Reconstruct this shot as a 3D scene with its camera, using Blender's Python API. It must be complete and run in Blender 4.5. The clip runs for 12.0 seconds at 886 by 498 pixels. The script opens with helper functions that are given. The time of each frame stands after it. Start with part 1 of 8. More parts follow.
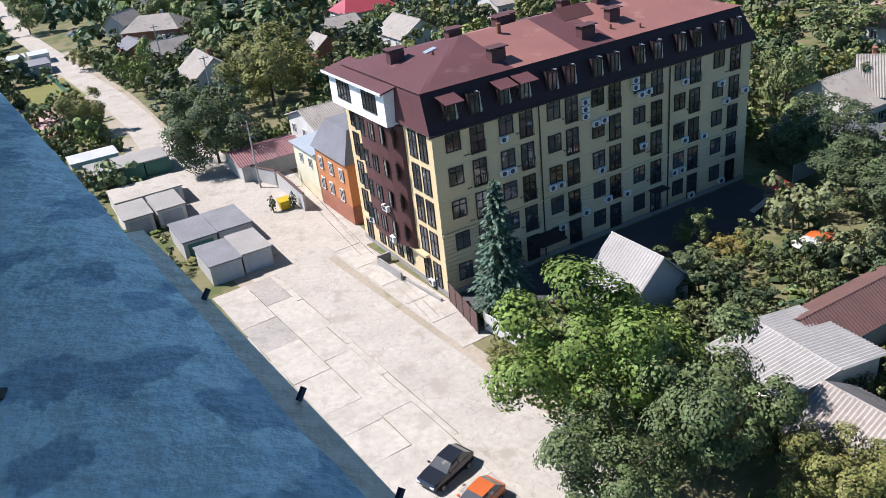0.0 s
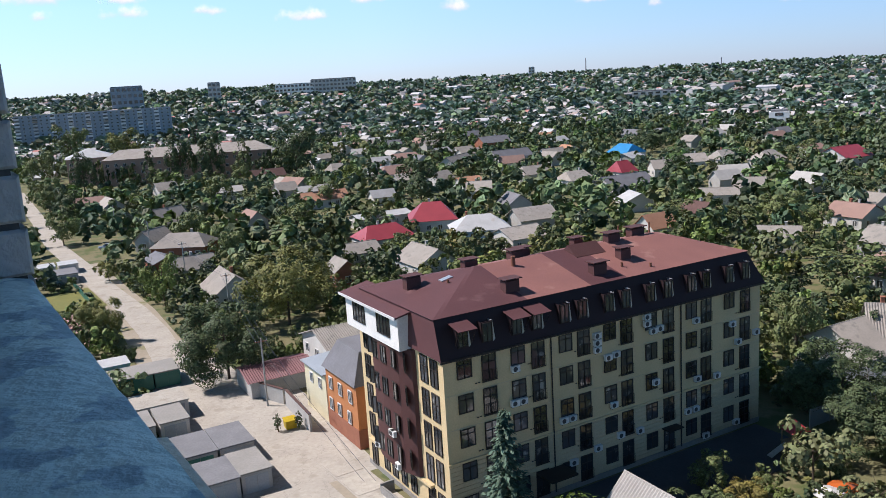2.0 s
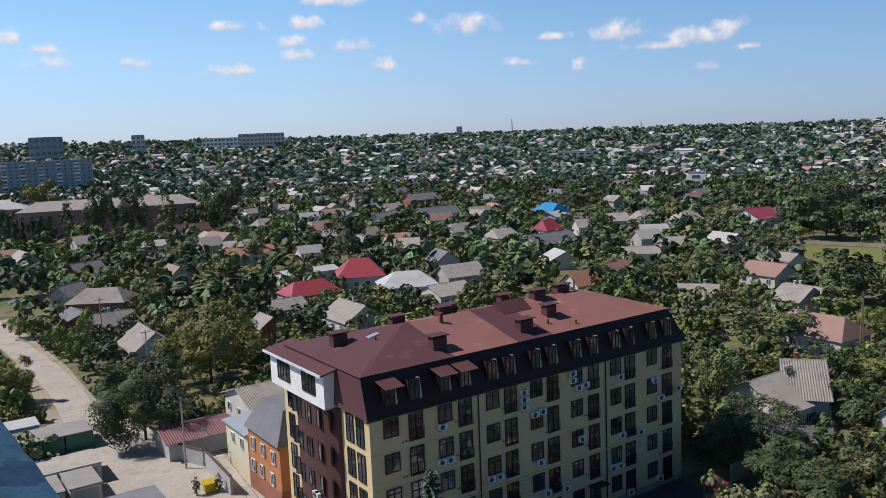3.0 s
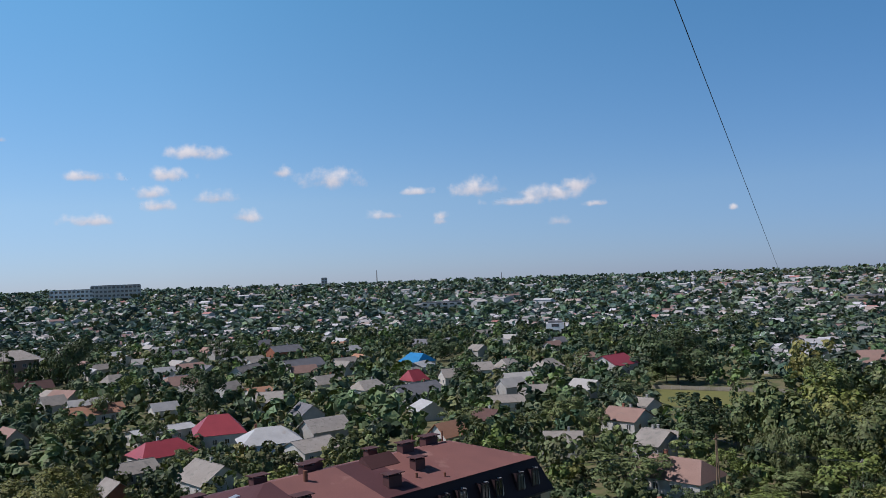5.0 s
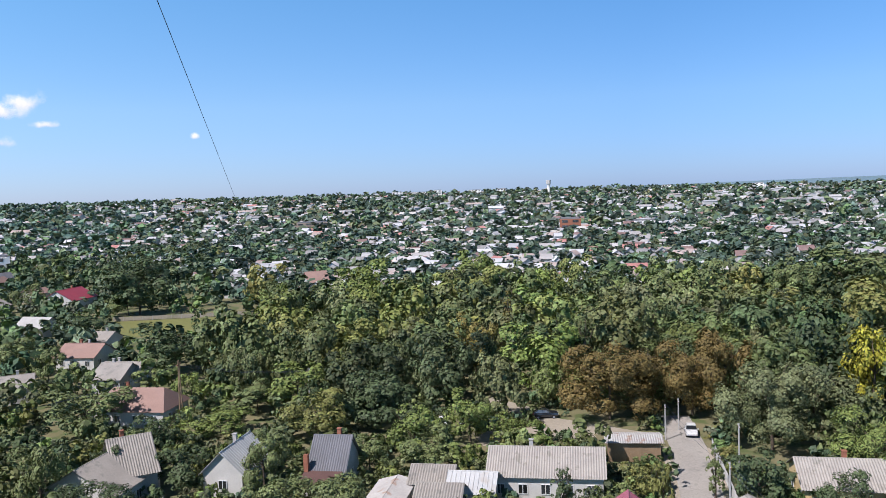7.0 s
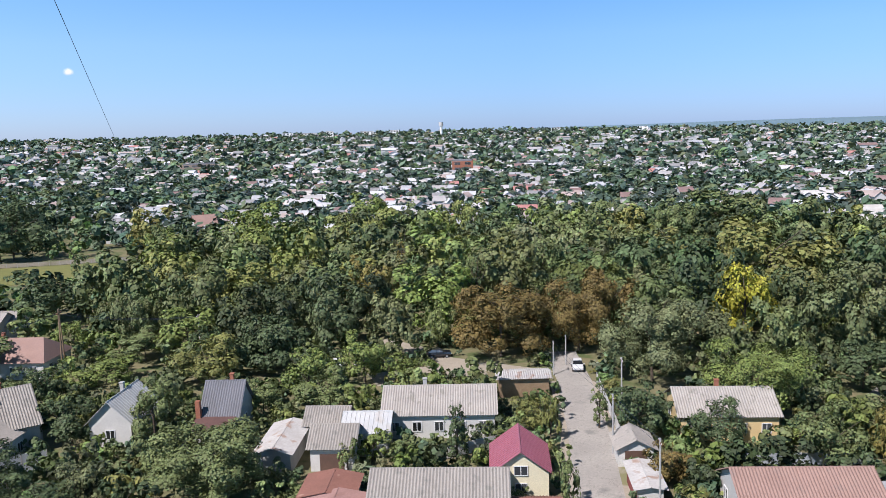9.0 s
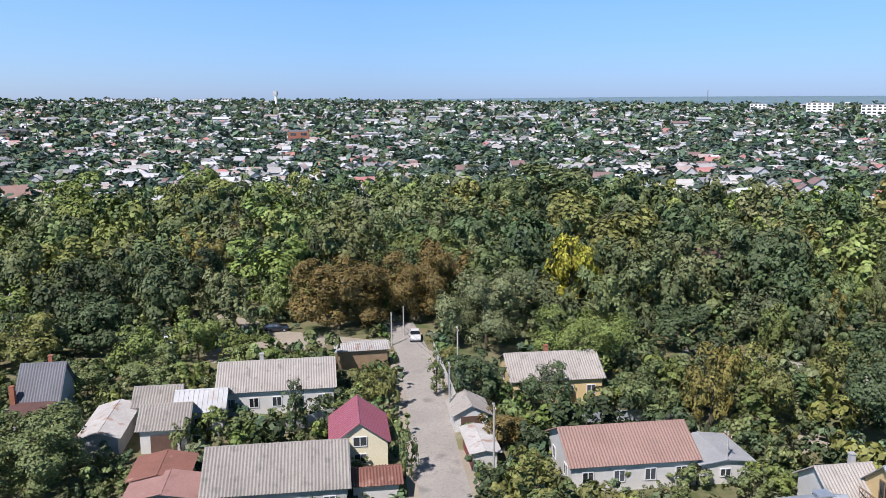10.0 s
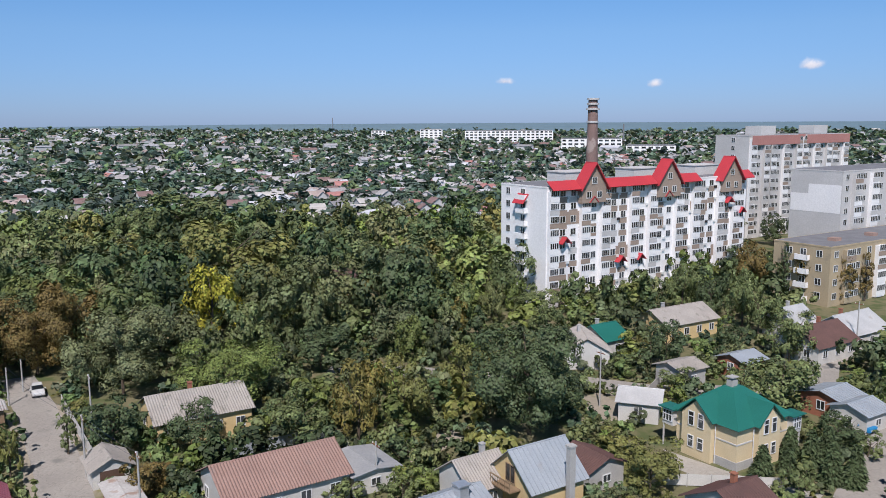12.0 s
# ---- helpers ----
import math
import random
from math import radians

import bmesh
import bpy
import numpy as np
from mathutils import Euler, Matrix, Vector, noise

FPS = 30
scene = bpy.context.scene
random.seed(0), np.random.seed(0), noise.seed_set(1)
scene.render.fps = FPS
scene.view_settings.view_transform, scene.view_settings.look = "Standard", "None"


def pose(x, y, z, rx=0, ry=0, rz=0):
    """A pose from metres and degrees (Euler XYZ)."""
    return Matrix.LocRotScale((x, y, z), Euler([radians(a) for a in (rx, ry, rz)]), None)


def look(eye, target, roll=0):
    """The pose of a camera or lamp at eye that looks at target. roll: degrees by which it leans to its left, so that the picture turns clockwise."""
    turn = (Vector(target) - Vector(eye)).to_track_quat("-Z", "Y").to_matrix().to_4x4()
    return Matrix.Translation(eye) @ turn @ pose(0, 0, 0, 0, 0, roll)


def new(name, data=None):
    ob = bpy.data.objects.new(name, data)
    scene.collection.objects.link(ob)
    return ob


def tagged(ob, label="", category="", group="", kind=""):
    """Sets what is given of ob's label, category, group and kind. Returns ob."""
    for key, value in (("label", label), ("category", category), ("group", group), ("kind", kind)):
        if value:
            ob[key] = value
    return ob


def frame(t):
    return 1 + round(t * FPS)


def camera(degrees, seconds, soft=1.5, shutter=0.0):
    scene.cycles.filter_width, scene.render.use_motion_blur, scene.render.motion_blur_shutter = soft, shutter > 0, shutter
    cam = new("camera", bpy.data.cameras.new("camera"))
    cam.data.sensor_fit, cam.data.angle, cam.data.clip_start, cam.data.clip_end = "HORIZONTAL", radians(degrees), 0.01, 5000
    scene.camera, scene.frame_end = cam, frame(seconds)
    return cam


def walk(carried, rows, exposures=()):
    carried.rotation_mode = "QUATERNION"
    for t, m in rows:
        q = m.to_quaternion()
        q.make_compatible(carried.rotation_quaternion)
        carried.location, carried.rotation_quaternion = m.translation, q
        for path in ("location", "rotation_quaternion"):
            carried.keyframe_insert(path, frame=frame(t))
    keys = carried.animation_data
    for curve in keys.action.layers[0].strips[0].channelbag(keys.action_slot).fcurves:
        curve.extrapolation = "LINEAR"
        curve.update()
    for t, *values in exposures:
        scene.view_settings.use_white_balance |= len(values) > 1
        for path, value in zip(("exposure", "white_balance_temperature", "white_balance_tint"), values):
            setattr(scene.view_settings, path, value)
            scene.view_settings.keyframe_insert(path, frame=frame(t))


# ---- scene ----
EYE = 39.0
cam = camera(56.32, 12.0, soft=0.5)
# seconds, yaw, pitch, roll, and the small sway of the eye in metres
ROWS = [
    (0.0, -0.86, -27.13, 5.90),
    (0.5, 0.16, -18.93, 5.32),
    (1.0, 0.88, -16.64, 4.63),
    (1.5, 0.93, -14.16, 3.96),
    (2.0, 0.81, -11.43, 3.49),
    (2.5, -0.15, -9.30, 2.97),
    (3.0, -4.06, -7.76, 2.33),
    (3.2, -6.94, -7.59, 2.04),
    (4.8, -15.28, -0.08, 1.79),
    (5.0, -13.35, 2.25, 2.48),
    (5.5, -11.35, 5.35, 3.35),
    (6.0, -20.23, 4.80, 2.72),
    (6.3, -32.23, 2.15, 2.36),
    (6.5, -38.66, -1.22, 2.37),
    (7.0, -49.35, -4.19, 2.22),
    (7.5, -54.85, -6.89, 2.04),
    (7.7, -55.73, -7.17, 2.05),
    (9.3, -57.52, -9.17, 1.75),
    (9.5, -59.33, -9.48, 1.38),
    (10.0, -67.84, -10.57, 0.36),
    (10.5, -78.35, -10.91, 0.02),
    (11.0, -88.51, -10.07, -0.29),
    (11.5, -92.62, -9.55, -0.02),
    (12.0, -92.81, -8.87, 0.33),
]
EXPOSURES = tuple((t, e, k, 18) for t, e, k in ((0, 0.78, 6220), (0.5, 0.82, 6250), (1.5, 0.58, 6400), (2.5, 0.12, 6480), (3.2, -0.10, 6450), (5, -0.32, 6220), (5.5, -0.50, 6220), (6, -0.42, 6220), (6.5, 0.06, 6220), (7.5, 0.40, 6220), (9.5, 0.42, 6220), (12, 0.00, 6250)))
walk(cam, [(t, pose(-0.25 * k + 0.0233 * e, 0.16 * k + 0.0156 * e, EYE, 90 + pitch, roll, yaw)) for t, yaw, pitch, roll in ROWS for k in (float(np.interp(t, (3.2, 4.8, 5.5, 6.3, 6.5), (0, 0.35, 0.4, 0.2, 0))),) for e in (float(np.interp(t, (0, 0.5, 1.0), (1, 0.2, 0))),)], EXPOSURES)

# ---- light ----
SUN_AZ, SUN_EL = -81.0, 51.0      # degrees from +y towards +x, and above the horizon
world = bpy.data.worlds.new("sky")
scene.world = world
world.use_nodes = True
wn = world.node_tree
sky = wn.nodes.new("ShaderNodeTexSky")
sky.sky_type = 'NISHITA'
sky.sun_disc = False
sky.sun_elevation, sky.sun_rotation = radians(SUN_EL), radians(SUN_AZ)
sky.altitude, sky.air_density, sky.dust_density, sky.ozone_density = 100, 0.9, 0.1, 5.0
wn.nodes["Background"].inputs[1].default_value = 0.076
# the haze of the lower sky leans to blue
tcw, sepw, rampw, mulw = wn.nodes.new("ShaderNodeTexCoord"), wn.nodes.new("ShaderNodeSeparateXYZ"), wn.nodes.new("ShaderNodeValToRGB"), wn.nodes.new("ShaderNodeMix")
mulw.data_type, mulw.blend_type = 'RGBA', 'MULTIPLY'
mulw.inputs[0].default_value = 1.0
rampw.color_ramp.elements[0].position, rampw.color_ramp.elements[0].color = 0.0, (0.50, 0.69, 1.14, 1)
rampw.color_ramp.elements[1].position, rampw.color_ramp.elements[1].color = 0.37, (0.76, 1.48, 1.60, 1)
rampw.color_ramp.elements.new(0.9).color = (0.22, 0.26, 0.28, 1)
rampw.color_ramp.elements.new(0.55).color = (0.48, 0.70, 0.74, 1)
rampw.color_ramp.elements.new(0.10).color = (0.79, 1.02, 1.22, 1)
wn.links.new(tcw.outputs["Generated"], sepw.inputs[0])
wn.links.new(sepw.outputs[2], rampw.inputs[0])
wn.links.new(sky.outputs[0], mulw.inputs[6])
wn.links.new(rampw.outputs[0], mulw.inputs[7])
# the hazy sky is paler towards the sun
dotw, remapw, glow, mulg = wn.nodes.new("ShaderNodeVectorMath"), wn.nodes.new("ShaderNodeMapRange"), wn.nodes.new("ShaderNodeMix"), wn.nodes.new("ShaderNodeMix")
dotw.operation = 'DOT_PRODUCT'
dotw.inputs[1].default_value = (math.sin(radians(SUN_AZ)), math.cos(radians(SUN_AZ)), 0.0)
remapw.inputs[1].default_value, remapw.inputs[2].default_value = -0.8, 0.25
glow.data_type = 'RGBA'
glow.inputs[6].default_value, glow.inputs[7].default_value = (1.04, 1.04, 1.05, 1), (2.15, 1.80, 1.50, 1)
mulg.data_type, mulg.blend_type = 'RGBA', 'MULTIPLY'
mulg.inputs[0].default_value = 1.0
wn.links.new(tcw.outputs["Generated"], dotw.inputs[0])
wn.links.new(dotw.outputs["Value"], remapw.inputs[0])
lowz, both = wn.nodes.new("ShaderNodeMapRange"), wn.nodes.new("ShaderNodeMath")
lowz.interpolation_type = 'SMOOTHSTEP'
lowz.inputs[1].default_value, lowz.inputs[2].default_value, lowz.inputs[3].default_value, lowz.inputs[4].default_value = 0.38, 0.65, 1.0, 0.0
both.operation = 'MULTIPLY'
wn.links.new(sepw.outputs[2], lowz.inputs[0])
wn.links.new(remapw.outputs[0], both.inputs[0])
wn.links.new(lowz.outputs[0], both.inputs[1])
wn.links.new(both.outputs[0], glow.inputs[0])
wn.links.new(mulw.outputs[2], mulg.inputs[6])
wn.links.new(glow.outputs[2], mulg.inputs[7])
wn.links.new(mulg.outputs[2], wn.nodes["Background"].inputs[0])
sun = new("sun", bpy.data.lights.new("sun", 'SUN'))
sun.data.energy, sun.data.angle, sun.data.color = 5.0, radians(0.55), (1.0, 0.96, 0.90)
_a, _e = radians(SUN_AZ), radians(SUN_EL)
sun.matrix_world = look((0, 0, 0), (-math.sin(_a) * math.cos(_e), -math.cos(_a) * math.cos(_e), -math.sin(_e)))

# ---- materials ----
MATS = {}


def mat(name, c1, c2=None, scale=1.0, rough=0.85, fine=12.0, bump=0.0, metal=0.0, island=0.0, objvar=0.0, spots=None, spot=0.62, spot_scale=0.35,
        spec=0.3, translucent=0.0, stretch=(1, 1, 1), tint=False, cracks=0.0, spot_soft=0.09):
    """A surface whose colour wanders between c1 and c2 at two scales, with optional stains."""
    if name in MATS:
        return MATS[name]
    m = bpy.data.materials.new(name)
    m.use_nodes = True
    n, k = m.node_tree.nodes, m.node_tree.links
    b = n["Principled BSDF"]
    b.inputs["Roughness"].default_value, b.inputs["Metallic"].default_value = rough, metal
    b.inputs["Specular IOR Level"].default_value = spec
    c2 = c2 or tuple(v * 0.8 for v in c1)
    geo = n.new("ShaderNodeNewGeometry")
    mapping = n.new("ShaderNodeMapping")
    mapping.inputs["Scale"].default_value = stretch
    k.new(geo.outputs["Position"], mapping.inputs["Vector"])

    def noise_at(s, detail=4):
        t = n.new("ShaderNodeTexNoise")
        t.inputs["Scale"].default_value, t.inputs["Detail"].default_value = s, detail
        k.new(mapping.outputs[0], t.inputs["Vector"])
        return t.outputs["Fac"]

    def remap(sock, lo, hi, a=0.0, z=1.0):
        r = n.new("ShaderNodeMapRange")
        r.inputs[1].default_value, r.inputs[2].default_value, r.inputs[3].default_value, r.inputs[4].default_value = lo, hi, a, z
        k.new(sock, r.inputs[0])
        return r.outputs[0]

    def mix(fac, a, z, mode='MIX'):
        x = n.new("ShaderNodeMix")
        x.data_type, x.blend_type = 'RGBA', mode
        if hasattr(fac, "links"):
            k.new(fac, x.inputs[0])
        else:
            x.inputs[0].default_value = fac
        for s, v in ((x.inputs[6], a), (x.inputs[7], z)):
            if hasattr(v, "links"):
                k.new(v, s)
            else:
                s.default_value = (*v[:3], 1)
        return x.outputs[2]
    big, small = noise_at(scale), noise_at(fine, 6)
    col = mix(remap(big, 0.3, 0.7), c1, c2)
    col = mix(remap(small, 0.25, 0.75, 0.0, 0.55), col, tuple(v * 0.72 for v in c2))
    if spots:
        col = mix(remap(noise_at(spot_scale, 5), spot, spot + spot_soft), col, spots)
    if cracks:
        vo, wob = n.new("ShaderNodeTexVoronoi"), n.new("ShaderNodeVectorMath")
        vo.feature = 'DISTANCE_TO_EDGE'
        vo.inputs["Scale"].default_value = cracks
        nz = n.new("ShaderNodeTexNoise")
        nz.inputs["Scale"].default_value, nz.inputs["Detail"].default_value = cracks * 2.5, 5
        k.new(mapping.outputs[0], nz.inputs["Vector"])
        wob.operation = 'MULTIPLY_ADD'
        wob.inputs[1].default_value = (1.6, 1.6, 1.6)
        k.new(nz.outputs["Color"], wob.inputs[0])
        k.new(mapping.outputs[0], wob.inputs[2])
        k.new(wob.outputs[0], vo.inputs["Vector"])
        col = mix(remap(vo.outputs["Distance"], 0.004, 0.022, 0.38, 0.0), col, tuple(v * 0.42 for v in c2))
    for amount, src in ((island, geo.outputs["Random Per Island"]), (objvar, None)):
        if amount:
            if src is None:
                src = n.new("ShaderNodeObjectInfo").outputs["Random"]
            h = n.new("ShaderNodeHueSaturation")
            k.new(col, h.inputs["Color"])
            k.new(remap(src, 0, 1, 1 - amount, 1 + amount), h.inputs["Value"])
            k.new(remap(src, 0, 1, 0.5 - amount * 0.03, 0.5 + amount * 0.03), h.inputs["Hue"])
            col = h.outputs[0]
    if tint:
        at = n.new("ShaderNodeAttribute")
        at.attribute_name = "tint"
        col = mix(1.0, col, at.outputs["Color"], 'MULTIPLY')
    k.new(col, b.inputs["Base Color"])
    if bump:
        bp = n.new("ShaderNodeBump")
        bp.inputs["Strength"].default_value, bp.inputs["Distance"].default_value = bump, 0.05
        k.new(small, bp.inputs["Height"])
        k.new(bp.outputs[0], b.inputs["Normal"])
    if translucent:
        tr = n.new("ShaderNodeBsdfTranslucent")
        k.new(mix(1.0, col, (1.3, 1.4, 0.6), 'MULTIPLY'), tr.inputs[0])
        ms = n.new("ShaderNodeMixShader")
        ms.inputs[0].default_value = translucent
        k.new(b.outputs[0], ms.inputs[1])
        k.new(tr.outputs[0], ms.inputs[2])
        k.new(ms.outputs[0], n["Material Output"].inputs[0])
    MATS[name] = m
    return m


mat("plaster_white", (0.62, 0.60, 0.56), (0.50, 0.485, 0.455), 0.5, 0.9, 9, 0.15, spots=(0.45, 0.43, 0.40), spot=0.66)
mat("plaster_grey", (0.46, 0.45, 0.43), (0.36, 0.35, 0.33), 0.5, 0.9, 9, 0.2)
mat("plaster_yellow", (0.66, 0.50, 0.26), (0.58, 0.43, 0.22), 0.5, 0.9, 9, 0.15)
mat("plaster_cream", (0.72, 0.66, 0.47), (0.64, 0.58, 0.41), 0.4, 0.9, 9, 0.15)
mat("plaster_blue", (0.42, 0.52, 0.62), (0.36, 0.45, 0.55), 0.5, 0.9, 9, 0.15)
mat("brick_red", (0.36, 0.15, 0.09), (0.28, 0.11, 0.07), 0.8, 0.9, 14, 0.3)
mat("slate", (0.345, 0.315, 0.28), (0.265, 0.24, 0.215), 0.35, 0.9, 5, 0.2, spots=(0.21, 0.195, 0.175), spot=0.57, spot_scale=0.9, island=0.04)
mat("slate_beige", (0.42, 0.38, 0.34), (0.33, 0.30, 0.27), 0.6, 0.9, 5, 0.2, spots=(0.25, 0.23, 0.20), spot=0.58, spot_scale=0.9)
mat("slate_dark", (0.20, 0.20, 0.22), (0.15, 0.15, 0.16), 0.4, 0.85, 5, 0.2)
mat("slate_patched", (0.46, 0.44, 0.42), (0.36, 0.34, 0.32), 0.5, 0.85, 4, 0.2, spots=(0.28, 0.20, 0.16), spot=0.57, spot_scale=0.7)
mat("sheet_red", (0.23, 0.105, 0.08), (0.18, 0.085, 0.065), 0.5, 0.8, 5, 0.15, spots=(0.29, 0.17, 0.13), spot=0.6, spot_scale=0.6)
mat("sheet_faded", (0.31, 0.18, 0.16), (0.26, 0.15, 0.13), 0.5, 0.8, 5, 0.15, spots=(0.22, 0.12, 0.10), spot=0.6, spot_scale=0.6)
mat("tile_orange", (0.46, 0.24, 0.15), (0.38, 0.20, 0.13), 0.5, 0.85, 5, 0.2)
mat("tile_brown", (0.135, 0.072, 0.062), (0.10, 0.056, 0.05), 0.5, 0.8, 5, 0.2)
mat("tile_pink", (0.335, 0.215, 0.178), (0.28, 0.178, 0.148), 0.35, 0.85, 5, 0.2, spots=(0.25, 0.17, 0.145), spot=0.60, spot_scale=0.8)
mat("metal_crimson", (0.38, 0.06, 0.075), (0.31, 0.05, 0.065), 0.4, 0.45, 6, 0.05, spec=0.5)
mat("metal_raspberry", (0.36, 0.12, 0.155), (0.31, 0.10, 0.13), 0.4, 0.45, 6, 0.05, spec=0.5)
mat("metal_white", (0.54, 0.54, 0.53), (0.42, 0.42, 0.415), 0.4, 0.5, 6, 0.1, spots=(0.38, 0.35, 0.32), spot=0.64, spec=0.5)
mat("metal_grey", (0.36, 0.39, 0.42), (0.30, 0.33, 0.36), 0.4, 0.45, 6, 0.1, spots=(0.28, 0.28, 0.28), spot=0.64, spec=0.5)
mat("metal_blue", (0.015, 0.24, 0.52), (0.013, 0.20, 0.44), 0.4, 0.45, 6, 0.05, spec=0.5)
mat("metal_green", (0.018, 0.16, 0.125), (0.015, 0.135, 0.105), 0.3, 0.45, 6, 0.08, spec=0.5)
mat("soil", (0.22, 0.18, 0.105), (0.13, 0.135, 0.06), 0.15, 0.95, 1.8, 0.4, spots=(0.085, 0.105, 0.038), spot=0.50, spot_scale=0.25)
mat("concrete", (0.45, 0.415, 0.36), (0.37, 0.34, 0.295), 0.25, 0.92, 2.2, 0.3, spots=(0.31, 0.28, 0.235), spot=0.57, spot_scale=0.35, cracks=0.55)
mat("asphalt", (0.38, 0.35, 0.31), (0.31, 0.285, 0.255), 0.2, 0.92, 3.0, 0.2, spots=(0.22, 0.21, 0.19), spot=0.6, spot_scale=0.25, cracks=0.5)
mat("dirt", (0.38, 0.33, 0.26), (0.30, 0.26, 0.20), 0.15, 0.95, 2.5, 0.3, spots=(0.19, 0.18, 0.09), spot=0.57, spot_scale=0.2)
mat("asphalt_dark", (0.10, 0.10, 0.10), (0.075, 0.075, 0.078), 0.3, 0.92, 4.0, 0.25)
# the blue of distance haze is painted into the far plain's colour
mat("far_plain_haze", (0.12, 0.20, 0.25), (0.16, 0.23, 0.26), 0.004, 0.95, 0.03, 0.0)
mat("concrete_dark", (0.33, 0.31, 0.29), (0.26, 0.25, 0.23), 0.3, 0.92, 4.0, 0.25)
mat("felt_pale", (0.36, 0.365, 0.37), (0.29, 0.295, 0.30), 0.4, 0.9, 4.0, 0.2)
mat("slate_white", (0.45, 0.435, 0.41), (0.37, 0.355, 0.335), 0.4, 0.9, 5, 0.2, spots=(0.34, 0.32, 0.30), spot=0.62, spot_scale=0.8)
mat("sheet_dull", (0.20, 0.075, 0.08), (0.15, 0.06, 0.065), 0.5, 0.6, 5, 0.1, spots=(0.24, 0.14, 0.13), spot=0.6, spot_scale=0.6)
mat("felt", (0.23, 0.23, 0.24), (0.17, 0.17, 0.18), 0.4, 0.9, 4.0, 0.2)
mat("bark", (0.13, 0.10, 0.075), (0.09, 0.07, 0.05), 2, 0.95, 12, 0.4)
# pale blotches and varied tone paint in reflections and curtains behind the glass
mat("glass_dark", (0.060, 0.066, 0.072), (0.045, 0.05, 0.055), 0.7, 0.06, 3, 0.0, spec=1.0, objvar=0.75, spots=(0.26, 0.25, 0.23), spot=0.60, spot_scale=0.9)
mat("frame_dark", (0.035, 0.028, 0.026), None, 2, 0.5)
mat("frame_white", (0.75, 0.75, 0.74), None, 2, 0.5)
mat("wood", (0.30, 0.21, 0.13), (0.22, 0.15, 0.09), 1, 0.8, 8, 0.2)
mat("pole", (0.42, 0.41, 0.39), (0.35, 0.34, 0.32), 1, 0.9, 8, 0.2)
mat("door_brown", (0.13, 0.075, 0.055), (0.10, 0.06, 0.045), 1, 0.7, 8, 0.1)
mat("door_red", (0.26, 0.07, 0.06), (0.20, 0.06, 0.05), 1, 0.7, 8, 0.1)
mat("rust", (0.25, 0.10, 0.06), (0.18, 0.08, 0.05), 1, 0.85, 6, 0.2)
mat("cable", (0.02, 0.03, 0.06), None, 1, 0.6)
LEAF = dict(rough=0.62, fine=4.5, island=0.42, translucent=0.04, spec=0.25, tint=True)
mat("leaf", (0.198, 0.220, 0.082), (0.120, 0.141, 0.054), 0.12, **LEAF)


# ---- shapes ----
class Geo:
    """Vertices and faces of one mesh."""

    def __init__(self):
        self.v, self.f = [], []

    def add(self, verts, faces):
        o = len(self.v)
        self.v += [tuple(p) for p in verts]
        self.f += [tuple(i + o for i in q) for q in faces]
        return self

    def box(self, x0, x1, y0, y1, z0, z1):
        return self.add([(x, y, z) for z in (z0, z1) for x, y in ((x0, y0), (x1, y0), (x1, y1), (x0, y1))],
                        [(3, 2, 1, 0), (4, 5, 6, 7), (0, 1, 5, 4), (1, 2, 6, 5), (2, 3, 7, 6), (3, 0, 4, 7)])

    def prism(self, poly, z0, z1):
        """An upright prism over a polygon (counter-clockwise seen from above)."""
        n = len(poly)
        return self.add([(*p, z0) for p in poly] + [(*p, z1) for p in poly],
                        [tuple(range(n))[::-1], tuple(range(n, 2 * n))] + [(i, (i + 1) % n, n + (i + 1) % n, n + i) for i in range(n)])

    def tube(self, a, b, r0, r1=None, n=8):
        r1 = r0 if r1 is None else r1
        a, b = Vector(a), Vector(b)
        q = (b - a).to_track_quat('Z', 'Y').to_matrix()
        ring = [(math.cos(2 * math.pi * i / n), math.sin(2 * math.pi * i / n)) for i in range(n)]
        return self.add([a + q @ Vector((c * r0, s * r0, 0)) for c, s in ring] + [b + q @ Vector((c * r1, s * r1, 0)) for c, s in ring],
                        [(i, (i + 1) % n, n + (i + 1) % n, n + i) for i in range(n)] + [tuple(range(n))[::-1], tuple(range(n, 2 * n))])

    def slab(self, quad, t):
        """A quad given thickness t along its normal, downwards."""
        p = [Vector(q) for q in quad]
        d = (p[1] - p[0]).cross(p[2] - p[0]).normalized() * t
        n = len(p)
        return self.add(p + [q - d for q in p], [tuple(range(n)), tuple(range(n, 2 * n))[::-1]] + [(i, n + i, n + (i + 1) % n, (i + 1) % n) for i in range(n)])

    def path(self, pts, r, n=5):
        """A tube along a line of points, in one piece."""
        o = len(self.v)
        pts = [Vector(p) for p in pts]
        for i, p in enumerate(pts):
            q = (pts[min(i + 1, len(pts) - 1)] - pts[max(0, i - 1)]).to_track_quat('Z', 'Y').to_matrix()
            self.v += [tuple(p + q @ Vector((r * math.cos(2 * math.pi * k / n), r * math.sin(2 * math.pi * k / n), 0))) for k in range(n)]
        self.f += [(o + i * n + k, o + i * n + (k + 1) % n, o + (i + 1) * n + (k + 1) % n, o + (i + 1) * n + k) for i in range(len(pts) - 1) for k in range(n)]
        return self

    def ob(self, name, material, parent=None, label="", smooth=False, m=None):
        me = bpy.data.meshes.new(name)
        me.from_pydata(self.v, [], self.f)
        me.materials.append(MATS[material] if isinstance(material, str) else material)
        if smooth:
            me.shade_smooth()
        o = new(name, me)
        if parent is not None:
            o.parent = parent
        if m is not None:
            o.matrix_basis = m
        return tagged(o, label)


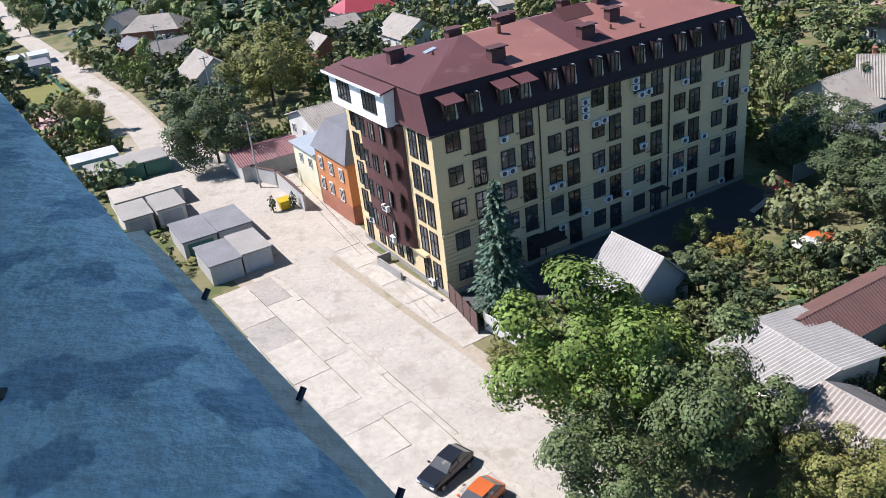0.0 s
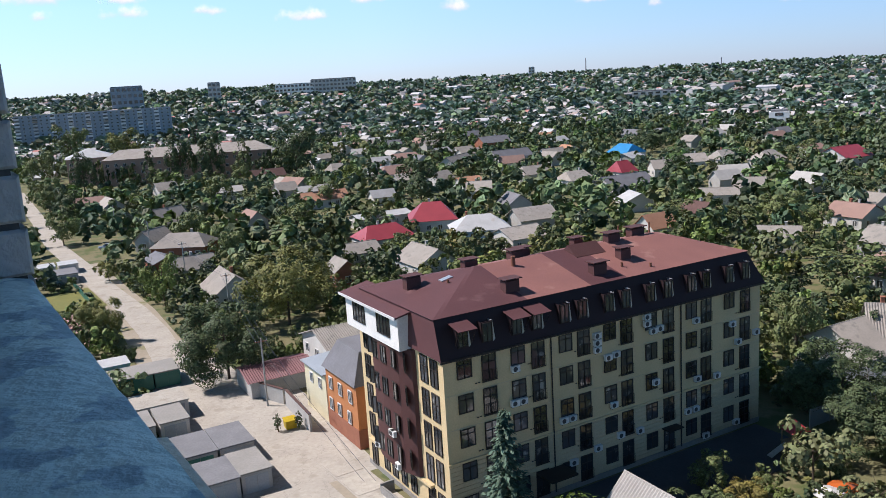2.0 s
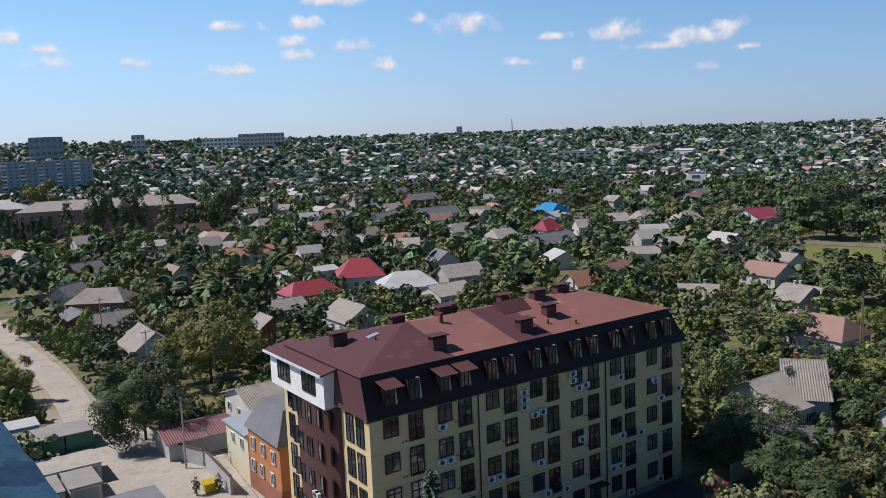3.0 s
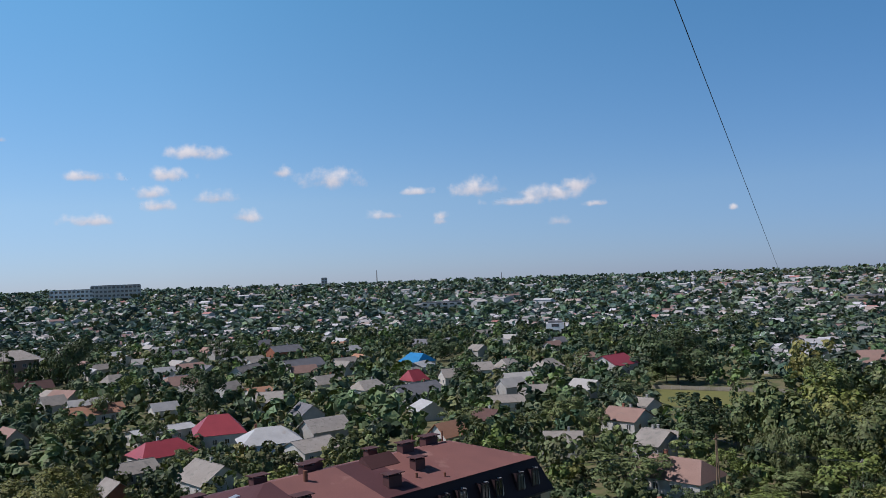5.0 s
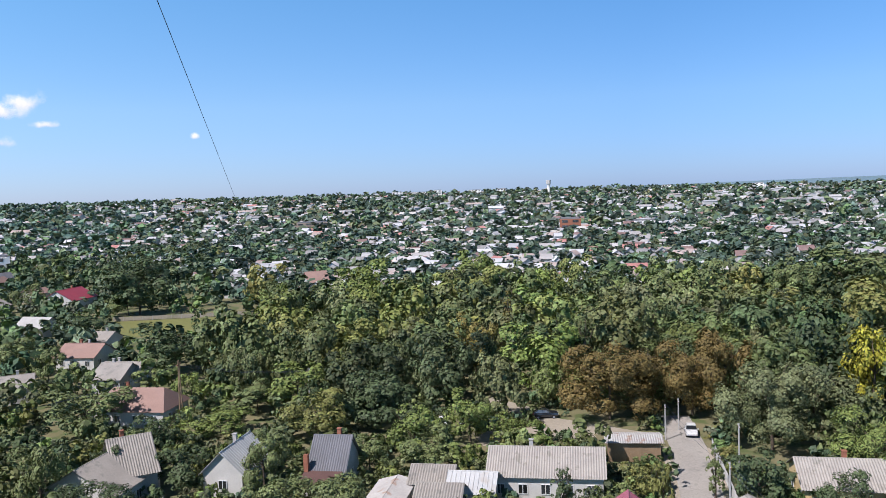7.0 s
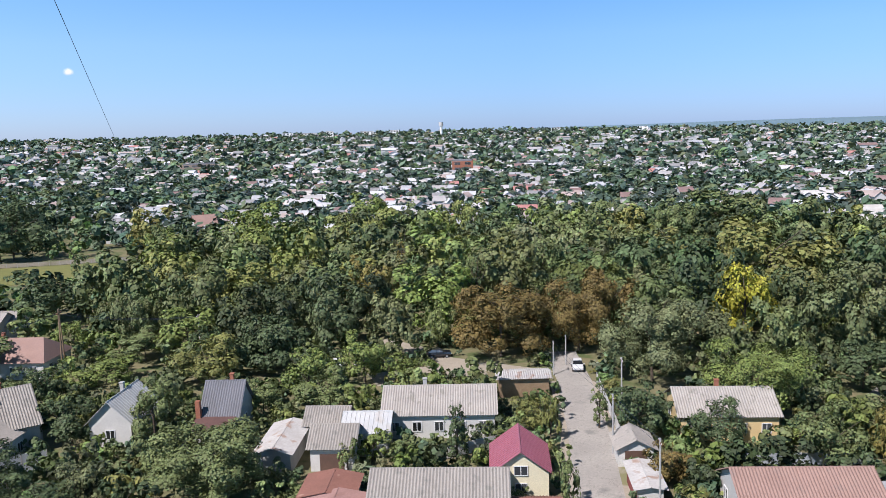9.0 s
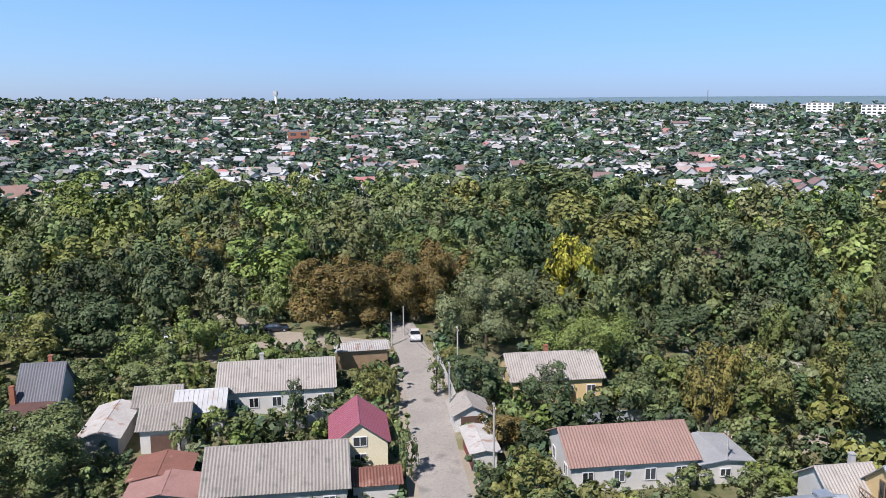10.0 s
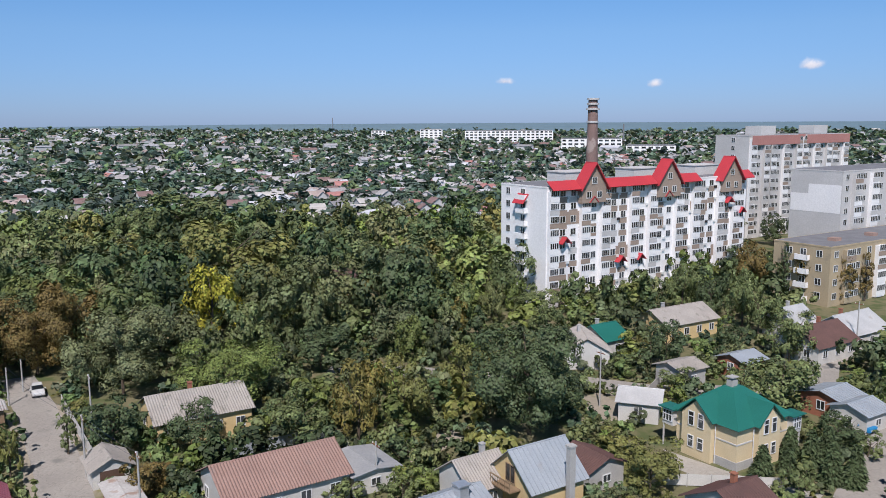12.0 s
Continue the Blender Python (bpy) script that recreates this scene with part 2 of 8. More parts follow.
def empty(name, m, label, category, group="", kind=""):
    o = new(name)
    o.matrix_basis = m
    return tagged(o, label, category, group, kind)


def shared(o, name, m, parent):
    """Another object on the mesh of o."""
    c = new(name, o.data)
    c.parent, c.matrix_basis = parent, m
    return c


def array_mesh(name, verts, faces, material, tint=None):
    """One mesh from arrays of quads."""
    me = bpy.data.meshes.new(name)
    k = faces.shape[1]
    me.vertices.add(len(verts))
    me.vertices.foreach_set("co", verts.astype(np.float32).ravel())
    me.loops.add(faces.size)
    me.loops.foreach_set("vertex_index", faces.astype(np.int32).ravel())
    me.polygons.add(len(faces))
    me.polygons.foreach_set("loop_start", np.arange(0, faces.size, k, dtype=np.int32))
    me.update(calc_edges=True)
    if tint is not None:
        at = me.attributes.new("tint", 'FLOAT_COLOR', 'POINT')
        at.data.foreach_set("color", np.concatenate([tint, np.ones((len(tint), 1))], 1).astype(np.float32).ravel())
    me.materials.append(MATS[material])
    return me


# ---- the lie of the land ----
def ground_z(x, y):
    d, a = math.hypot(x, y), math.degrees(math.atan2(x, y))
    el = float(np.interp(a, (-180, -40, -20, -8, 7, 24, 41, 60, 82, 100, 125, 180), (.4, .4, .35, .1, -.05, -.2, -.35, -.5, -.85, -1.0, -0.9, .4)))
    zc = EYE + 2300 * math.tan(radians(el))
    ze = float(np.interp(a, (-180, 50, 80, 130, 180), (5, 5, 19, 19, 5)))
    if d < 430:
        return 0.0
    if d < 2300:
        s = (d - 430) / 1870
        return zc * (0.25 * s + 0.75 * s * s * (3 - 2 * s))
    return zc + (ze - zc) * min(1, (d - 2300) / 1200)


def build_ground():
    rings = [0.0, 60, 150, 300, 430]
    while rings[-1] < 4800:
        rings.append(rings[-1] * 1.05)
    n = 180
    v, f = [], []
    for r in rings:
        for i in range(n):
            a = 2 * math.pi * i / n
            x, y = r * math.sin(a), r * math.cos(a)
            v.append((x, y, ground_z(x, y)))
    for j in range(len(rings) - 1):
        for i in range(n):
            f.append((j * n + i, j * n + (i + 1) % n, (j + 1) * n + (i + 1) % n, (j + 1) * n + i)[::-1])
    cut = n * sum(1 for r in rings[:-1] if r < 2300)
    g = Geo()
    g.v, g.f = v, f[:cut]
    o = g.ob("ground", "soil", smooth=True)
    tagged(o, "dry grass and soil ground rising to far hills", "ground", kind="structure")
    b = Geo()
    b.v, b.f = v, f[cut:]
    tagged(b.ob("backdrop", "far_plain_haze", smooth=True), "plain of fields and woods at the horizon, coloured haze blue", "backdrop", kind="structure")


build_ground()
GRID = 31.0        # the street grid's turn, degrees
KEEP = []          # (x, y, radius) kept clear of scattered trees


def grid(u, v):
    c, s = math.cos(radians(GRID)), math.sin(radians(GRID))
    return u * c - v * s, u * s + v * c


def strip(name, pts, width, z, material, label, category="road"):
    """A flat way along a line of points."""
    g = Geo()
    left, right = [], []
    for i, p in enumerate(pts):
        a, b = Vector(pts[max(0, i - 1)]), Vector(pts[min(len(pts) - 1, i + 1)])
        d = (b - a).normalized()
        nrm = Vector((-d.y, d.x)) * width / 2
        left.append((*(Vector(p) + nrm), z))
        right.append((*(Vector(p) - nrm), z))
        KEEP.append((p[0], p[1], width * 0.5))
        if i:
            q = Vector(pts[i - 1])
            steps = max(1, int((Vector(p) - q).length / (width * 0.6)))
            KEEP.extend((*(q.lerp(Vector(p), s / steps)), width * 0.5) for s in range(steps))
    for i in range(len(pts) - 1):
        g.slab([right[i], right[i + 1], left[i + 1], left[i]], 0.08)
    return tagged(g.ob(name, material), label, category, kind="structure")


# ---- streets and yards ----
LOWKEEP = []
strip("road", [(-38.5, 106.0), (-54.0, 135.5), (-63.5, 151.0), (-78.0, 172.0), (-95.5, 198.5), (-115.5, 228.0), (-143.0, 275.0), (-230, 420)], 5.0, 0.028,
      "concrete", "narrow pale concrete street between gardens")
strip("road", [(9.0, 26.0), (4.0, 42.0), (-3.6, 53.0), (-16.5, 72.0), (-38.5, 106.0), (-46.0, 120.0)], 8.0, 0.03,
      "concrete", "pale worn concrete street along the garages")
strip("pavement", [(9.0, 26.0), (4.0, 42.0), (-3.6, 53.0), (-16.5, 72.0), (-38.5, 106.0)], 11.0, 0.012, "dirt", "pale trodden dirt verge along the street", "pavement")
strip("pavement", [(-38.5, 106.0), (-63.0, 149.0), (-95.0, 198.0)], 8.4, 0.008, "dirt", "pale trodden dirt verge along the street", "pavement")
strip("pavement", [(62.0, 24.0), (77.5, 32.5), (94.0, 41.0), (112.0, 51.0)], 7.4, 0.012, "dirt", "dusty verge of the lane", "pavement")
strip("pavement", [(70.0, 61.5), (63.0, 59.0), (56.0, 55.0)], 3.6, 0.02, "concrete", "short concrete driveway to a white garage", "pavement")
strip("road", [(62.0, 24.0), (77.5, 32.5), (94.0, 41.0), (112.0, 51.0), (126.0, 60.0)], 5.2, 0.03, "asphalt", "narrow worn asphalt lane between gardens")
strip("road", [(113.0, 56.0), (112.6, 66.0), (112.2, 75.0), (115.6, 83.5), (117.5, 93.0)], 4.6, 0.025, "dirt", "pale dirt lane curving into the woods")
strip("pavement", [(111.5, 67.0), (105.0, 73.5), (98.0, 79.0)], 7.0, 0.018, "dirt", "bare trodden parking place beside the lane", "pavement")
LOWKEEP.extend(((105.0, 63.0, 4.0), (101.0, 68.0, 3.0), (108.0, 78.0, 4.0), (110.0, 82.0, 4.0), (95.0, 74.0, 3.0)))
strip("road", [(128, 12), (121, -22), (114, -36), (112, -60), (127, -68), (139, -84), (160, -118)], 5.0, 0.03, "asphalt", "narrow lane among houses")


def yard(name, pts, z, material, label):
    g = Geo()
    g.prism(pts, z - 0.1, z)
    return tagged(g.ob(name, material), label, "pavement", kind="structure")


# ---- building blocks for houses ----
def lattice(xs, zs, solid, y0, y1):
    """A flat frame in one piece: the cells (i, j) between the breaks xs and zs for which solid(i, j) holds."""
    g, idx = Geo(), {}

    def at(i, j, k):
        if (i, j, k) not in idx:
            idx[i, j, k] = len(g.v)
            g.v.append((xs[i], (y0, y1)[k], zs[j]))
        return idx[i, j, k]
    nx, nz = len(xs) - 1, len(zs) - 1
    for i in range(nx):
        for j in range(nz):
            if not solid(i, j):
                continue
            g.f.append((at(i, j, 0), at(i + 1, j, 0), at(i + 1, j + 1, 0), at(i, j + 1, 0)))
            g.f.append((at(i, j + 1, 1), at(i + 1, j + 1, 1), at(i + 1, j, 1), at(i, j, 1)))
            for di, dj, a, c in ((-1, 0, (i, j + 1), (i, j)), (1, 0, (i + 1, j), (i + 1, j + 1)), (0, -1, (i, j), (i + 1, j)), (0, 1, (i + 1, j + 1), (i, j + 1))):
                p, q = i + di, j + dj
                if not (0 <= p < nx and 0 <= q < nz) or not solid(p, q):
                    g.f.append((at(*a, 0), at(*a, 1), at(*c, 1), at(*c, 0)))
    return g


def breaks(lo, hi, inner, t):
    """Break points of a frame with bars of width t at both ends and at the inner places; bars are the even cells."""
    out = [lo, lo + t]
    for p in inner:
        out += [p - t / 2, p + t / 2]
    return out + [hi - t, hi]


def window_mesh(w, h, mullions=1, transom=0.0, sill=True, frame="frame_white"):
    """A window in the x-z plane, face towards -y, foot centre at the origin: frame and pane."""
    t = 0.08
    xs = breaks(-w / 2, w / 2, [-w / 2 + w * (i + 1) / (mullions + 1) for i in range(mullions)], t)
    zs = breaks(0, h, [transom * h] if transom else [], t)
    g = lattice(xs, zs, lambda i, j: i % 2 == 0 or j % 2 == 0, -0.07, 0.05)
    p = Geo().box(-w / 2 + 0.03, w / 2 - 0.03, -0.02, 0.02, 0.03, h - 0.03)
    return g, p


WINDOWS = {}


def window(parent, m, w=1.2, h=1.4, mullions=1, transom=0.0, frame="frame_white", sill=True, name="window"):
    key = (w, h, mullions, transom, frame, sill)
    if key not in WINDOWS:
        g, p = window_mesh(w, h, mullions, transom, sill)
        o = g.ob(name, frame, parent, m=m)
        q = p.ob("pane", "glass_dark", o)
        WINDOWS[key] = (o, q)
        return o
    a, b = WINDOWS[key]
    o = shared(a, name, m, parent)
    shared(b, "pane", Matrix(), o)
    return o


def wavy_slope(a, b, c, d, t=0.04, pitch=0.32, amp=0.10, seam=0.0):
    """A corrugated (or, with seam, a standing-seam) sheet: a-b runs along the eave, d-c along the ridge."""
    a, b, c, d = (Vector(p) for p in (a, b, c, d))
    n = max(2, int((b - a).length / (pitch / 2)))
    steps = [i / n for i in range(n + 1)]
    if seam:
        k = max(2, int((b - a).length / seam))
        e = 0.035 / (b - a).length
        steps = [s for i in range(k) for s in (i / k, i / k + 0.2 * e, i / k + 0.8 * e, i / k + e)] + [1.0]
        n = len(steps) - 1
    up = (b - a).cross(d - a).normalized()
    g = Geo()
    rows = [[a.lerp(b, s), d.lerp(c, s)] for s in steps]
    v = []
    for i, (p, q) in enumerate(rows):
        o = up * ((amp if i % 4 in (1, 2) else 0) if seam else (amp if i % 2 else 0))
        v += [p + o, q + o, p + o - up * t, q + o - up * t]
    f = []
    for i in range(n):
        k = 4 * i
        f += [(k, k + 4, k + 5, k + 1), (k + 2, k + 3, k + 7, k + 6), (k, k + 2, k + 6, k + 4), (k + 1, k + 5, k + 7, k + 3)]
    f += [(0, 1, 3, 2), (4 * n, 4 * n + 2, 4 * n + 3, 4 * n + 1)]
    return g.add(v, f)


def house(x, y, rot, length, width, wall_h, rise, roof, wall, hip=0.0, label="", windows=True, chimney=True, over=0.45, frame="frame_white", clear=1.0, name="house"):
    """A gabled (or hipped) house; its ridge runs along its own x axis."""
    h = empty(name, pose(x, y, 0, 0, 0, rot), label, "house")
    rng = random.Random(int(x * 7 + y * 13))
    a, b = length / 2, width / 2
    KEEP.append((x, y, max(a, b) * 0.9 * clear + 0.5))
    dd = math.hypot(x, y)
    for k in ((3.0,) if dd < 150 else (3.0, 9.0)):
        LOWKEEP.append((x - x / dd * (b + k) * clear, y - y / dd * (b + k) * clear, max(a, b) * (0.75 if dd < 120 else 0.5) * clear))
    g = Geo()
    t = 0.02
    if hip:
        g.box(-a, a, -b, b, -0.3, wall_h)
    else:
        g.add([(-a, -b, -0.3), (a, -b, -0.3), (a, b, -0.3), (-a, b, -0.3), (-a, -b, wall_h), (a, -b, wall_h), (a, b, wall_h), (-a, b, wall_h),
               (-a, 0, wall_h + rise - t), (a, 0, wall_h + rise - t)],
              [(3, 2, 1, 0), (0, 1, 5, 4), (2, 3, 7, 6), (1, 2, 6, 9, 5), (3, 0, 4, 8, 7), (4, 5, 9, 8), (6, 7, 8, 9)])
    g.ob("wall", wall, h)
    s = rise / b
    ez = wall_h - s * over
    A, B = a + (over if not hip else over), b + over
    r = max(0.05, a - hip) if hip else A
    rz = wall_h + rise + 0.03
    wavy = roof.startswith(("slate", "tile", "sheet")) and dd < 150
    ribs = roof.startswith("metal") and dd < 130
    for sgn in (-1, 1):
        corners = [(A * sgn, B * sgn, ez), (-A * sgn, B * sgn, ez), (-r * sgn, 0, rz), (r * sgn, 0, rz)]
        if wavy:
            gs = wavy_slope(*corners)
        elif ribs:
            gs = wavy_slope(*corners, seam=0.55, amp=0.06)
        else:
            gs = Geo().slab(corners, 0.09)
        gs.ob("roof", roof, h)
        if hip:
            Geo().slab([(A * sgn, -B * sgn, ez), (A * sgn, B * sgn, ez), (r * sgn, 0, rz)], 0.09).ob("roof", roof, h)
    if not hip:
        Geo().tube((-A, 0, rz), (A, 0, rz), 0.09, n=6).ob("ridge_cap", roof, h)
    if chimney:
        cx = rng.uniform(-0.5, 0.5) * a
        cg = Geo().box(cx - 0.25, cx + 0.25, 0.3, 0.8, wall_h + rise * 0.5, rz + 0.7)
        cg.box(cx - 0.31, cx + 0.31, 0.24, 0.86, rz + 0.7, rz + 0.8)
        cg.ob("chimney", "brick_red" if rng.random() < 0.5 else "plaster_grey", h)
    if windows:
        wh = 1.3 if wall_h > 2.7 else 0.9
        z0 = 0.95 if wall_h > 2.7 else 0.8
        floors = max(1, int(wall_h / 2.9))
        for fl in range(floors):
            n = max(1, int(length / 2.8))
            for side in (0, 180):
                for i in range(n):
                    px = -a + length * (i + 0.5) / n
                    m = pose(0, 0, 0, 0, 0, side) @ pose(px, -b - 0.03, z0 + fl * 2.9)
                    window(h, m, 1.2, wh, 1, frame=frame)
            n = max(1, int(width / 3.4))
            for side in (90, 270):
                for i in range(n):
                    px = -b + width * (i + 0.5) / n
                    window(h, pose(0, 0, 0, 0, 0, side) @ pose(px, -a - 0.03, z0 + fl * 2.9), 1.2, wh, 1, frame=frame)
    return h


def gable_window(h, length, z, w=1.0, hh=1.1, end=1, frame="frame_white"):
    window(h, pose(0, 0, 0, 0, 0, 90 if end > 0 else 270) @ pose(0, -length / 2 - 0.03, z), w, hh, 1, frame=frame)


# ---- the six-storey apartment building ----
mat("facade_cream", (0.66, 0.51, 0.295), (0.595, 0.46, 0.265), 0.3, 0.85, 8, 0.1)
mat("facade_maroon", (0.105, 0.045, 0.042), (0.085, 0.037, 0.035), 0.4, 0.7, 8, 0.1)
mat("facade_stone", (0.58, 0.47, 0.30), (0.50, 0.405, 0.265), 0.4, 0.85, 6, 0.2, objvar=0.08)
mat("roof_maroon", (0.118, 0.047, 0.050), (0.093, 0.038, 0.041), 0.25, 0.75, 14, 0.2, spots=(0.145, 0.07, 0.07), spot=0.62, spot_scale=0.3)
mat("roof_red", (0.28, 0.125, 0.105), (0.225, 0.10, 0.088), 0.25, 0.75, 14, 0.2, spots=(0.33, 0.18, 0.15), spot=0.62, spot_scale=0.3)
mat("mansard", (0.034, 0.017, 0.019), (0.027, 0.014, 0.016), 0.5, 0.7, 14, 0.2)
mat("ac_white", (0.72, 0.72, 0.70), (0.62, 0.62, 0.60), 1.0, 0.5, 6)
mat("ac_dark", (0.06, 0.06, 0.065), None, 1.0, 0.6)
mat("tin", (0.62, 0.64, 0.66), (0.52, 0.54, 0.56), 0.6, 0.35, 6, 0.05, metal=0.6, spec=0.5)

BX, BY, BROT = -2.4, 66.6, 30.8
LEN, DEP, FLOOR = 39.4, 17.2, 3.15
EAVE, TOP = 15.9, 19.3
block = empty("apartment_building", pose(BX, BY, 0, 0, 0, BROT), "cream six-storey apartment building with maroon mansard roof and dark windows", "building")
KEEP.extend((BX + k * 0.859 * 4 - j * 0.512 * 4, BY + k * 0.512 * 4 + j * 0.859 * 4, 4.5) for k in range(-1, 11) for j in range(-1, 5))
Geo().box(0, LEN, 0, DEP, -1, EAVE).ob("wall", "facade_cream", block)
Geo().box(-0.06, LEN + 0.06, -0.10, DEP + 0.06, -0.5, 0.55).ob("plinth", "concrete_dark", block)
# rusticated ground storeys on the long front
g = Geo()
for z in np.arange(0.6, 6.2, 0.42):
    g.box(0.02, LEN - 0.02, -0.05, 0.0, float(z), float(z) + 0.37)
g.ob("stone_cladding", "facade_stone", block)
Geo().box(-0.12, LEN + 0.12, -0.16, -0.002, 6.25, 6.4).ob("cornice", "facade_cream", block)
Geo().box(-0.10, LEN + 0.10, -0.12, -0.002, EAVE - 0.35, EAVE - 0.15).ob("cornice", "facade_cream", block)
# mansard: inclined skirts round the attic storey
INS = 1.35
e0, e1, d0, d1 = -0.35, LEN + 0.35, -0.35, DEP + 0.35
WB = 5.6       # where the white bay of the short side begins
Geo().slab([(e0, d0, EAVE), (e1, d0, EAVE), (e1 - INS, d0 + INS, TOP), (e0 + 0.25, d0 + INS, TOP)], 0.12).ob("mansard_slope", "mansard", block)
Geo().slab([(e1, d0, EAVE), (e1, d1, EAVE), (e1 - INS, d1 - INS, TOP), (e1 - INS, d0 + INS, TOP)], 0.12).ob("mansard_slope", "mansard", block)
Geo().slab([(e1, d1, EAVE), (e0, d1, EAVE), (e0 + 0.3, d1 - INS, TOP), (e1 - INS, d1 - INS, TOP)], 0.12).ob("mansard_slope", "mansard", block)
Geo().slab([(e0, WB, EAVE), (e0, d0, EAVE), (e0 + 0.25, d0 + INS, TOP), (e0 + 0.25, WB, TOP)], 0.12).ob("mansard_slope", "roof_maroon", block)
Geo().box(0.3, LEN - 1.4, 1.1, DEP - 1.1, EAVE, TOP - 0.05).ob("attic_wall", "mansard", block)
Geo().box(-0.42, LEN + 0.42, -0.45, -0.3, EAVE - 0.15, EAVE + 0.02).ob("gutter", "frame_dark", block)
# low hipped roof in two tones
RZ, RY, R0, R1 = 21.2, DEP / 2, 9.0, LEN - 6.5
ry0, ry1, rx0, rx1 = d0 + INS - 0.15, d1 - INS + 0.15, e0 + 0.1, e1 - INS + 0.15
roof_bands = ((rx0, 9.6, "roof_maroon"), (9.6, 17.0, "roof_red"), (17.0, 21.5, "roof_maroon"), (21.5, 32.0, "roof_red"), (32.0, rx1, "roof_red"))


def roof_z(x, y):
    z = TOP + (RZ - TOP) * min(1, (y - ry0) / (RY - ry0), (ry1 - y) / (ry1 - RY))
    zx = TOP + (RZ - TOP) * min(1, (x - rx0) / (R0 - rx0), (rx1 - x) / (rx1 - R1))
    return min(z, zx)


for x0, x1, ma in roof_bands:
    g = Geo()
    nx, ny = max(2, int((x1 - x0) / 0.6)), 26
    for i in range(nx):
        for j in range(ny):
            xs = [x0 + (x1 - x0) * (i + k) / nx for k in (0, 1)]
            ys = [ry0 + (ry1 - ry0) * (j + k) / ny for k in (0, 1)]
            g.add([(xs[p], ys[q], roof_z(xs[p], ys[q]) + 0.05) for p, q in ((0, 0), (1, 0), (1, 1), (0, 1))], [(0, 1, 2, 3)])
    g.ob("roof", ma, block)
# roof over the white bay
Geo().slab([(-1.75, DEP + 0.5, TOP - 0.45), (-1.75, WB - 0.5, TOP - 0.45), (1.5, WB - 0.5, TOP + 0.22), (1.5, DEP + 0.5, TOP + 0.22)], 0.14).ob("bay_roof", "roof_maroon", block)
Geo().box(-1.80, -1.70, WB - 0.5, DEP + 0.5, TOP - 0.66, TOP - 0.42).ob("fascia", "frame_white", block)
mat("paint_white", (0.80, 0.79, 0.77), (0.72, 0.71, 0.69), 0.5, 0.8, 6, 0.05)
Geo().box(-1.25, 0.4, WB, DEP + 0.02, EAVE - 0.35, TOP - 0.35).ob("attic_bay", "paint_white", block)
for y in (8.6, 14.0):
    window(block, pose(-1.28, y, EAVE + 0.55, 0, 0, -90), 2.7, 1.95, 3, 0.0, "frame_dark")
# maroon bowed bay of the short side
bow = [(0.1, 13.9), (-0.35, 13.6), (-0.95, 12.0), (-1.15, 10.0), (-1.15, 8.6), (-0.95, 6.8), (-0.35, 5.1), (0.1, 4.9)]
Geo().prism(bow, 3.3, EAVE - 0.3).ob("maroon_bay", "facade_maroon", block)
for fl in range(1, 5):
    z = 0.9 + fl * FLOOR
    for y, x, r, w, hh in ((12.8, -0.69, -70, 1.2, 1.75), (11.0, -1.08, -84, 1.2, 1.75), (9.3, -1.18, -90, 1.1, 1.75), (7.7, -1.08, -96, 1.5, 1.75), (6.0, -0.69, -110, 1.3, 1.75)):
        window(block, pose(x, y, z, 0, 0, r), w, hh, 1, 0.0, "frame_dark")
# tall windows in the piers of the short side
for fl in range(5):
    z = 0.45 + fl * FLOOR
    for y in (15.6, 1.6, 3.4):
        window(block, pose(-0.03, y, z, 0, 0, -90), 1.3, 2.55, 1, 0.62, "frame_dark", False)
for y in (7.0, 9.0, 11.0, 12.8):
    window(block, pose(-0.03, y, 0.9, 0, 0, -90), 1.2, 1.7, 1, 0.0, "frame_dark")
# long front: pairs of a window and a tall glazed door
COLS = (2.05, 4.55, 7.65, 9.85, 13.0, 15.1, 18.3, 20.4, 23.6, 25.9, 29.1, 31.2, 34.6, 37.0)
for fl in range(5):
    z = 0.35 + fl * FLOOR
    for i, x in enumerate(COLS):
        if i % 2:
            window(block, pose(x, -0.06, z + 0.25, 0, 0, 0), 1.45, 2.45, 1, 0.68, "frame_dark", False)
            rg = lattice(breaks(x - 0.78, x + 0.78, [x - 0.78 + 1.56 * (k + 1) / 8 for k in range(7)], 0.03), breaks(z + 0.2, z + 1.2, [], 0.05), lambda p, q: p % 2 == 0 or q % 2 == 0, -0.20, -0.17)
            rg.box(x - 0.78, x + 0.78, -0.20, -0.06, z + 0.16, z + 0.21)
            rg.ob("balcony_rail", "frame_dark", block)
        else:
            window(block, pose(x, -0.06, z + 0.95, 0, 0, 0), 1.5, 1.7, 1, 0.72, "frame_dark")
vent = None
for fl in range(1, 5):
    for x in COLS[::2]:
        m = pose(x + 1.25, -0.03, 0.55 + fl * FLOOR + (0.5 if int(x) % 2 else 0.0))
        if vent is None:
            vent = Geo().box(-0.22, -0.05, -0.08, 0.0, 0, 0.07).ob("vent_stub", "frame_dark", block, m=m)
        else:
            shared(vent, "vent_stub", m, block)
        shared(vent, "vent_stub", m @ pose(0.3, 0, 0.02), block)
for z in (9.4, 12.55):
    Geo().box(0.05, LEN - 0.05, -0.03, 0.0, z, z + 0.05).ob("string_course", "facade_stone", block)
for x in (11.3, 27.6):
    Geo().tube((x, -0.12, 0.4), (x, -0.12, EAVE - 0.2), 0.07, n=6).ob("downpipe", "frame_dark", block)
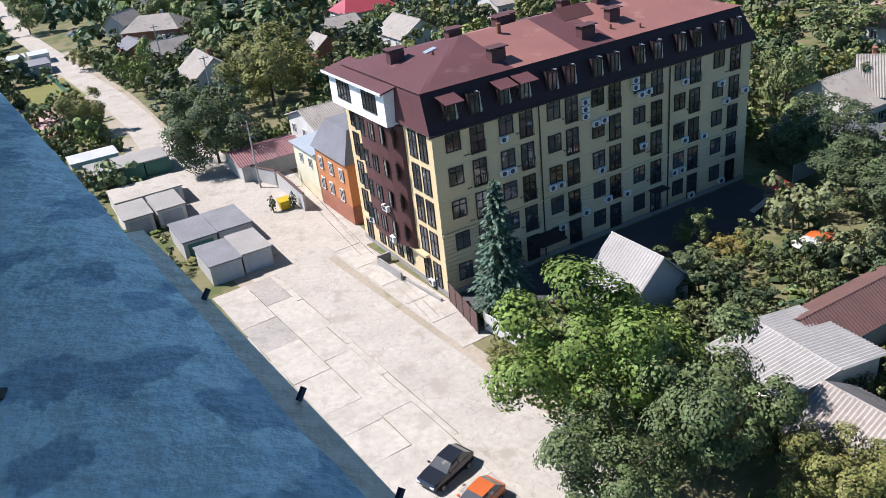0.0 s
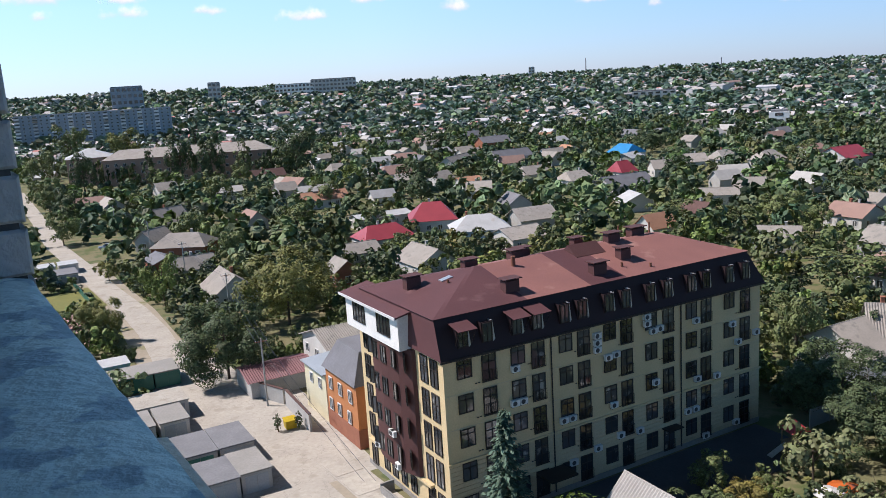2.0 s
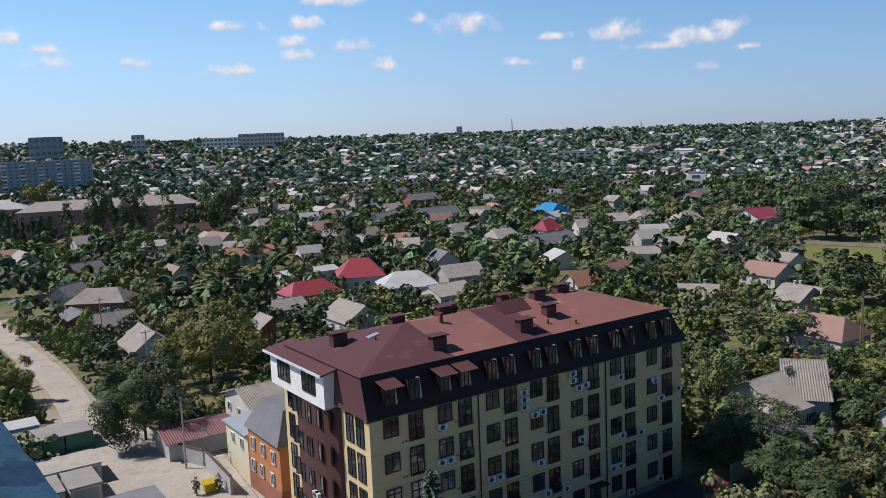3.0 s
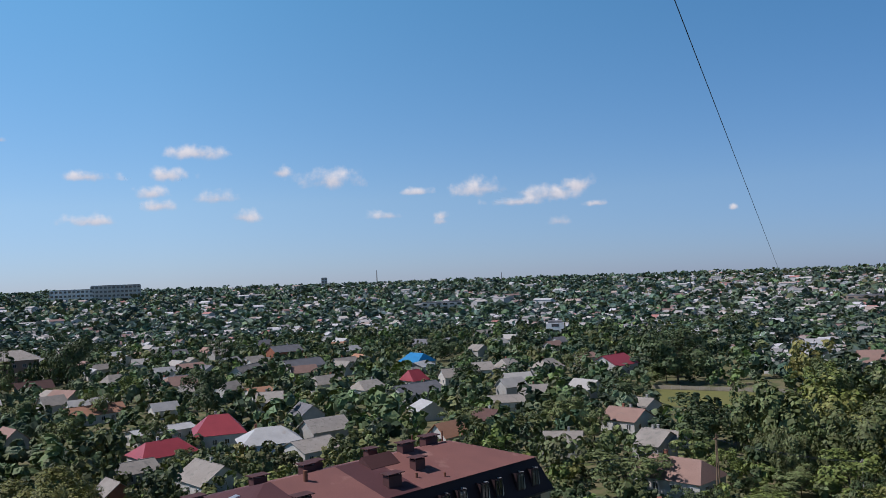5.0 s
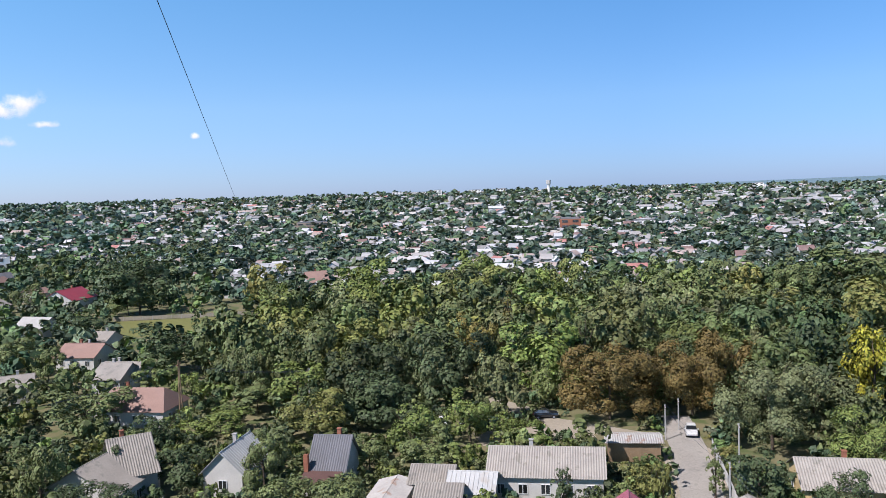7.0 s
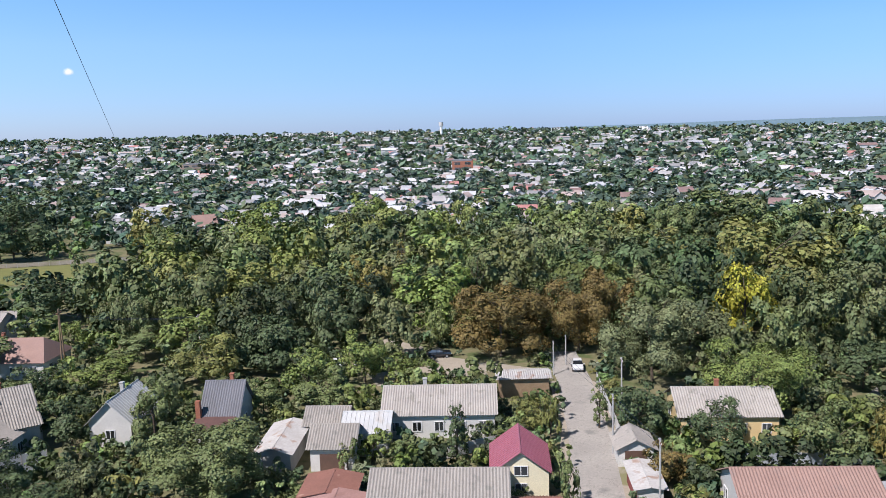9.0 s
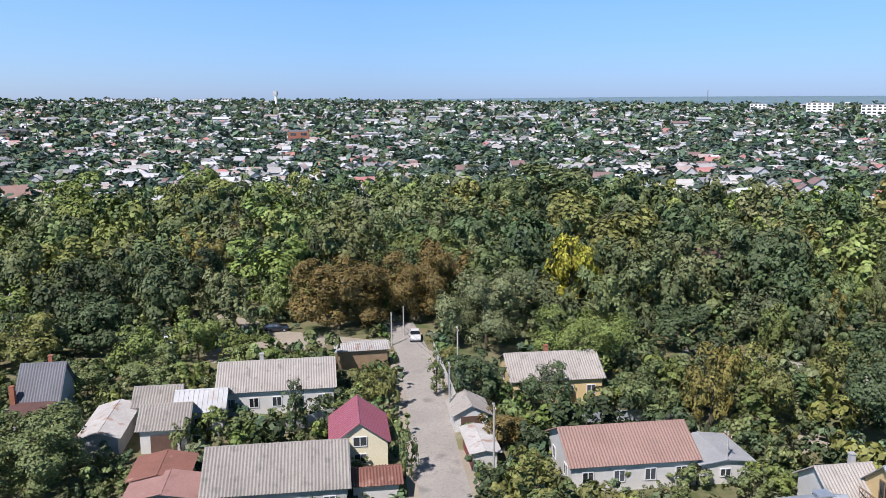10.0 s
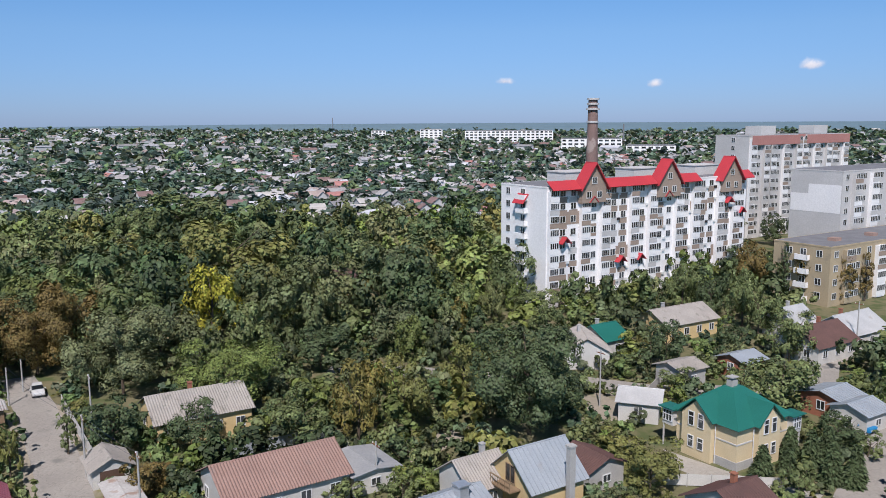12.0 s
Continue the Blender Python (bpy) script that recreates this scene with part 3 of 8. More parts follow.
# dormer windows of the long mansard
for i, x in enumerate(COLS):
    z0, z1 = EAVE + 0.75, TOP - 0.80
    sl = INS / (TOP - EAVE)
    y0, y1 = d0 + sl * (z0 - EAVE), d0 + sl * (z1 - EAVE)
    dm = Geo()
    dm.box(x - 0.56, x + 0.56, y0 - 0.02, y0 + 0.06, z0, z1).ob("dormer", "mansard", block)
    window(block, pose(x, y0 - 0.05, z0 + 0.08, 0, 0, 0), 1.0, z1 - z0 - 0.16, 1, 0.0, "frame_dark", False, "dormer_window")
    for k, s in ((-1, -0.56), (1, 0.56)):
        c = Geo()
        c.add([(x + s, y0 - 0.04, z0), (x + s, y0 - 0.04, z1), (x + s, y1 + 0.1, z1), (x + s + k * (0.30 if k > 0 else 0.05), y0 + 0.05, z0), (x + s + 0.04 * k, y0, z1 + 0.02)],
              [(0, 1, 2), (0, 3, 4, 1), (3, 2, 4), (0, 2, 3), (1, 4, 2)])
        c.ob("dormer_cheek", "tin" if k > 0 else "mansard", block)
    if i in (0, 2, 3):
        Geo().slab([(x - 0.95, y0 - 1.05, z1 - 0.05), (x + 0.95, y0 - 1.05, z1 - 0.05), (x + 0.95, y1 + 0.1, z1 + 0.38), (x - 0.95, y1 + 0.1, z1 + 0.38)], 0.06).ob("dormer_awning", "roof_maroon", block)
        lg = Geo()
        for s in (-0.85, 0.85):
            lg.tube((x + s, y0 - 0.95, z1 - 0.1), (x + s, y0 - 0.1, z0 + 0.3), 0.03, n=5)
        lg.ob("awning_strut", "frame_dark", block)


def roof_chimney(x, y, w, l, hh, cap=True):
    z = roof_z(x, y)
    s = Geo().box(x - w / 2, x + w / 2, y - l / 2, y + l / 2, z - 0.2, z + hh).ob("roof_chimney", "facade_maroon", block)
    if cap:
        c = Geo()
        c.box(x - w / 2 - 0.22, x + w / 2 + 0.22, y - l / 2 - 0.22, y + l / 2 + 0.22, z + hh + 0.18, z + hh + 0.26)
        for sx in (-1, 1):
            for sy in (-1, 1):
                c.box(x + sx * (w / 2 - 0.06) - 0.04, x + sx * (w / 2 - 0.06) + 0.04, y + sy * (l / 2 - 0.06) - 0.04, y + sy * (l / 2 - 0.06) + 0.04, z + hh, z + hh + 0.2)
        c.ob("chimney_cap", "facade_maroon", s)


for a in ((2.8, 10.2, 1.5, 0.9, 1.0), (9.9, 11.2, 1.5, 0.9, 0.7), (9.2, 3.0, 1.5, 0.9, 1.0), (17.0, 12.0, 1.3, 0.9, 0.9), (19.4, 2.8, 1.6, 0.9, 1.0), (24.3, 4.6, 1.3, 0.9, 1.0), (26.2, 8.5, 1.6, 0.9, 0.8),
          (14.8, 10.2, 1.4, 1.0, 0.8), (30.5, 9.5, 1.8, 1.0, 0.9), (25.0, 13.0, 1.2, 0.9, 0.9)):
    roof_chimney(*a)
for x, y, r, hh in ((12.6, 7.3, 0.22, 1.0), (22.7, 3.0, 0.12, 0.5), (25.5, 1.9, 0.12, 0.45), (28.5, 10.0, 0.09, 1.5), (34.0, 11.0, 0.09, 1.3), (5.2, 7.4, 0.12, 0.4)):
    Geo().tube((x, y, roof_z(x, y) - 0.1), (x, y, roof_z(x, y) + hh), r, n=10).ob("vent_pipe", "rust", block)
# raised skylight box on the ridge
sk = Geo()
sk.add([(19.8, 6.4, 20.55), (23.6, 6.4, 20.55), (23.6, 8.6, 21.1), (19.8, 8.6, 21.1), (19.8, 6.4, 20.75), (23.6, 6.4, 20.75), (23.6, 8.0, 21.75), (19.8, 8.0, 21.75)],
       [(0, 1, 5, 4), (1, 2, 6, 5), (2, 3, 7, 6), (3, 0, 4, 7), (4, 5, 6, 7)])
sk.ob("skylight_box", "facade_maroon", block)
Geo().slab([(5.0, 8.2, roof_z(5.0, 8.2) + 0.16), (6.2, 8.2, roof_z(6.2, 8.2) + 0.16), (6.2, 8.9, roof_z(6.2, 8.9) + 0.16), (5.0, 8.9, roof_z(5.0, 8.9) + 0.16)], 0.1).ob("roof_window", "tin", block)


def ac_unit(m):
    o = Geo().box(-0.42, 0.42, -0.34, 0.0, 0.0, 0.58).ob("air_conditioner", "ac_white", block, "white air conditioner box", m=m)
    ring = Geo()
    ring.tube((-0.1, -0.355, 0.29), (-0.1, -0.335, 0.29), 0.23, n=16)
    ring.ob("fan_grille", "ac_dark", o)
    br = Geo().box(-0.36, -0.32, -0.36, 0.02, -0.06, 0.0).box(0.32, 0.36, -0.36, 0.02, -0.06, 0.0)
    br.ob("bracket", "frame_dark", o)


for x, fl, dz in ((7.2, 4, 0.2), (7.0, 3, 0.15), (7.9, 3, 0.15), (12.4, 2, 0.2), (13.4, 2, 0.2), (16.6, 4, 1.3), (16.6, 4, 0.6), (16.6, 4, -0.1), (17.9, 3, 2.0), (18.9, 3, 2.1), (22.9, 4, 1.9), (22.9, 4, 1.2),
                  (23.7, 4, 0.3), (24.6, 4, 0.4), (18.5, 2, 0.2), (24.0, 2, 1.2), (29.6, 4, 0.2), (29.8, 2, 0.2), (34.9, 3, 1.9), (32.6, 2, -0.1), (35.8, 3, -0.2), (38.6, 3, 0.3), (19.3, 1, 0.0), (21.8, 1, -0.2),
                  (28.4, 1, 0.1), (29.5, 1, 0.1), (13.4, 0, 2.0), (16.4, 0, 2.6), (35.6, 0, 0.2), (31.0, 0, -0.1)):
    ac_unit(pose(x, -0.08, 0.55 + fl * FLOOR + dz))
for y, x, r, fl in ((8.3, -1.17, -90, 2), (8.0, -1.17, -94, 2), (7.6, -1.12, -95, 1), (2.6, -0.04, -90, 0), (13.2, -0.5, -70, 1)):
    ac_unit(pose(x, y, 0.3 + fl * FLOOR, 0, 0, r))
# entrance canopies and forecourt
Geo().box(9.2, 12.2, -2.4, -0.1, 2.75, 2.95).ob("canopy", "frame_dark", block)
Geo().box(24.9, 26.9, -1.2, -0.1, 3.0, 3.12).ob("canopy", "frame_dark", block)
Geo().box(-0.4, 0.2, 3.0, DEP - 1.0, 3.05, 3.3).ob("canopy", "facade_cream", block)


# ---- houses ----
house(-45.5, 153.5, -60, 11.0, 8.0, 3.2, 3.0, "slate", "plaster_white", 0.0, "slate-roofed house with white gable beside the street")
house(-70.0, 203.0, -3, 13.5, 10.0, 3.4, 2.6, "slate", "brick_red", 3.0, "house with a wide grey hipped slate roof")
house(-82.5, 216.0, 72, 8.5, 6.0, 3.0, 2.4, "slate", "plaster_grey", 0.0, "small grey-roofed outbuilding behind the street", chimney=False)
house(-89.4, 247.5, 53, 9.2, 9.0, 3.0, 3.8, "slate", "plaster_white", 0.0, "white house with a steep grey gambrel-like roof")
house(-47.3, 276.3, 30, 17.1, 8.0, 3.2, 2.3, "tile_orange", "plaster_white", 0.0, "low house with a faded orange tiled roof")
house(-84.3, 359.8, 30, 14.3, 8.0, 3.8, 2.7, "tile_brown", "plaster_yellow", 0.0, "yellow house with a dark red-brown roof")
house(-32.1, 351.1, 30, 17.4, 8.0, 3.4, 2.1, "metal_white", "plaster_grey", 0.0, "house with a pale sheet-metal roof")
house(-1.1, 372.4, 63, 20.1, 8.0, 3.4, 3.1, "slate", "plaster_white", 0.0, "white gabled house with a grey roof")
house(-19.8, 198.5, 30, 12.6, 9.0, 3.4, 2.6, "metal_crimson", "plaster_grey", 2.5, "house with a hipped crimson metal roof")
house(-8.2, 221.5, 6, 12.0, 13.0, 3.6, 3.9, "metal_crimson", "plaster_white", 3.5, "large house with a hipped bright crimson roof")
house(-24.2, 184.3, 30, 8.2, 7.0, 2.8, 1.7, "slate", "plaster_grey", 0.0, "outbuilding with a pale ribbed slate roof", chimney=False)
house(-8.2, 168.6, -60, 11.0, 9.0, 3.2, 2.8, "slate", "plaster_white", 0.0, "house with a broad pale slate gable roof")
house(4.0, 201.9, 7, 13.9, 11.0, 3.6, 2.9, "metal_white", "plaster_blue", 4.0, "pale blue house with a hipped grey-white roof")
house(-23.4, 232.2, 30, 15.9, 8.0, 3.2, 0.8, "metal_white", "plaster_white", 0.0, "long low building with a white metal roof")
house(6.0, 274.3, -2, 7.9, 9.0, 3.4, 2.6, "slate_beige", "plaster_white", 0.0, "house with a beige slate roof")
house(74.6, 372.5, -60, 13.0, 11.0, 3.6, 3.4, "metal_blue", "plaster_white", 2.0, "house with a bright blue metal roof")
house(59.0, 302.2, 30, 7.2, 8.0, 3.6, 3.4, "metal_crimson", "plaster_white", 1.0, "small house with a red metal roof")
house(52.2, 265.4, 30, 17.5, 10.0, 3.8, 2.7, "slate_dark", "plaster_grey", 0.0, "long grey house with a dark slate roof")
house(74.1, 306.6, 4, 7.3, 9.0, 3.4, 2.6, "slate", "plaster_white", 0.0, "house with a grey-green slate roof")
house(90.9, 323.0, 4, 7.7, 9.0, 3.4, 2.6, "slate_beige", "plaster_white", 0.0, "house with a pale slate roof")
house(102.8, 325.5, 30, 8.4, 9.0, 3.4, 3.1, "slate_beige", "plaster_white", 1.0, "house with a beige hipped roof")
house(115.9, 314.7, 30, 10.5, 9.0, 3.4, 3.1, "slate_beige", "plaster_white", 2.0, "house with a straw-coloured hipped roof")
house(85.0, 244.7, -15, 8.6, 9.0, 3.4, 2.6, "slate", "plaster_white", 0.0, "house with a weathered pale roof")
house(75.0, 237.3, -11, 12.5, 8.0, 3.0, 1.5, "slate", "plaster_white", 0.0, "low pale-roofed sheds in a yard", chimney=False)
house(59.8, 208.7, -60, 7.2, 7.0, 3.2, 2.3, "tile_brown", "plaster_white", 0.0, "white house with a brown gable roof")
house(137.1, 298.5, 30, 14.0, 13.0, 4.6, 3.4, "metal_crimson", "plaster_white", 0.0, "white gabled house with a red metal roof")
house(91.5, 192.7, -60, 9.9, 9.0, 3.2, 2.3, "tile_pink", "plaster_white", 0.0, "low house with a faded pink roof")
house(66.1, 173.1, -25, 9.0, 9.0, 3.2, 1.8, "slate", "plaster_white", 0.0, "low grey-roofed house behind the apartment building")
house(83.8, 163.0, -60, 6.3, 9.0, 3.2, 2.3, "slate", "plaster_grey", 0.0, "white house with a grey roof among trees")
house(12.8, 190.5, 30, 9.8, 10.0, 3.2, 1.8, "slate_beige", "plaster_white", 0.0, "low shed with a pale roof", chimney=False)
house(43.0, 384.8, 30, 11.5, 8.0, 3.4, 2.6, "slate", "plaster_white", 0.0, "small white house with a grey roof among trees")
house(23.1, 380.5, 30, 19.4, 9.0, 4.0, 3.0, "slate_dark", "plaster_white", 0.0, "white house with a dark roof among trees")
house(18.9, 462.2, 30, 17.3, 10.0, 5.0, 3.0, "slate_dark", "brick_red", 0.0, "two-storey brick house among trees")
house(27.3, 313.1, 30, 13.0, 9.0, 3.4, 2.6, "slate", "plaster_white", 2.0, "white house with a hipped grey roof")
house(39.8, 287.9, 30, 9.8, 9.0, 3.4, 2.6, "slate_beige", "plaster_white", 1.0, "small white house with a pale roof")
house(-32.8, 652.8, -3, 10.9, 10.0, 3.6, 2.9, "slate", "plaster_white", 1.0, "small pale-roofed house among garden trees")
house(-54.5, 366.6, 30, 7.4, 10.0, 3.6, 2.9, "slate", "plaster_white", 1.0, "small pale-roofed house among garden trees")
house(-26.9, 342.0, 30, 13.5, 10.0, 3.6, 2.9, "tile_pink", "plaster_white", 2.0, "house with a dull red roof")
house(86.5, 165.0, -60, 8.4, 8.0, 3.0, 2.0, "slate", "plaster_white", 0.0, "white house with a grey roof among trees")
house(73.5, 135.7, -60, 13.7, 9.0, 3.2, 2.8, "tile_pink", "plaster_white", 2.0, "house with a faded pink hipped roof")
house(54.3, 103.9, -20, 5.0, 11.0, 4.0, 3.5, "slate", "plaster_grey", 0.0, "grey house with a slate roof")
house(91.6, 193.0, -60, 8.7, 8.0, 3.2, 2.3, "tile_pink", "plaster_white", 0.0, "low house with a pink roof")
house(104.6, 208.6, -60, 5.0, 8.0, 3.2, 1.8, "slate", "plaster_white", 0.0, "small grey-roofed house among garden trees")
house(215.7, 254.0, -29, 8.1, 12.0, 4.0, 4.0, "tile_pink", "plaster_white", 0.0, "pink-roofed house beyond the woods")
house(64.0, 93.6, 30, 8.8, 5.5, 3.4, 2.6, "metal_white", "plaster_white", 0.0, "small white house with a pale metal roof")
h = house(72.0, 82.8, -60, 4.6, 6.6, 3.3, 3.4, "slate_dark", "plaster_grey", 0.0, "house with a steep grey roof and brown porch roof")
Geo().slab([(-2.9, -6.6, 2.3), (2.3, -6.6, 2.3), (2.3, -3.6, 3.05), (-2.9, -3.6, 3.05)], 0.08).ob("porch_roof", "tile_brown", h)
Geo().box(-2.6, 2.0, -6.2, -3.3, -0.2, 2.25).ob("porch", "plaster_grey", h)
Geo().box(-2.9, -2.3, -4.0, -3.4, 0.0, 5.2).ob("chimney", "brick_red", h)
house(68.4, 69.3, 30, 9.6, 4.0, 2.6, 0.5, "slate_patched", "plaster_grey", 0.0, "long shed with a rusty patched roof", windows=False, chimney=False)
house(75.7, 68.3, -60, 5.0, 5.0, 3.0, 1.4, "slate", "plaster_white", 0.0, "small white shed with a grey roof", chimney=False)
h = house(70.8, 63.0, -60, 5.0, 6.0, 3.0, 1.6, "slate", "plaster_white", 0.0, "white garage with a brown door and slate roof", windows=False, chimney=False)
Geo().box(-1.4, 1.4, -3.05, -3.0, 0.0, 2.1).ob("garage_door", "door_brown", h)
house(76.1, 62.3, -60, 5.3, 6.0, 3.2, 1.4, "metal_white", "plaster_white", 0.0, "white annex with a pale metal roof", chimney=False)
house(86.6, 58.6, -59, 14.0, 9.1, 3.3, 2.2, "slate_beige", "plaster_white", 0.0, "long white house with a beige slate roof")
house(103.6, 55.4, -57, 7.2, 4.2, 2.9, 0.4, "slate_patched", "wood", 0.0, "shed with a patched corrugated roof at the road corner", windows=False, chimney=False)
house(102.8, 26.8, -61, 11.7, 8.7, 3.3, 2.1, "slate_beige", "plaster_yellow", 0.0, "yellow house with a long pale slate roof")
h = house(88.2, 32.9, 30, 4.6, 4.0, 2.3, 1.0, "slate", "plaster_white", 0.0, "white garage with a brown door", windows=False, chimney=False)
Geo().box(-2.35, -2.3, -1.25, 1.25, 0.0, 1.9).ob("garage_door", "door_brown", h)
h = house(79.9, 28.5, 30, 6.6, 2.6, 2.2, 0.2, "slate_patched", "plaster_white", 0.0, "row of garages with rusty metal doors", windows=False, chimney=False)
for x in (-2.15, 0.0, 2.15):
    Geo().box(x - 0.95, x + 0.95, 1.3, 1.35, 0.0, 1.9).ob("garage_door", "door_red", h)
house(61.0, 55.3, 30, 5.0, 5.2, 2.6, 0.5, "sheet_red", "plaster_grey", 0.0, "low shed with a ribbed red-brown sheet roof", windows=False, chimney=False)
house(57.6, 52.0, 30, 4.4, 6.6, 2.5, 0.6, "sheet_faded", "plaster_grey", 0.0, "rust-red low roof beside the slate house", windows=False, chimney=False)
house(68.0, 35.2, -60, 4.4, 3.6, 2.2, 0.7, "sheet_red", "plaster_white", 0.0, "small annex with a rusty sheet roof", windows=False, chimney=False)
house(85.8, 4.8, 30, 6.2, 5.2, 2.5, 0.3, "felt_pale", "plaster_white", 0.0, "white annex with a low pale grey roof", chimney=False)
house(145.6, -49.7, -62, 12.7, 8.1, 3.2, 2.0, "slate_beige", "plaster_yellow", 0.0, "long house with a beige slate roof")
house(129.1, -28.9, -4, 9.0, 7.0, 3.0, 2.0, "slate_beige", "plaster_white", 0.0, "small pale-roofed house near the flats")
house(134.3, -33.4, -60, 5.0, 7.0, 3.2, 1.8, "metal_green", "plaster_white", 0.0, "small house with a bright green roof")
house(104.1, -31.2, 68, 5.1, 6.0, 2.8, 1.0, "metal_white", "plaster_white", 0.0, "white shed with a pale flat roof", chimney=False)
house(117.8, -41.2, -60, 5.2, 5.0, 2.6, 0.8, "slate", "plaster_grey", 0.0, "grey shed roofs behind the green-roofed house", chimney=False)
house(120.8, -51.7, -60, 5.0, 5.0, 2.8, 0.8, "metal_grey", "brick_red", 0.0, "small red brick shed with a grey roof", chimney=False)
house(136.8, -77.5, -60, 10.1, 8.0, 3.2, 2.4, "metal_white", "plaster_white", 0.0, "white house with a ribbed pale metal roof")
house(130.2, -68.1, -60, 10.6, 8.0, 3.0, 2.4, "tile_brown", "plaster_white", 0.0, "white house with a brown roof")
house(143.1, -69.9, -60, 6.2, 7.0, 3.0, 2.4, "metal_white", "plaster_white", 0.0, "white house with a pale roof beside the flats")
house(103.3, -56.9, -60, 5.3, 6.0, 2.8, 0.8, "metal_grey", "brick_red", 0.0, "brick garage with a flat roof", chimney=False)
house(98.6, -57.9, -60, 5.0, 5.0, 2.6, 0.8, "metal_grey", "plaster_white", 0.0, "small pale shed with a grey roof", chimney=False)
house(80.5, -7.1, -60, 5.0, 6.0, 3.0, 2.0, "slate_beige", "plaster_white", 0.0, "low house with a pale slate roof")
h = house(70.5, 0.2, -58, 16.4, 5.8, 3.2, 1.3, "metal_grey", "plaster_grey", 0.0, "long low house with a pale blue-grey metal roof", chimney=False)
Geo().box(5.2, 6.3, -1.3, -0.3, 3.6, 5.3).box(5.05, 6.45, -1.45, -0.15, 5.3, 5.42).ob("chimney", "tin", h)
house(72.2, -31.1, -60, 5.0, 8.0, 3.0, 2.0, "tile_brown", "plaster_white", 0.0, "white house with a brown tiled roof")
house(84.5, -20.0, 30, 5.0, 5.0, 2.6, 1.0, "tile_brown", "plaster_grey", 0.0, "small grey shed with a dark roof", chimney=False)
house(-59.5, 176.0, 30, 8.5, 6.0, 3.0, 2.2, "slate", "plaster_grey", 0.0, "small grey house with a slate roof by the street")
house(-25.0, 163.0, -60, 6.0, 5.0, 3.6, 1.8, "slate", "brick_red", 0.0, "small brick outbuilding with a slate roof", chimney=False)
house(182.0, 13.0, -60, 5.0, 5.0, 5.0, 1.6, "tile_brown", "brick_red", 0.0, "small red house hidden in the woods", chimney=False)
KEEP.append((174.0, 12.0, 6.0))
house(-70.5, 187.5, -55, 9.0, 6.0, 2.6, 1.2, "slate_dark", "brick_red", 0.0, "low brick shed with a dark roof by the street", windows=False, chimney=False)

# houses that stand nearest
h = house(75.6, 41.0, 30, 7.6, 5.8, 3.3, 2.1, "metal_raspberry", "plaster_cream", 0, "small cream house with a raspberry-red metal roof by the lane", windows=False, chimney=False, over=0.4)
gable_window(h, 7.6, 2.7, 1.5, 1.1, -1)
gable_window(h, 7.6, 0.7, 1.3, 1.2, -1)
house(64.2, 43.8, -60, 13.0, 9.8, 3.2, 2.4, "slate", "plaster_grey", 0, "long house with a weathered grey corrugated slate roof", chimney=False)
house(82.2, 13.7, -60, 12.9, 8.6, 3.1, 2.1, "tile_pink", "plaster_white", 0, "house with a faded brick-pink corrugated roof", chimney=False)
h = house(79.1, -13.2, -60, 6.6, 6.8, 3.8, 2.9, "metal_grey", "plaster_yellow", 0, "yellow house with a steep blue-grey standing-seam roof", windows=False, chimney=False)
gable_window(h, 6.6, 3.3, 1.5, 1.9, -1, "wood")
Geo().box(0.5, 1.2, -4.5, -3.9, 0.0, 7.6).box(0.42, 1.28, -4.58, -3.82, 7.5, 7.7).ob("chimney", "plaster_grey", h)
bal = Geo().box(-4.7, -3.3, -1.6, 1.6, 3.0, 3.15)
for i in range(9):
    bal.tube((-4.65, -1.55 + i * 0.39, 3.1), (-4.65, -1.55 + i * 0.39, 4.1), 0.03, n=5)
bal.box(-4.72, -4.6, -1.62, 1.62, 4.05, 4.15)
bal.ob("balcony", "wood", h)
house(14.2, 63.0, -60, 5.6, 6.6, 2.4, 3.1, "slate_white", "metal_grey", 0, "small summer house with a steep pale slate roof", windows=False, chimney=False, clear=0.6)
house(22.2, 48.8, -64, 7.0, 8.8, 3.4, 0.5, "slate_white", "plaster_white", 0, "low house with a shallow pale corrugated roof", chimney=False, clear=0.6)
house(29.5, 55.0, 30, 12.5, 4.5, 2.6, 1.3, "tile_brown", "plaster_grey", 0, "long shed with a dark brown tiled roof", windows=False, chimney=False, clear=0.6)
house(23.4, 41.0, -60, 5.2, 6.6, 2.6, 1.9, "slate_beige", "plaster_grey", 0, "shed with a weathered beige corrugated roof", windows=False, chimney=False, clear=0.6)
h = house(49.6, 102.4, 30, 10.5, 10.0, 3.4, 2.9, "slate", "plaster_white", 0, "pale stone house with a grey slate roof among trees", chimney=False)


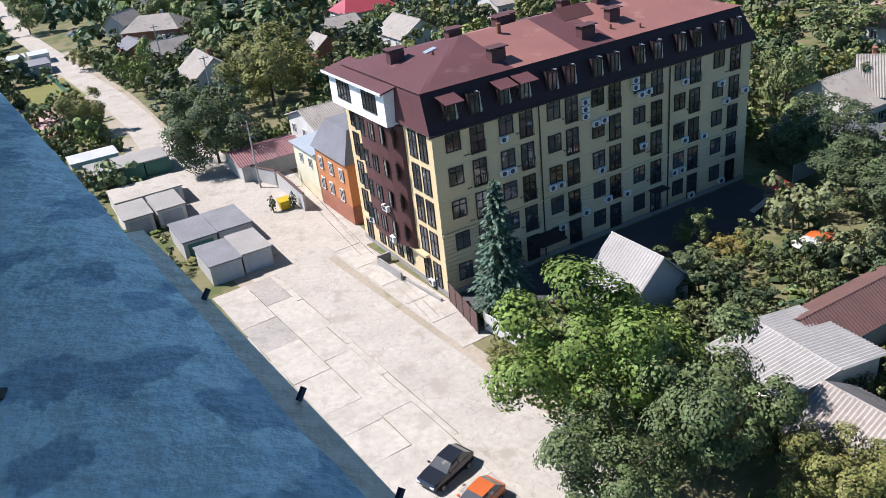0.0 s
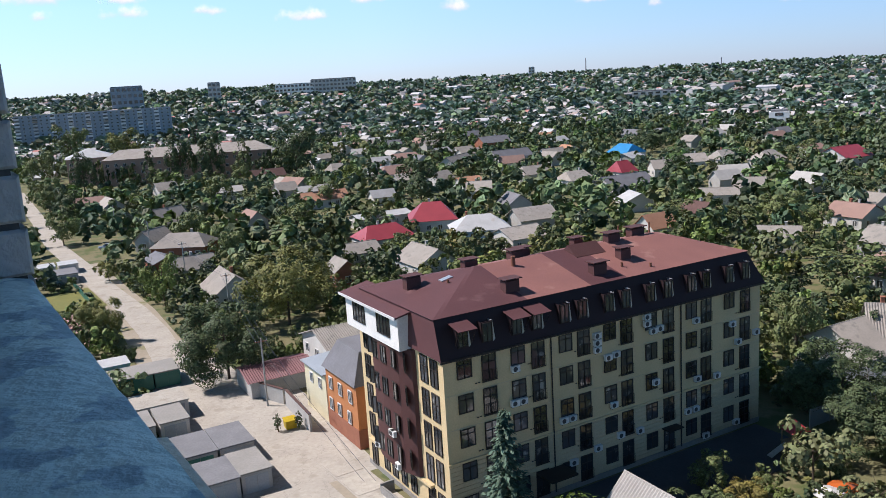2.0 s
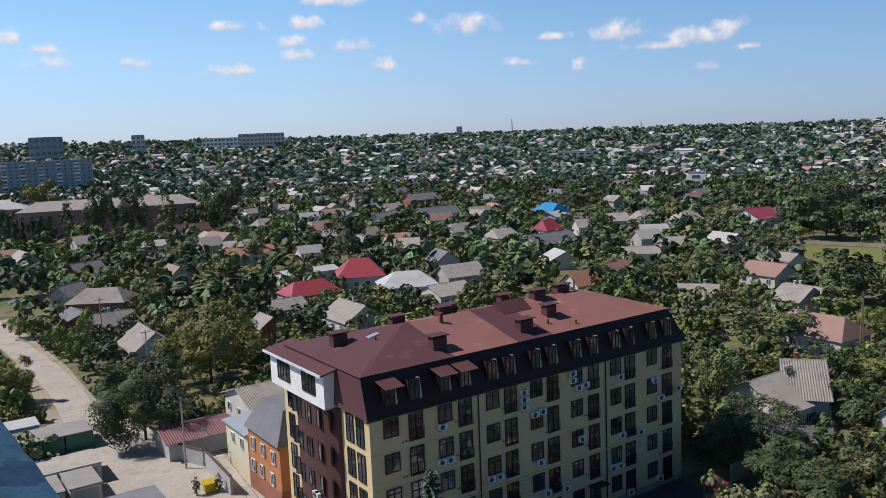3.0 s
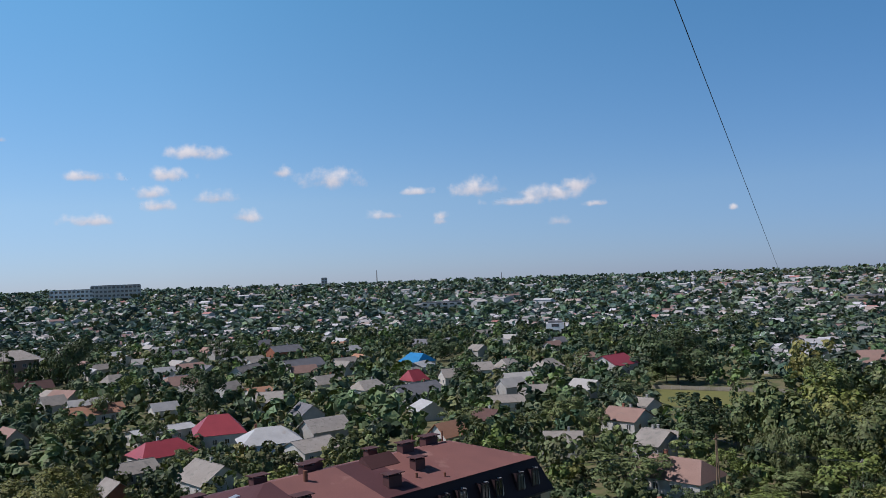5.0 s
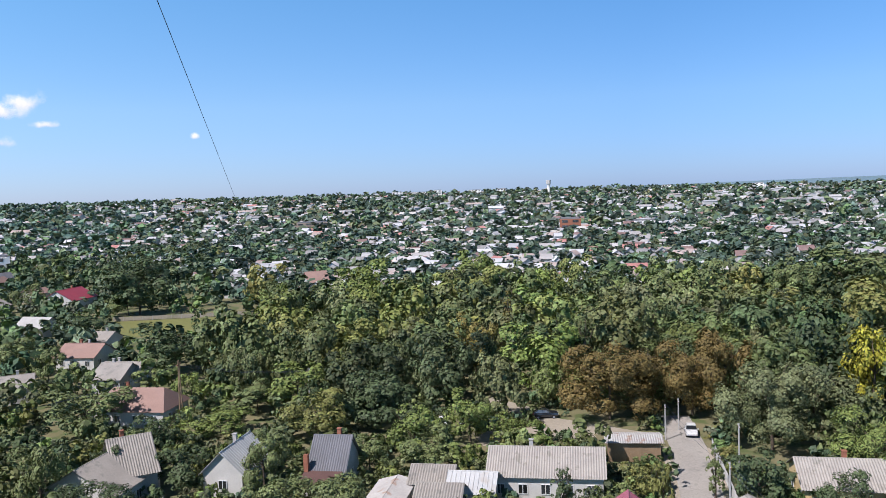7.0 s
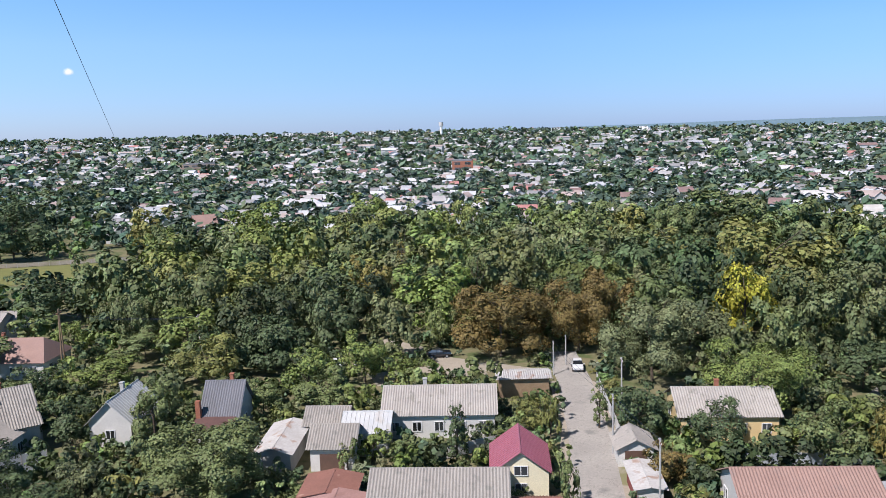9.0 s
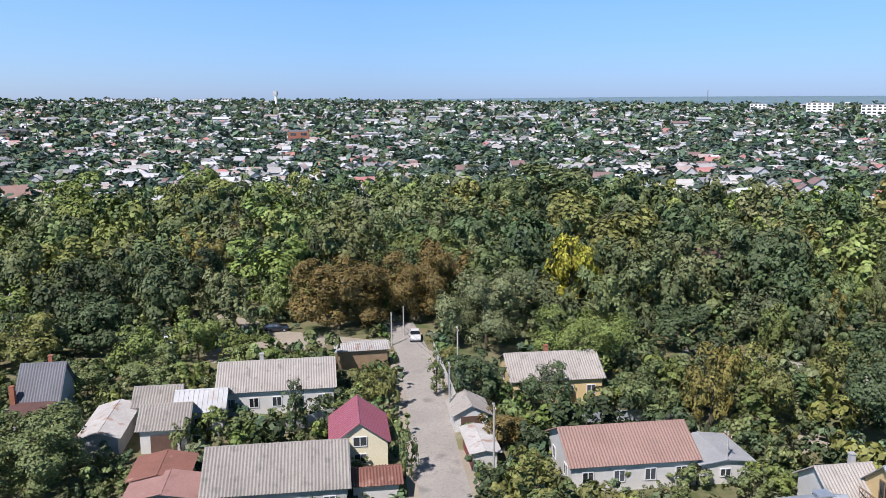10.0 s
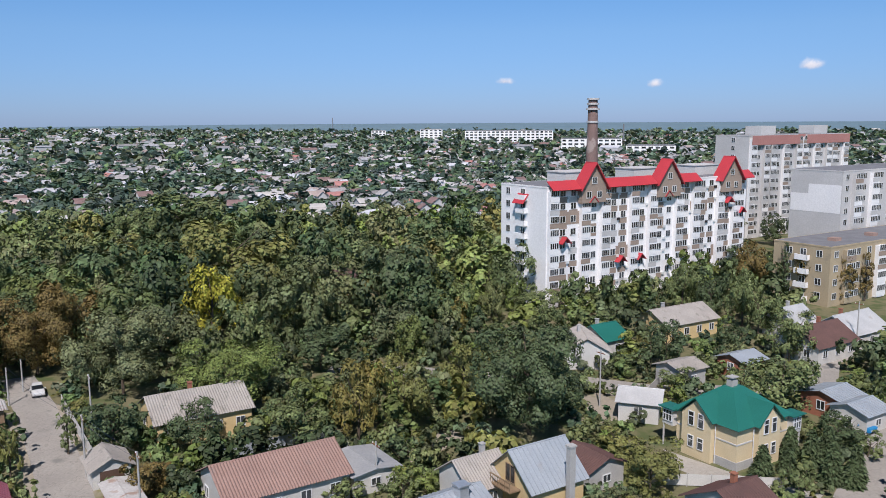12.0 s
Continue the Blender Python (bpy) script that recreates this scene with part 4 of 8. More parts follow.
# ---- garages ----
def garage(x, y, rot, w, d, hh, wall="plaster_grey", roof="felt", door="metal_white", label="low flat-roofed lock-up garage by the street", end=-1):
    o = empty("garage", pose(x, y, 0, 0, 0, rot), label, "garage", "garages along the street")
    KEEP.append((x, y, max(w, d) * 0.6))
    Geo().box(-w / 2, w / 2, -d / 2, d / 2, -0.2, hh).ob("wall", wall, o)
    Geo().add([(-w / 2 - .12, -d / 2 - .15, hh), (w / 2 + .12, -d / 2 - .15, hh), (w / 2 + .12, d / 2 + .1, hh - 0.0), (-w / 2 - .12, d / 2 + .1, hh),
               (-w / 2 - .12, -d / 2 - .15, hh + .16), (w / 2 + .12, -d / 2 - .15, hh + .16), (w / 2 + .12, d / 2 + .1, hh + .06), (-w / 2 - .12, d / 2 + .1, hh + .06)],
              [(3, 2, 1, 0), (4, 5, 6, 7), (0, 1, 5, 4), (1, 2, 6, 5), (2, 3, 7, 6), (3, 0, 4, 7)]).ob("roof", roof, o)
    dg = Geo()
    for s in (-1, 1):
        dg.box(s * 0.02 if s > 0 else -w * 0.38, w * 0.38 if s > 0 else -0.02, -d / 2 - 0.05, -d / 2, 0.05, hh * 0.86)
    dg.ob("door", door, o)
    return o


GR = -60 + 90
for x, y, w, d, wall, roof, door in ((-26.2, 76.6, 3.3, 5.8, "plaster_grey", "felt", "metal_grey"), (-23.4, 78.6, 3.1, 5.8, "plaster_grey", "concrete_dark", "metal_grey"),
                                     (-30.6, 83.3, 3.7, 6.4, "plaster_grey", "felt", "metal_green"), (-27.2, 85.4, 3.7, 6.4, "plaster_grey", "felt", "metal_grey"),
                                     (-39.6, 90.6, 3.3, 5.8, "plaster_white", "concrete_dark", "metal_grey"), (-36.3, 92.6, 3.3, 5.8, "plaster_white", "concrete_dark", "metal_grey"),
                                     (-42.2, 96.3, 4.0, 5.5, "plaster_white", "concrete", "metal_grey"), (-38.6, 98.4, 4.0, 5.5, "plaster_white", "concrete", "metal_grey"),
                                     (-49.6, 106.9, 3.4, 5.6, "metal_green", "concrete_dark", "metal_green"), (-46.5, 108.8, 3.4, 5.6, "metal_green", "concrete_dark", "metal_green"),
                                     (-43.4, 110.6, 3.4, 5.6, "metal_green", "concrete_dark", "metal_green"), (-52.8, 112.8, 6.5, 4.5, "plaster_white", "metal_white", "metal_grey"),
                                     (-94.0, 179.0, 4.2, 8.0, "plaster_white", "felt", "metal_grey"), (-90.2, 181.2, 4.2, 8.0, "plaster_white", "felt", "metal_grey"),
                                     (-99.0, 189.0, 4.2, 6.0, "plaster_white", "metal_white", "metal_grey"), (-94.8, 191.6, 4.2, 6.0, "plaster_white", "metal_white", "metal_grey"),
                                     (-73.0, 203.0, 9.0, 6.0, "plaster_grey", "felt", "wood")):
    garage(x, y, GR, w, d, 2.15, wall, roof, door)

# ---- orange house and its neighbours beyond the apartment building ----
mat("brick_orange", (0.50, 0.205, 0.085), (0.43, 0.175, 0.07), 0.5, 0.85, 10, 0.15)
o = empty("town_house", pose(-12.6, 84.6, 0, 0, 0, BROT), "orange two-storey house with a dark mansard roof", "house")
KEEP.append((-13, 91, 8))
Geo().box(0, 9, 0, 8.8, -0.3, 7.4).ob("wall", "brick_orange", o)
Geo().box(-0.08, 9, -0.08, 8.8, -0.3, 2.2).ob("base", "brick_red", o)
Geo().slab([(-0.35, 9.1, 7.3), (-0.35, -0.35, 7.3), (1.3, 1.4, 10.6), (1.3, 7.4, 10.6)], 0.1).ob("roof", "slate_dark", o)
Geo().slab([(-0.35, -0.35, 7.3), (9.3, -0.35, 7.3), (7.6, 1.4, 10.6), (1.3, 1.4, 10.6)], 0.1).ob("roof", "slate_dark", o)
Geo().slab([(9.3, 9.1, 7.3), (-0.35, 9.1, 7.3), (1.3, 7.4, 10.6), (7.6, 7.4, 10.6)], 0.1).ob("roof", "slate_dark", o)
Geo().slab([(1.3, 1.4, 10.6), (7.6, 1.4, 10.6), (7.6, 7.4, 10.6), (1.3, 7.4, 10.6)], 0.1).ob("roof", "slate_dark", o)
for y in (2.2, 5.0):
    window(o, pose(0.72, y + 0.5, 8.0, -25, 0, -90), 0.9, 1.5, 0, 0, "frame_white", False, "roof_window")
for fl, ys in ((0, (2.2, 5.0, 7.4)), (1, (1.6, 4.4, 7.2))):
    for y in ys:
        window(o, pose(-0.1, y, 2.6 + fl * 2.6 - 0.3, 0, 0, -90), 0.9, 1.5, 1, 0)
for x in (2.4, 5.0):
    window(o, pose(x, -0.1, 4.8, 0, 0, 0), 0.9, 1.5, 1, 0)
o = empty("house", pose(-17.3, 92.6, 0, 0, 0, BROT), "pale yellow two-storey house with a grey ribbed roof", "house")
KEEP.append((-18, 100, 8))
Geo().box(0, 9, 0, 7.0, -0.3, 6.0).ob("wall", "plaster_cream", o)
Geo().slab([(-0.4, 7.4, 6.0), (-0.4, -0.1, 6.0), (9.4, -0.1, 6.6), (9.4, 7.4, 6.6)], 0.12).ob("roof", "metal_grey", o)
for y in (1.8, 4.6):
    window(o, pose(-0.05, y, 3.8, 0, 0, -90), 0.9, 1.3, 1)
house(-14.8, 108.6, 30, 13.0, 11.0, 6.0, 1.8, "slate", "plaster_white", 0, "white two-storey house with a grey ribbed roof", chimney=False)
h = house(-26.5, 106.6, 30, 9.0, 7.0, 2.4, 0.8, "sheet_dull", "plaster_grey", 0, "low outbuilding with a dull crimson metal roof", windows=False, chimney=False)
for a, b, hh in (((-19.0, 90.0), (-23.6, 98.6), 2.2), ((-24.0, 99.2), (-29.5, 103.4), 2.0)):
    f = empty("yard_wall", pose(0, 0, 0), "plastered yard wall along the street", "wall")
    d = (Vector(b) - Vector(a)).normalized() * 0.12
    Geo().prism([(a[0] - d.y, a[1] + d.x), (a[0] + d.y, a[1] - d.x), (b[0] + d.y, b[1] - d.x), (b[0] - d.y, b[1] + d.x)], 0, hh).ob("panel", "plaster_grey", f)
    Geo().prism([(a[0] - d.y * 1.5, a[1] + d.x * 1.5), (a[0] + d.y * 1.5, a[1] - d.x * 1.5), (b[0] + d.y * 1.5, b[1] - d.x * 1.5), (b[0] - d.y * 1.5, b[1] + d.x * 1.5)], hh, hh + 0.1).ob("coping", "tile_brown", f)

# ---- green-roofed house ----
mat("brick_yellow", (0.68, 0.56, 0.36), (0.60, 0.49, 0.31), 0.5, 0.85, 14, 0.15)
GH = empty("house", pose(85.8, -36.7, 0, 0, 0, -60.0), "two-storey pale yellow brick house with a green metal roof", "house")
KEEP.append((92, -36, 9))
KEEP.append((84, -33, 6))
Geo().box(0, 9.0, 0, 8.6, -0.3, 5.0).ob("wall", "brick_yellow", GH)
Geo().box(-0.12, 9.1, -0.12, 8.7, -0.3, 1.0).ob("base", "plaster_grey", GH)
Geo().box(-0.06, 9.05, -0.06, 8.65, 2.95, 3.12).ob("string_course", "plaster_white", GH)
ge, gt, gm = 4.9, 8.0, 0.5
for q in ([(-gm, 9.1, ge), (-gm, -gm, ge), (3.6, 3.6, gt), (3.6, 5.0, gt)], [(-gm, -gm, ge), (9.5, -gm, ge), (5.4, 3.6, gt), (3.6, 3.6, gt)],
          [(9.5, -gm, ge), (9.5, 9.1, ge), (5.4, 5.0, gt), (5.4, 3.6, gt)], [(9.5, 9.1, ge), (-gm, 9.1, ge), (3.6, 5.0, gt), (5.4, 5.0, gt)], [(3.6, 3.6, gt), (5.4, 3.6, gt), (5.4, 5.0, gt), (3.6, 5.0, gt)]):
    Geo().slab(q, 0.1).ob("roof", "metal_green", GH)
# projecting gabled bays on both garden sides
PJ = 0.75
Geo().add([(-PJ, 3.0, -0.3), (-PJ, 7.2, -0.3), (-PJ, 7.2, ge + 0.3), (-PJ, 5.1, 7.0), (-PJ, 3.0, ge + 0.3), (3.0, 3.0, -0.3), (3.0, 7.2, -0.3), (3.0, 7.2, ge + 0.3), (3.0, 5.1, 7.0), (3.0, 3.0, ge + 0.3)],
          [(0, 4, 3, 2, 1), (0, 5, 9, 4), (1, 2, 7, 6), (5, 6, 7, 8, 9)]).ob("gable", "brick_yellow", GH)
Geo().slab([(-PJ - 0.4, 2.5, ge), (3.2, 2.5, ge), (3.2, 5.1, 7.25), (-PJ - 0.4, 5.1, 7.25)][::-1], 0.1).ob("gable_roof", "metal_green", GH)
Geo().slab([(-PJ - 0.4, 7.7, ge), (3.2, 7.7, ge), (3.2, 5.1, 7.25), (-PJ - 0.4, 5.1, 7.25)], 0.1).ob("gable_roof", "metal_green", GH)
Geo().add([(2.8, -PJ, -0.3), (6.6, -PJ, -0.3), (6.6, -PJ, ge + 0.3), (4.7, -PJ, 7.0), (2.8, -PJ, ge + 0.3), (2.8, 3.0, -0.3), (6.6, 3.0, -0.3), (6.6, 3.0, ge + 0.3), (4.7, 3.0, 7.0), (2.8, 3.0, ge + 0.3)],
          [(0, 1, 2, 3, 4), (0, 4, 9, 5), (1, 6, 7, 2), (5, 9, 8, 7, 6)]).ob("gable", "brick_yellow", GH)
Geo().slab([(2.3, -PJ - 0.4, ge), (2.3, 3.2, ge), (4.7, 3.2, 7.25), (4.7, -PJ - 0.4, 7.25)][::-1], 0.1).ob("gable_roof", "metal_green", GH)
Geo().slab([(7.1, -PJ - 0.4, ge), (7.1, 3.2, ge), (4.7, 3.2, 7.25), (4.7, -PJ - 0.4, 7.25)], 0.1).ob("gable_roof", "metal_green", GH)
for y in (4.4, 5.8):
    window(GH, pose(-PJ - 0.04, y, 3.75, 0, 0, -90), 0.85, 1.75, 0, 0.65)
    window(GH, pose(-PJ - 0.04, y, 1.15, 0, 0, -90), 0.85, 1.45, 0, 0.65)
for x in (4.0, 5.4):
    window(GH, pose(x, -PJ - 0.04, 3.75, 0, 0, 0), 0.85, 1.75, 0, 0.65)
    window(GH, pose(x, -PJ - 0.04, 1.15, 0, 0, 0), 0.85, 1.45, 0, 0.65)
# glazed upper verandas at the outer corners
Geo().box(-0.7, 0.9, 8.6, 10.2, 2.7, 4.8).ob("veranda", "plaster_white", GH)
Geo().box(-1.1, 1.0, 8.2, 10.6, 4.8, 4.92).ob("veranda_roof", "metal_green", GH)
window(GH, pose(-0.74, 9.4, 3.2, 0, 0, -90), 1.4, 1.4, 2, 0.6)
Geo().box(-0.65, -0.5, 10.0, 10.15, 0, 2.7).ob("veranda_post", "plaster_white", GH)
Geo().box(9.0, 10.6, -0.7, 0.9, 2.7, 4.8).ob("veranda", "plaster_white", GH)
Geo().box(8.6, 11.0, -1.1, 1.0, 4.8, 4.92).ob("veranda_roof", "metal_green", GH)
window(GH, pose(9.8, -0.74, 3.2, 0, 0, 0), 1.4, 1.4, 2, 0.6)
Geo().box(10.4, 10.55, -0.65, -0.5, 0, 2.7).ob("veranda_post", "plaster_white", GH)
Geo().box(3.9, 4.9, 4.0, 4.8, 7.6, 8.7).box(3.8, 5.0, 3.9, 4.9, 9.0, 9.12).ob("chimney", "plaster_grey", GH)
for x, y in ((-0.2, 2.8), (2.6, -0.2), (-0.2, 7.6)):
    Geo().tube((x, y, 0), (x, y, ge), 0.06, n=6).ob("downpipe", "frame_white", GH)


# ---- tall blocks ----
mat("panel_white", (0.87, 0.85, 0.83), (0.79, 0.775, 0.76), 0.12, 0.85, 3, 0.1)
mat("panel_tan", (0.36, 0.28, 0.22), (0.31, 0.24, 0.19), 0.2, 0.85, 3, 0.1)
mat("brick_buff", (0.46, 0.37, 0.24), (0.37, 0.30, 0.20), 0.25, 0.9, 4, 0.2, spots=(0.30, 0.25, 0.18), spot=0.6)
mat("brick_old", (0.40, 0.27, 0.22), (0.33, 0.22, 0.18), 0.2, 0.9, 4, 0.2)
mat("panel_grey", (0.60, 0.58, 0.56), (0.49, 0.475, 0.46), 0.12, 0.85, 3, 0.1)
mat("panel_blue_grey", (0.34, 0.38, 0.43), (0.28, 0.32, 0.37), 0.12, 0.85, 3, 0.1)
mat("panel_rose", (0.46, 0.22, 0.19), (0.40, 0.19, 0.165), 0.2, 0.85, 3, 0.1)
mat("roof_scarlet", (0.55, 0.05, 0.06), (0.47, 0.045, 0.055), 0.3, 0.5, 4, 0.05, spec=0.5)


def flats(x, y, rot, length, depth, floors, fh, wall, label, front, gable=(), roof="felt", group=""):
    """A slab block: near corner at (x, y), the front along its own x axis facing -y, the gable facing -x. front: per bay one of w (window), l (glazed loggia), n (none)."""
    o = empty("apartment_block", pose(x, y, ground_z(x, y), 0, 0, rot), label, "building", group)
    top = floors * fh + 0.6
    Geo().box(0, length, 0, depth, -1, top).ob("wall", wall, o)
    Geo().box(-0.06, length + 0.06, -0.06, depth + 0.06, top, top + 0.3).ob("parapet", wall, o)
    Geo().box(0.3, length - 0.3, 0.3, depth - 0.3, top + 0.2, top + 0.31).ob("roof", roof, o)
    KEEP.extend((*(Vector((x, y)) + Vector((math.cos(radians(rot)), math.sin(radians(rot)))) * k - Vector((math.sin(radians(rot)), -math.cos(radians(rot)))) * -depth / 2), depth * 0.6) for k in np.arange(0, length, 5))
    bw = length / len(front)
    rng = random.Random(int(x))
    for i, kind in enumerate(front):
        cx = (i + 0.5) * bw
        if kind == 'l':
            lg = Geo().box(cx - bw * 0.42, cx + bw * 0.42, -0.9, 0, 0.3, top - 0.7)
            lg.ob("loggia", rng.choice((wall, "panel_white")), o)
        for fl in range(floors):
            z = 0.6 + fl * fh
            if kind == 'w':
                window(o, pose(cx, -0.03, z + 0.8), 1.5, 1.45, 1, 0.0, "frame_white", False)
            elif kind == 'l':
                window(o, pose(cx, -0.93, z + 1.05), round(bw * 0.78, 1), 1.35, 3, 0.0, "frame_white", False)
                Geo().box(cx - bw * 0.43, cx + bw * 0.43, -0.98, -0.9, z - 0.05, z + 0.95).ob("balcony_front", rng.choice(("panel_white", "panel_white", wall, "panel_tan", "panel_grey")), o)
    for gy, kind in gable:
        for fl in range(floors):
            z = 0.6 + fl * fh
            window(o, pose(-0.03, gy, z + 0.8, 0, 0, -90), 1.4, 1.45, 1, 0.0, "frame_white", False)
            if kind == 'b':
                Geo().box(-1.0, 0, gy - 1.5, gy + 1.5, z - 0.15, z + 0.0).box(-1.0, -0.92, gy - 1.5, gy + 1.5, z, z + 1.0).box(-1.0, 0, gy - 1.5, gy - 1.42, z, z + 1.0).box(-1.0, 0, gy + 1.42, gy + 1.5, z, z + 1.0).ob("balcony", "panel_white", o)
    return o


WHITE = flats(166.7, -29.2, -59.0, 64.5, 15.0, 9, 2.72, "panel_white", "white nine-storey apartment block with red roof gables and glazed balconies",
              "lwwlwlwwlwlwwlwlwwlwlw", ((12.5, 'w'), (7.5, 'b')))
for a, b in ((8.5, 15.5), (31.5, 39.0), (53.5, 61.0)):
    m = (a + b) / 2
    Geo().add([(a, -1.3, 21.6), (b, -1.3, 21.6), (b, -1.3, 25.0), (m, -1.3, 29.8), (a, -1.3, 25.0), (a, 1.2, 21.6), (b, 1.2, 21.6), (b, 1.2, 25.0), (m, 1.2, 29.8), (a, 1.2, 25.0)],
              [(0, 1, 2, 3, 4), (9, 8, 7, 6, 5), (0, 4, 9, 5), (1, 6, 7, 2), (0, 5, 6, 1)]).ob("gable", "panel_tan", WHITE)
    Geo().slab([(a - 0.7, -2.0, 24.3), (a - 0.7, 1.4, 24.3), (m, 1.4, 30.1), (m, -2.0, 30.1)][::-1], 0.2).ob("gable_roof", "roof_scarlet", WHITE)
    Geo().slab([(b + 0.7, -2.0, 24.3), (b + 0.7, 1.4, 24.3), (m, 1.4, 30.1), (m, -2.0, 30.1)], 0.2).ob("gable_roof", "roof_scarlet", WHITE)
    for k in (-1.5, 1.5):
        window(WHITE, pose(m + k, -1.35, 22.6), 1.4, 1.4, 1, 0, "frame_white", False)
    window(WHITE, pose(m, -1.35, 25.6), 1.4, 1.4, 1, 0, "frame_white", False)
for a, b in ((0.3, 8.0), (16.0, 31.0), (39.5, 46.0), (61.5, 65.5)):
    Geo().slab([(a, -1.8, 24.7), (b, -1.8, 24.7), (b, 0.3, 26.5), (a, 0.3, 26.5)], 0.15).ob("eave_roof", "roof_scarlet", WHITE)
for x, fl in ((12.0, 8), (4.5, 5), (35.2, 8), (21.0, 3), (27.0, 3), (57.2, 7), (62.0, 6)):
    z = fl * 2.72 - 0.1
    Geo().slab([(x - 1.35, -1.5, z), (x - 1.35, 0, z), (x, 0, z + 1.4), (x, -1.5, z + 1.4)][::-1], 0.1).slab([(x + 1.35, -1.5, z), (x + 1.35, 0, z), (x, 0, z + 1.4), (x, -1.5, z + 1.4)], 0.1).ob("balcony_roof", "roof_scarlet", WHITE)
for y in (7.5,):
    Geo().slab([(-1.6, y + 1.8, 21.6), (-1.6, y - 1.8, 21.6), (0, y - 1.8, 23.6), (0, y + 1.8, 23.6)], 0.12).ob("balcony_roof", "roof_scarlet", WHITE)
for x in (10, 31, 52):
    Geo().box(x, x + 9, 5.5, 11.5, 25.2, 27.6).box(x - 0.2, x + 9.2, 5.3, 11.7, 27.6, 27.8).ob("lift_house", "panel_grey", WHITE)
ROSE = flats(262.0, -111.0, -59.0, 56.0, 13.0, 12, 2.72, "panel_grey", "grey and rose twelve-storey panel apartment block", "lwllwlwllwlwllwl", ((6, 'w'),), "felt")
for a, b in ((0.3, 26.0), (30.0, 55.7)):
    Geo().box(a, b, -1.02, -0.95, 30.4, 33.4).ob("painted_band", "panel_rose", ROSE)
Geo().box(26.2, 29.8, -0.4, 0.0, 0, 33.6).ob("painted_band", "panel_rose", ROSE)
for x in (10, 40):
    Geo().box(x, x + 8, 3, 9, 33.2, 36.4).ob("lift_house", "panel_grey", ROSE)
GREY = flats(197.6, -107.6, -59.0, 70.0, 14.0, 9, 2.8, "panel_grey", "pale grey nine-storey panel block with white patched gable", "wlwlwwlwlwwlwlwwlw", (), "felt")
LOWB = flats(164.0, -87.8, -60.0, 60.0, 13.4, 4, 2.95, "brick_buff", "four-storey pale brick block with a dark flat roof behind trees", "wlwwlwwlwwlwwlw", ((2.5, 'w'), (6.2, 'b'), (9.5, 'w')), "felt")


def hip_roof(o, length, depth, z, rise, material):
    """A hipped roof over a slab block."""
    e, r = 0.7, depth / 2
    P = [(-e, -e, z), (length + e, -e, z), (length + e, depth + e, z), (-e, depth + e, z), (r, r, z + rise), (length - r, r, z + rise)]
    Geo().add(P, [(0, 1, 5, 4), (1, 2, 5), (2, 3, 4, 5), (3, 0, 4), (3, 2, 1, 0)]).ob("hipped_roof", material, o)


OLD_A = flats(-189.0, 396.0, 23.0, 21.0, 27.0, 3, 4.1, "brick_old", "old three-storey brick block with a pale hipped roof", "wwwww", ((4, 'w'), (9, 'w'), (14, 'w'), (19, 'w')), "metal_white")
hip_roof(OLD_A, 21.0, 20.9, 13.1, 4.4, "metal_white")
OLD_B = flats(-167.6, 387.2, 12.5, 78.0, 14.0, 3, 3.8, "brick_old", "long three-storey brick block with a grey hipped roof", "wwwwwwwwwwwwwwwwwwww", ((4, 'w'), (9, 'w')), "slate")
hip_roof(OLD_B, 78.0, 14.0, 12.2, 4.2, "slate_beige")
flats(-360.0, 675.0, 17.0, 122.0, 14.0, 9, 2.85, "panel_blue_grey", "long blue-grey nine-storey panel block", "lwwlwwlwwlwwlwwlwwlwwlwwlww", (), "felt")


def far_block(az, d, width, depth, height, wall, label, rot=None, floors=5):
    """A distant block: rows of glazing between wall bands."""
    x, y = d * math.sin(radians(az)), d * math.cos(radians(az))
    o = empty("far_building", pose(x, y, ground_z(x, y) - 1, 0, 0, -az if rot is None else rot), label, "building")
    Geo().box(-width / 2, width / 2, -depth / 2, depth / 2, -4, height).ob("wall", wall, o)
    Geo().box(-width / 2 + 1, width / 2 - 1, -depth / 2 + 1, depth / 2 - 1, height, height + 1.2).ob("roof", "felt", o)
    fh = height / floors
    n = int(width / 7)
    for fl in range(floors):
        for k in range(n):
            cx = -width / 2 + width * (k + 0.5) / n
            Geo().box(cx - 2.2, cx + 2.2, -depth / 2 - 0.1, -depth / 2, (fl + 0.35) * fh, (fl + 0.85) * fh).ob("window", "glass_dark", o)


far_block(-21.4, 1300, 44, 20, 36, "panel_blue_grey", "distant grey block on the skyline", floors=4)
far_block(-16.0, 1500, 21, 18, 32, "panel_grey", "distant narrow block on the skyline", floors=4)
far_block(-10.8, 1600, 70, 25, 22, "panel_white", "distant pale hospital wing on the skyline", floors=3)
far_block(-8.2, 1600, 84, 25, 29, "panel_grey", "distant hospital block on the skyline", floors=4)
far_block(5.2, 2000, 14, 12, 26, "panel_grey", "distant tower block on the skyline", floors=4)
far_block(97.3, 1350, 140, 20, 22, "panel_white", "distant long white apartment block", floors=5)
far_block(102.9, 1000, 70, 18, 17, "panel_white", "distant white factory office block", floors=4)
far_block(106.8, 900, 50, 18, 12, "panel_white", "distant white works building", floors=3)
far_block(92.0, 1500, 40, 18, 22, "panel_white", "distant white apartment block", floors=5)
far_block(58.0, 640, 16, 12, 12, "brick_red", "red brick house on the hillside", floors=3)
far_block(62.6, 700, 26, 12, 6, "panel_white", "long low white building with a red roof on the hillside", floors=2)
far_block(13.2, 900, 44, 14, 11, "panel_grey", "long grey school building on the hillside", floors=3)
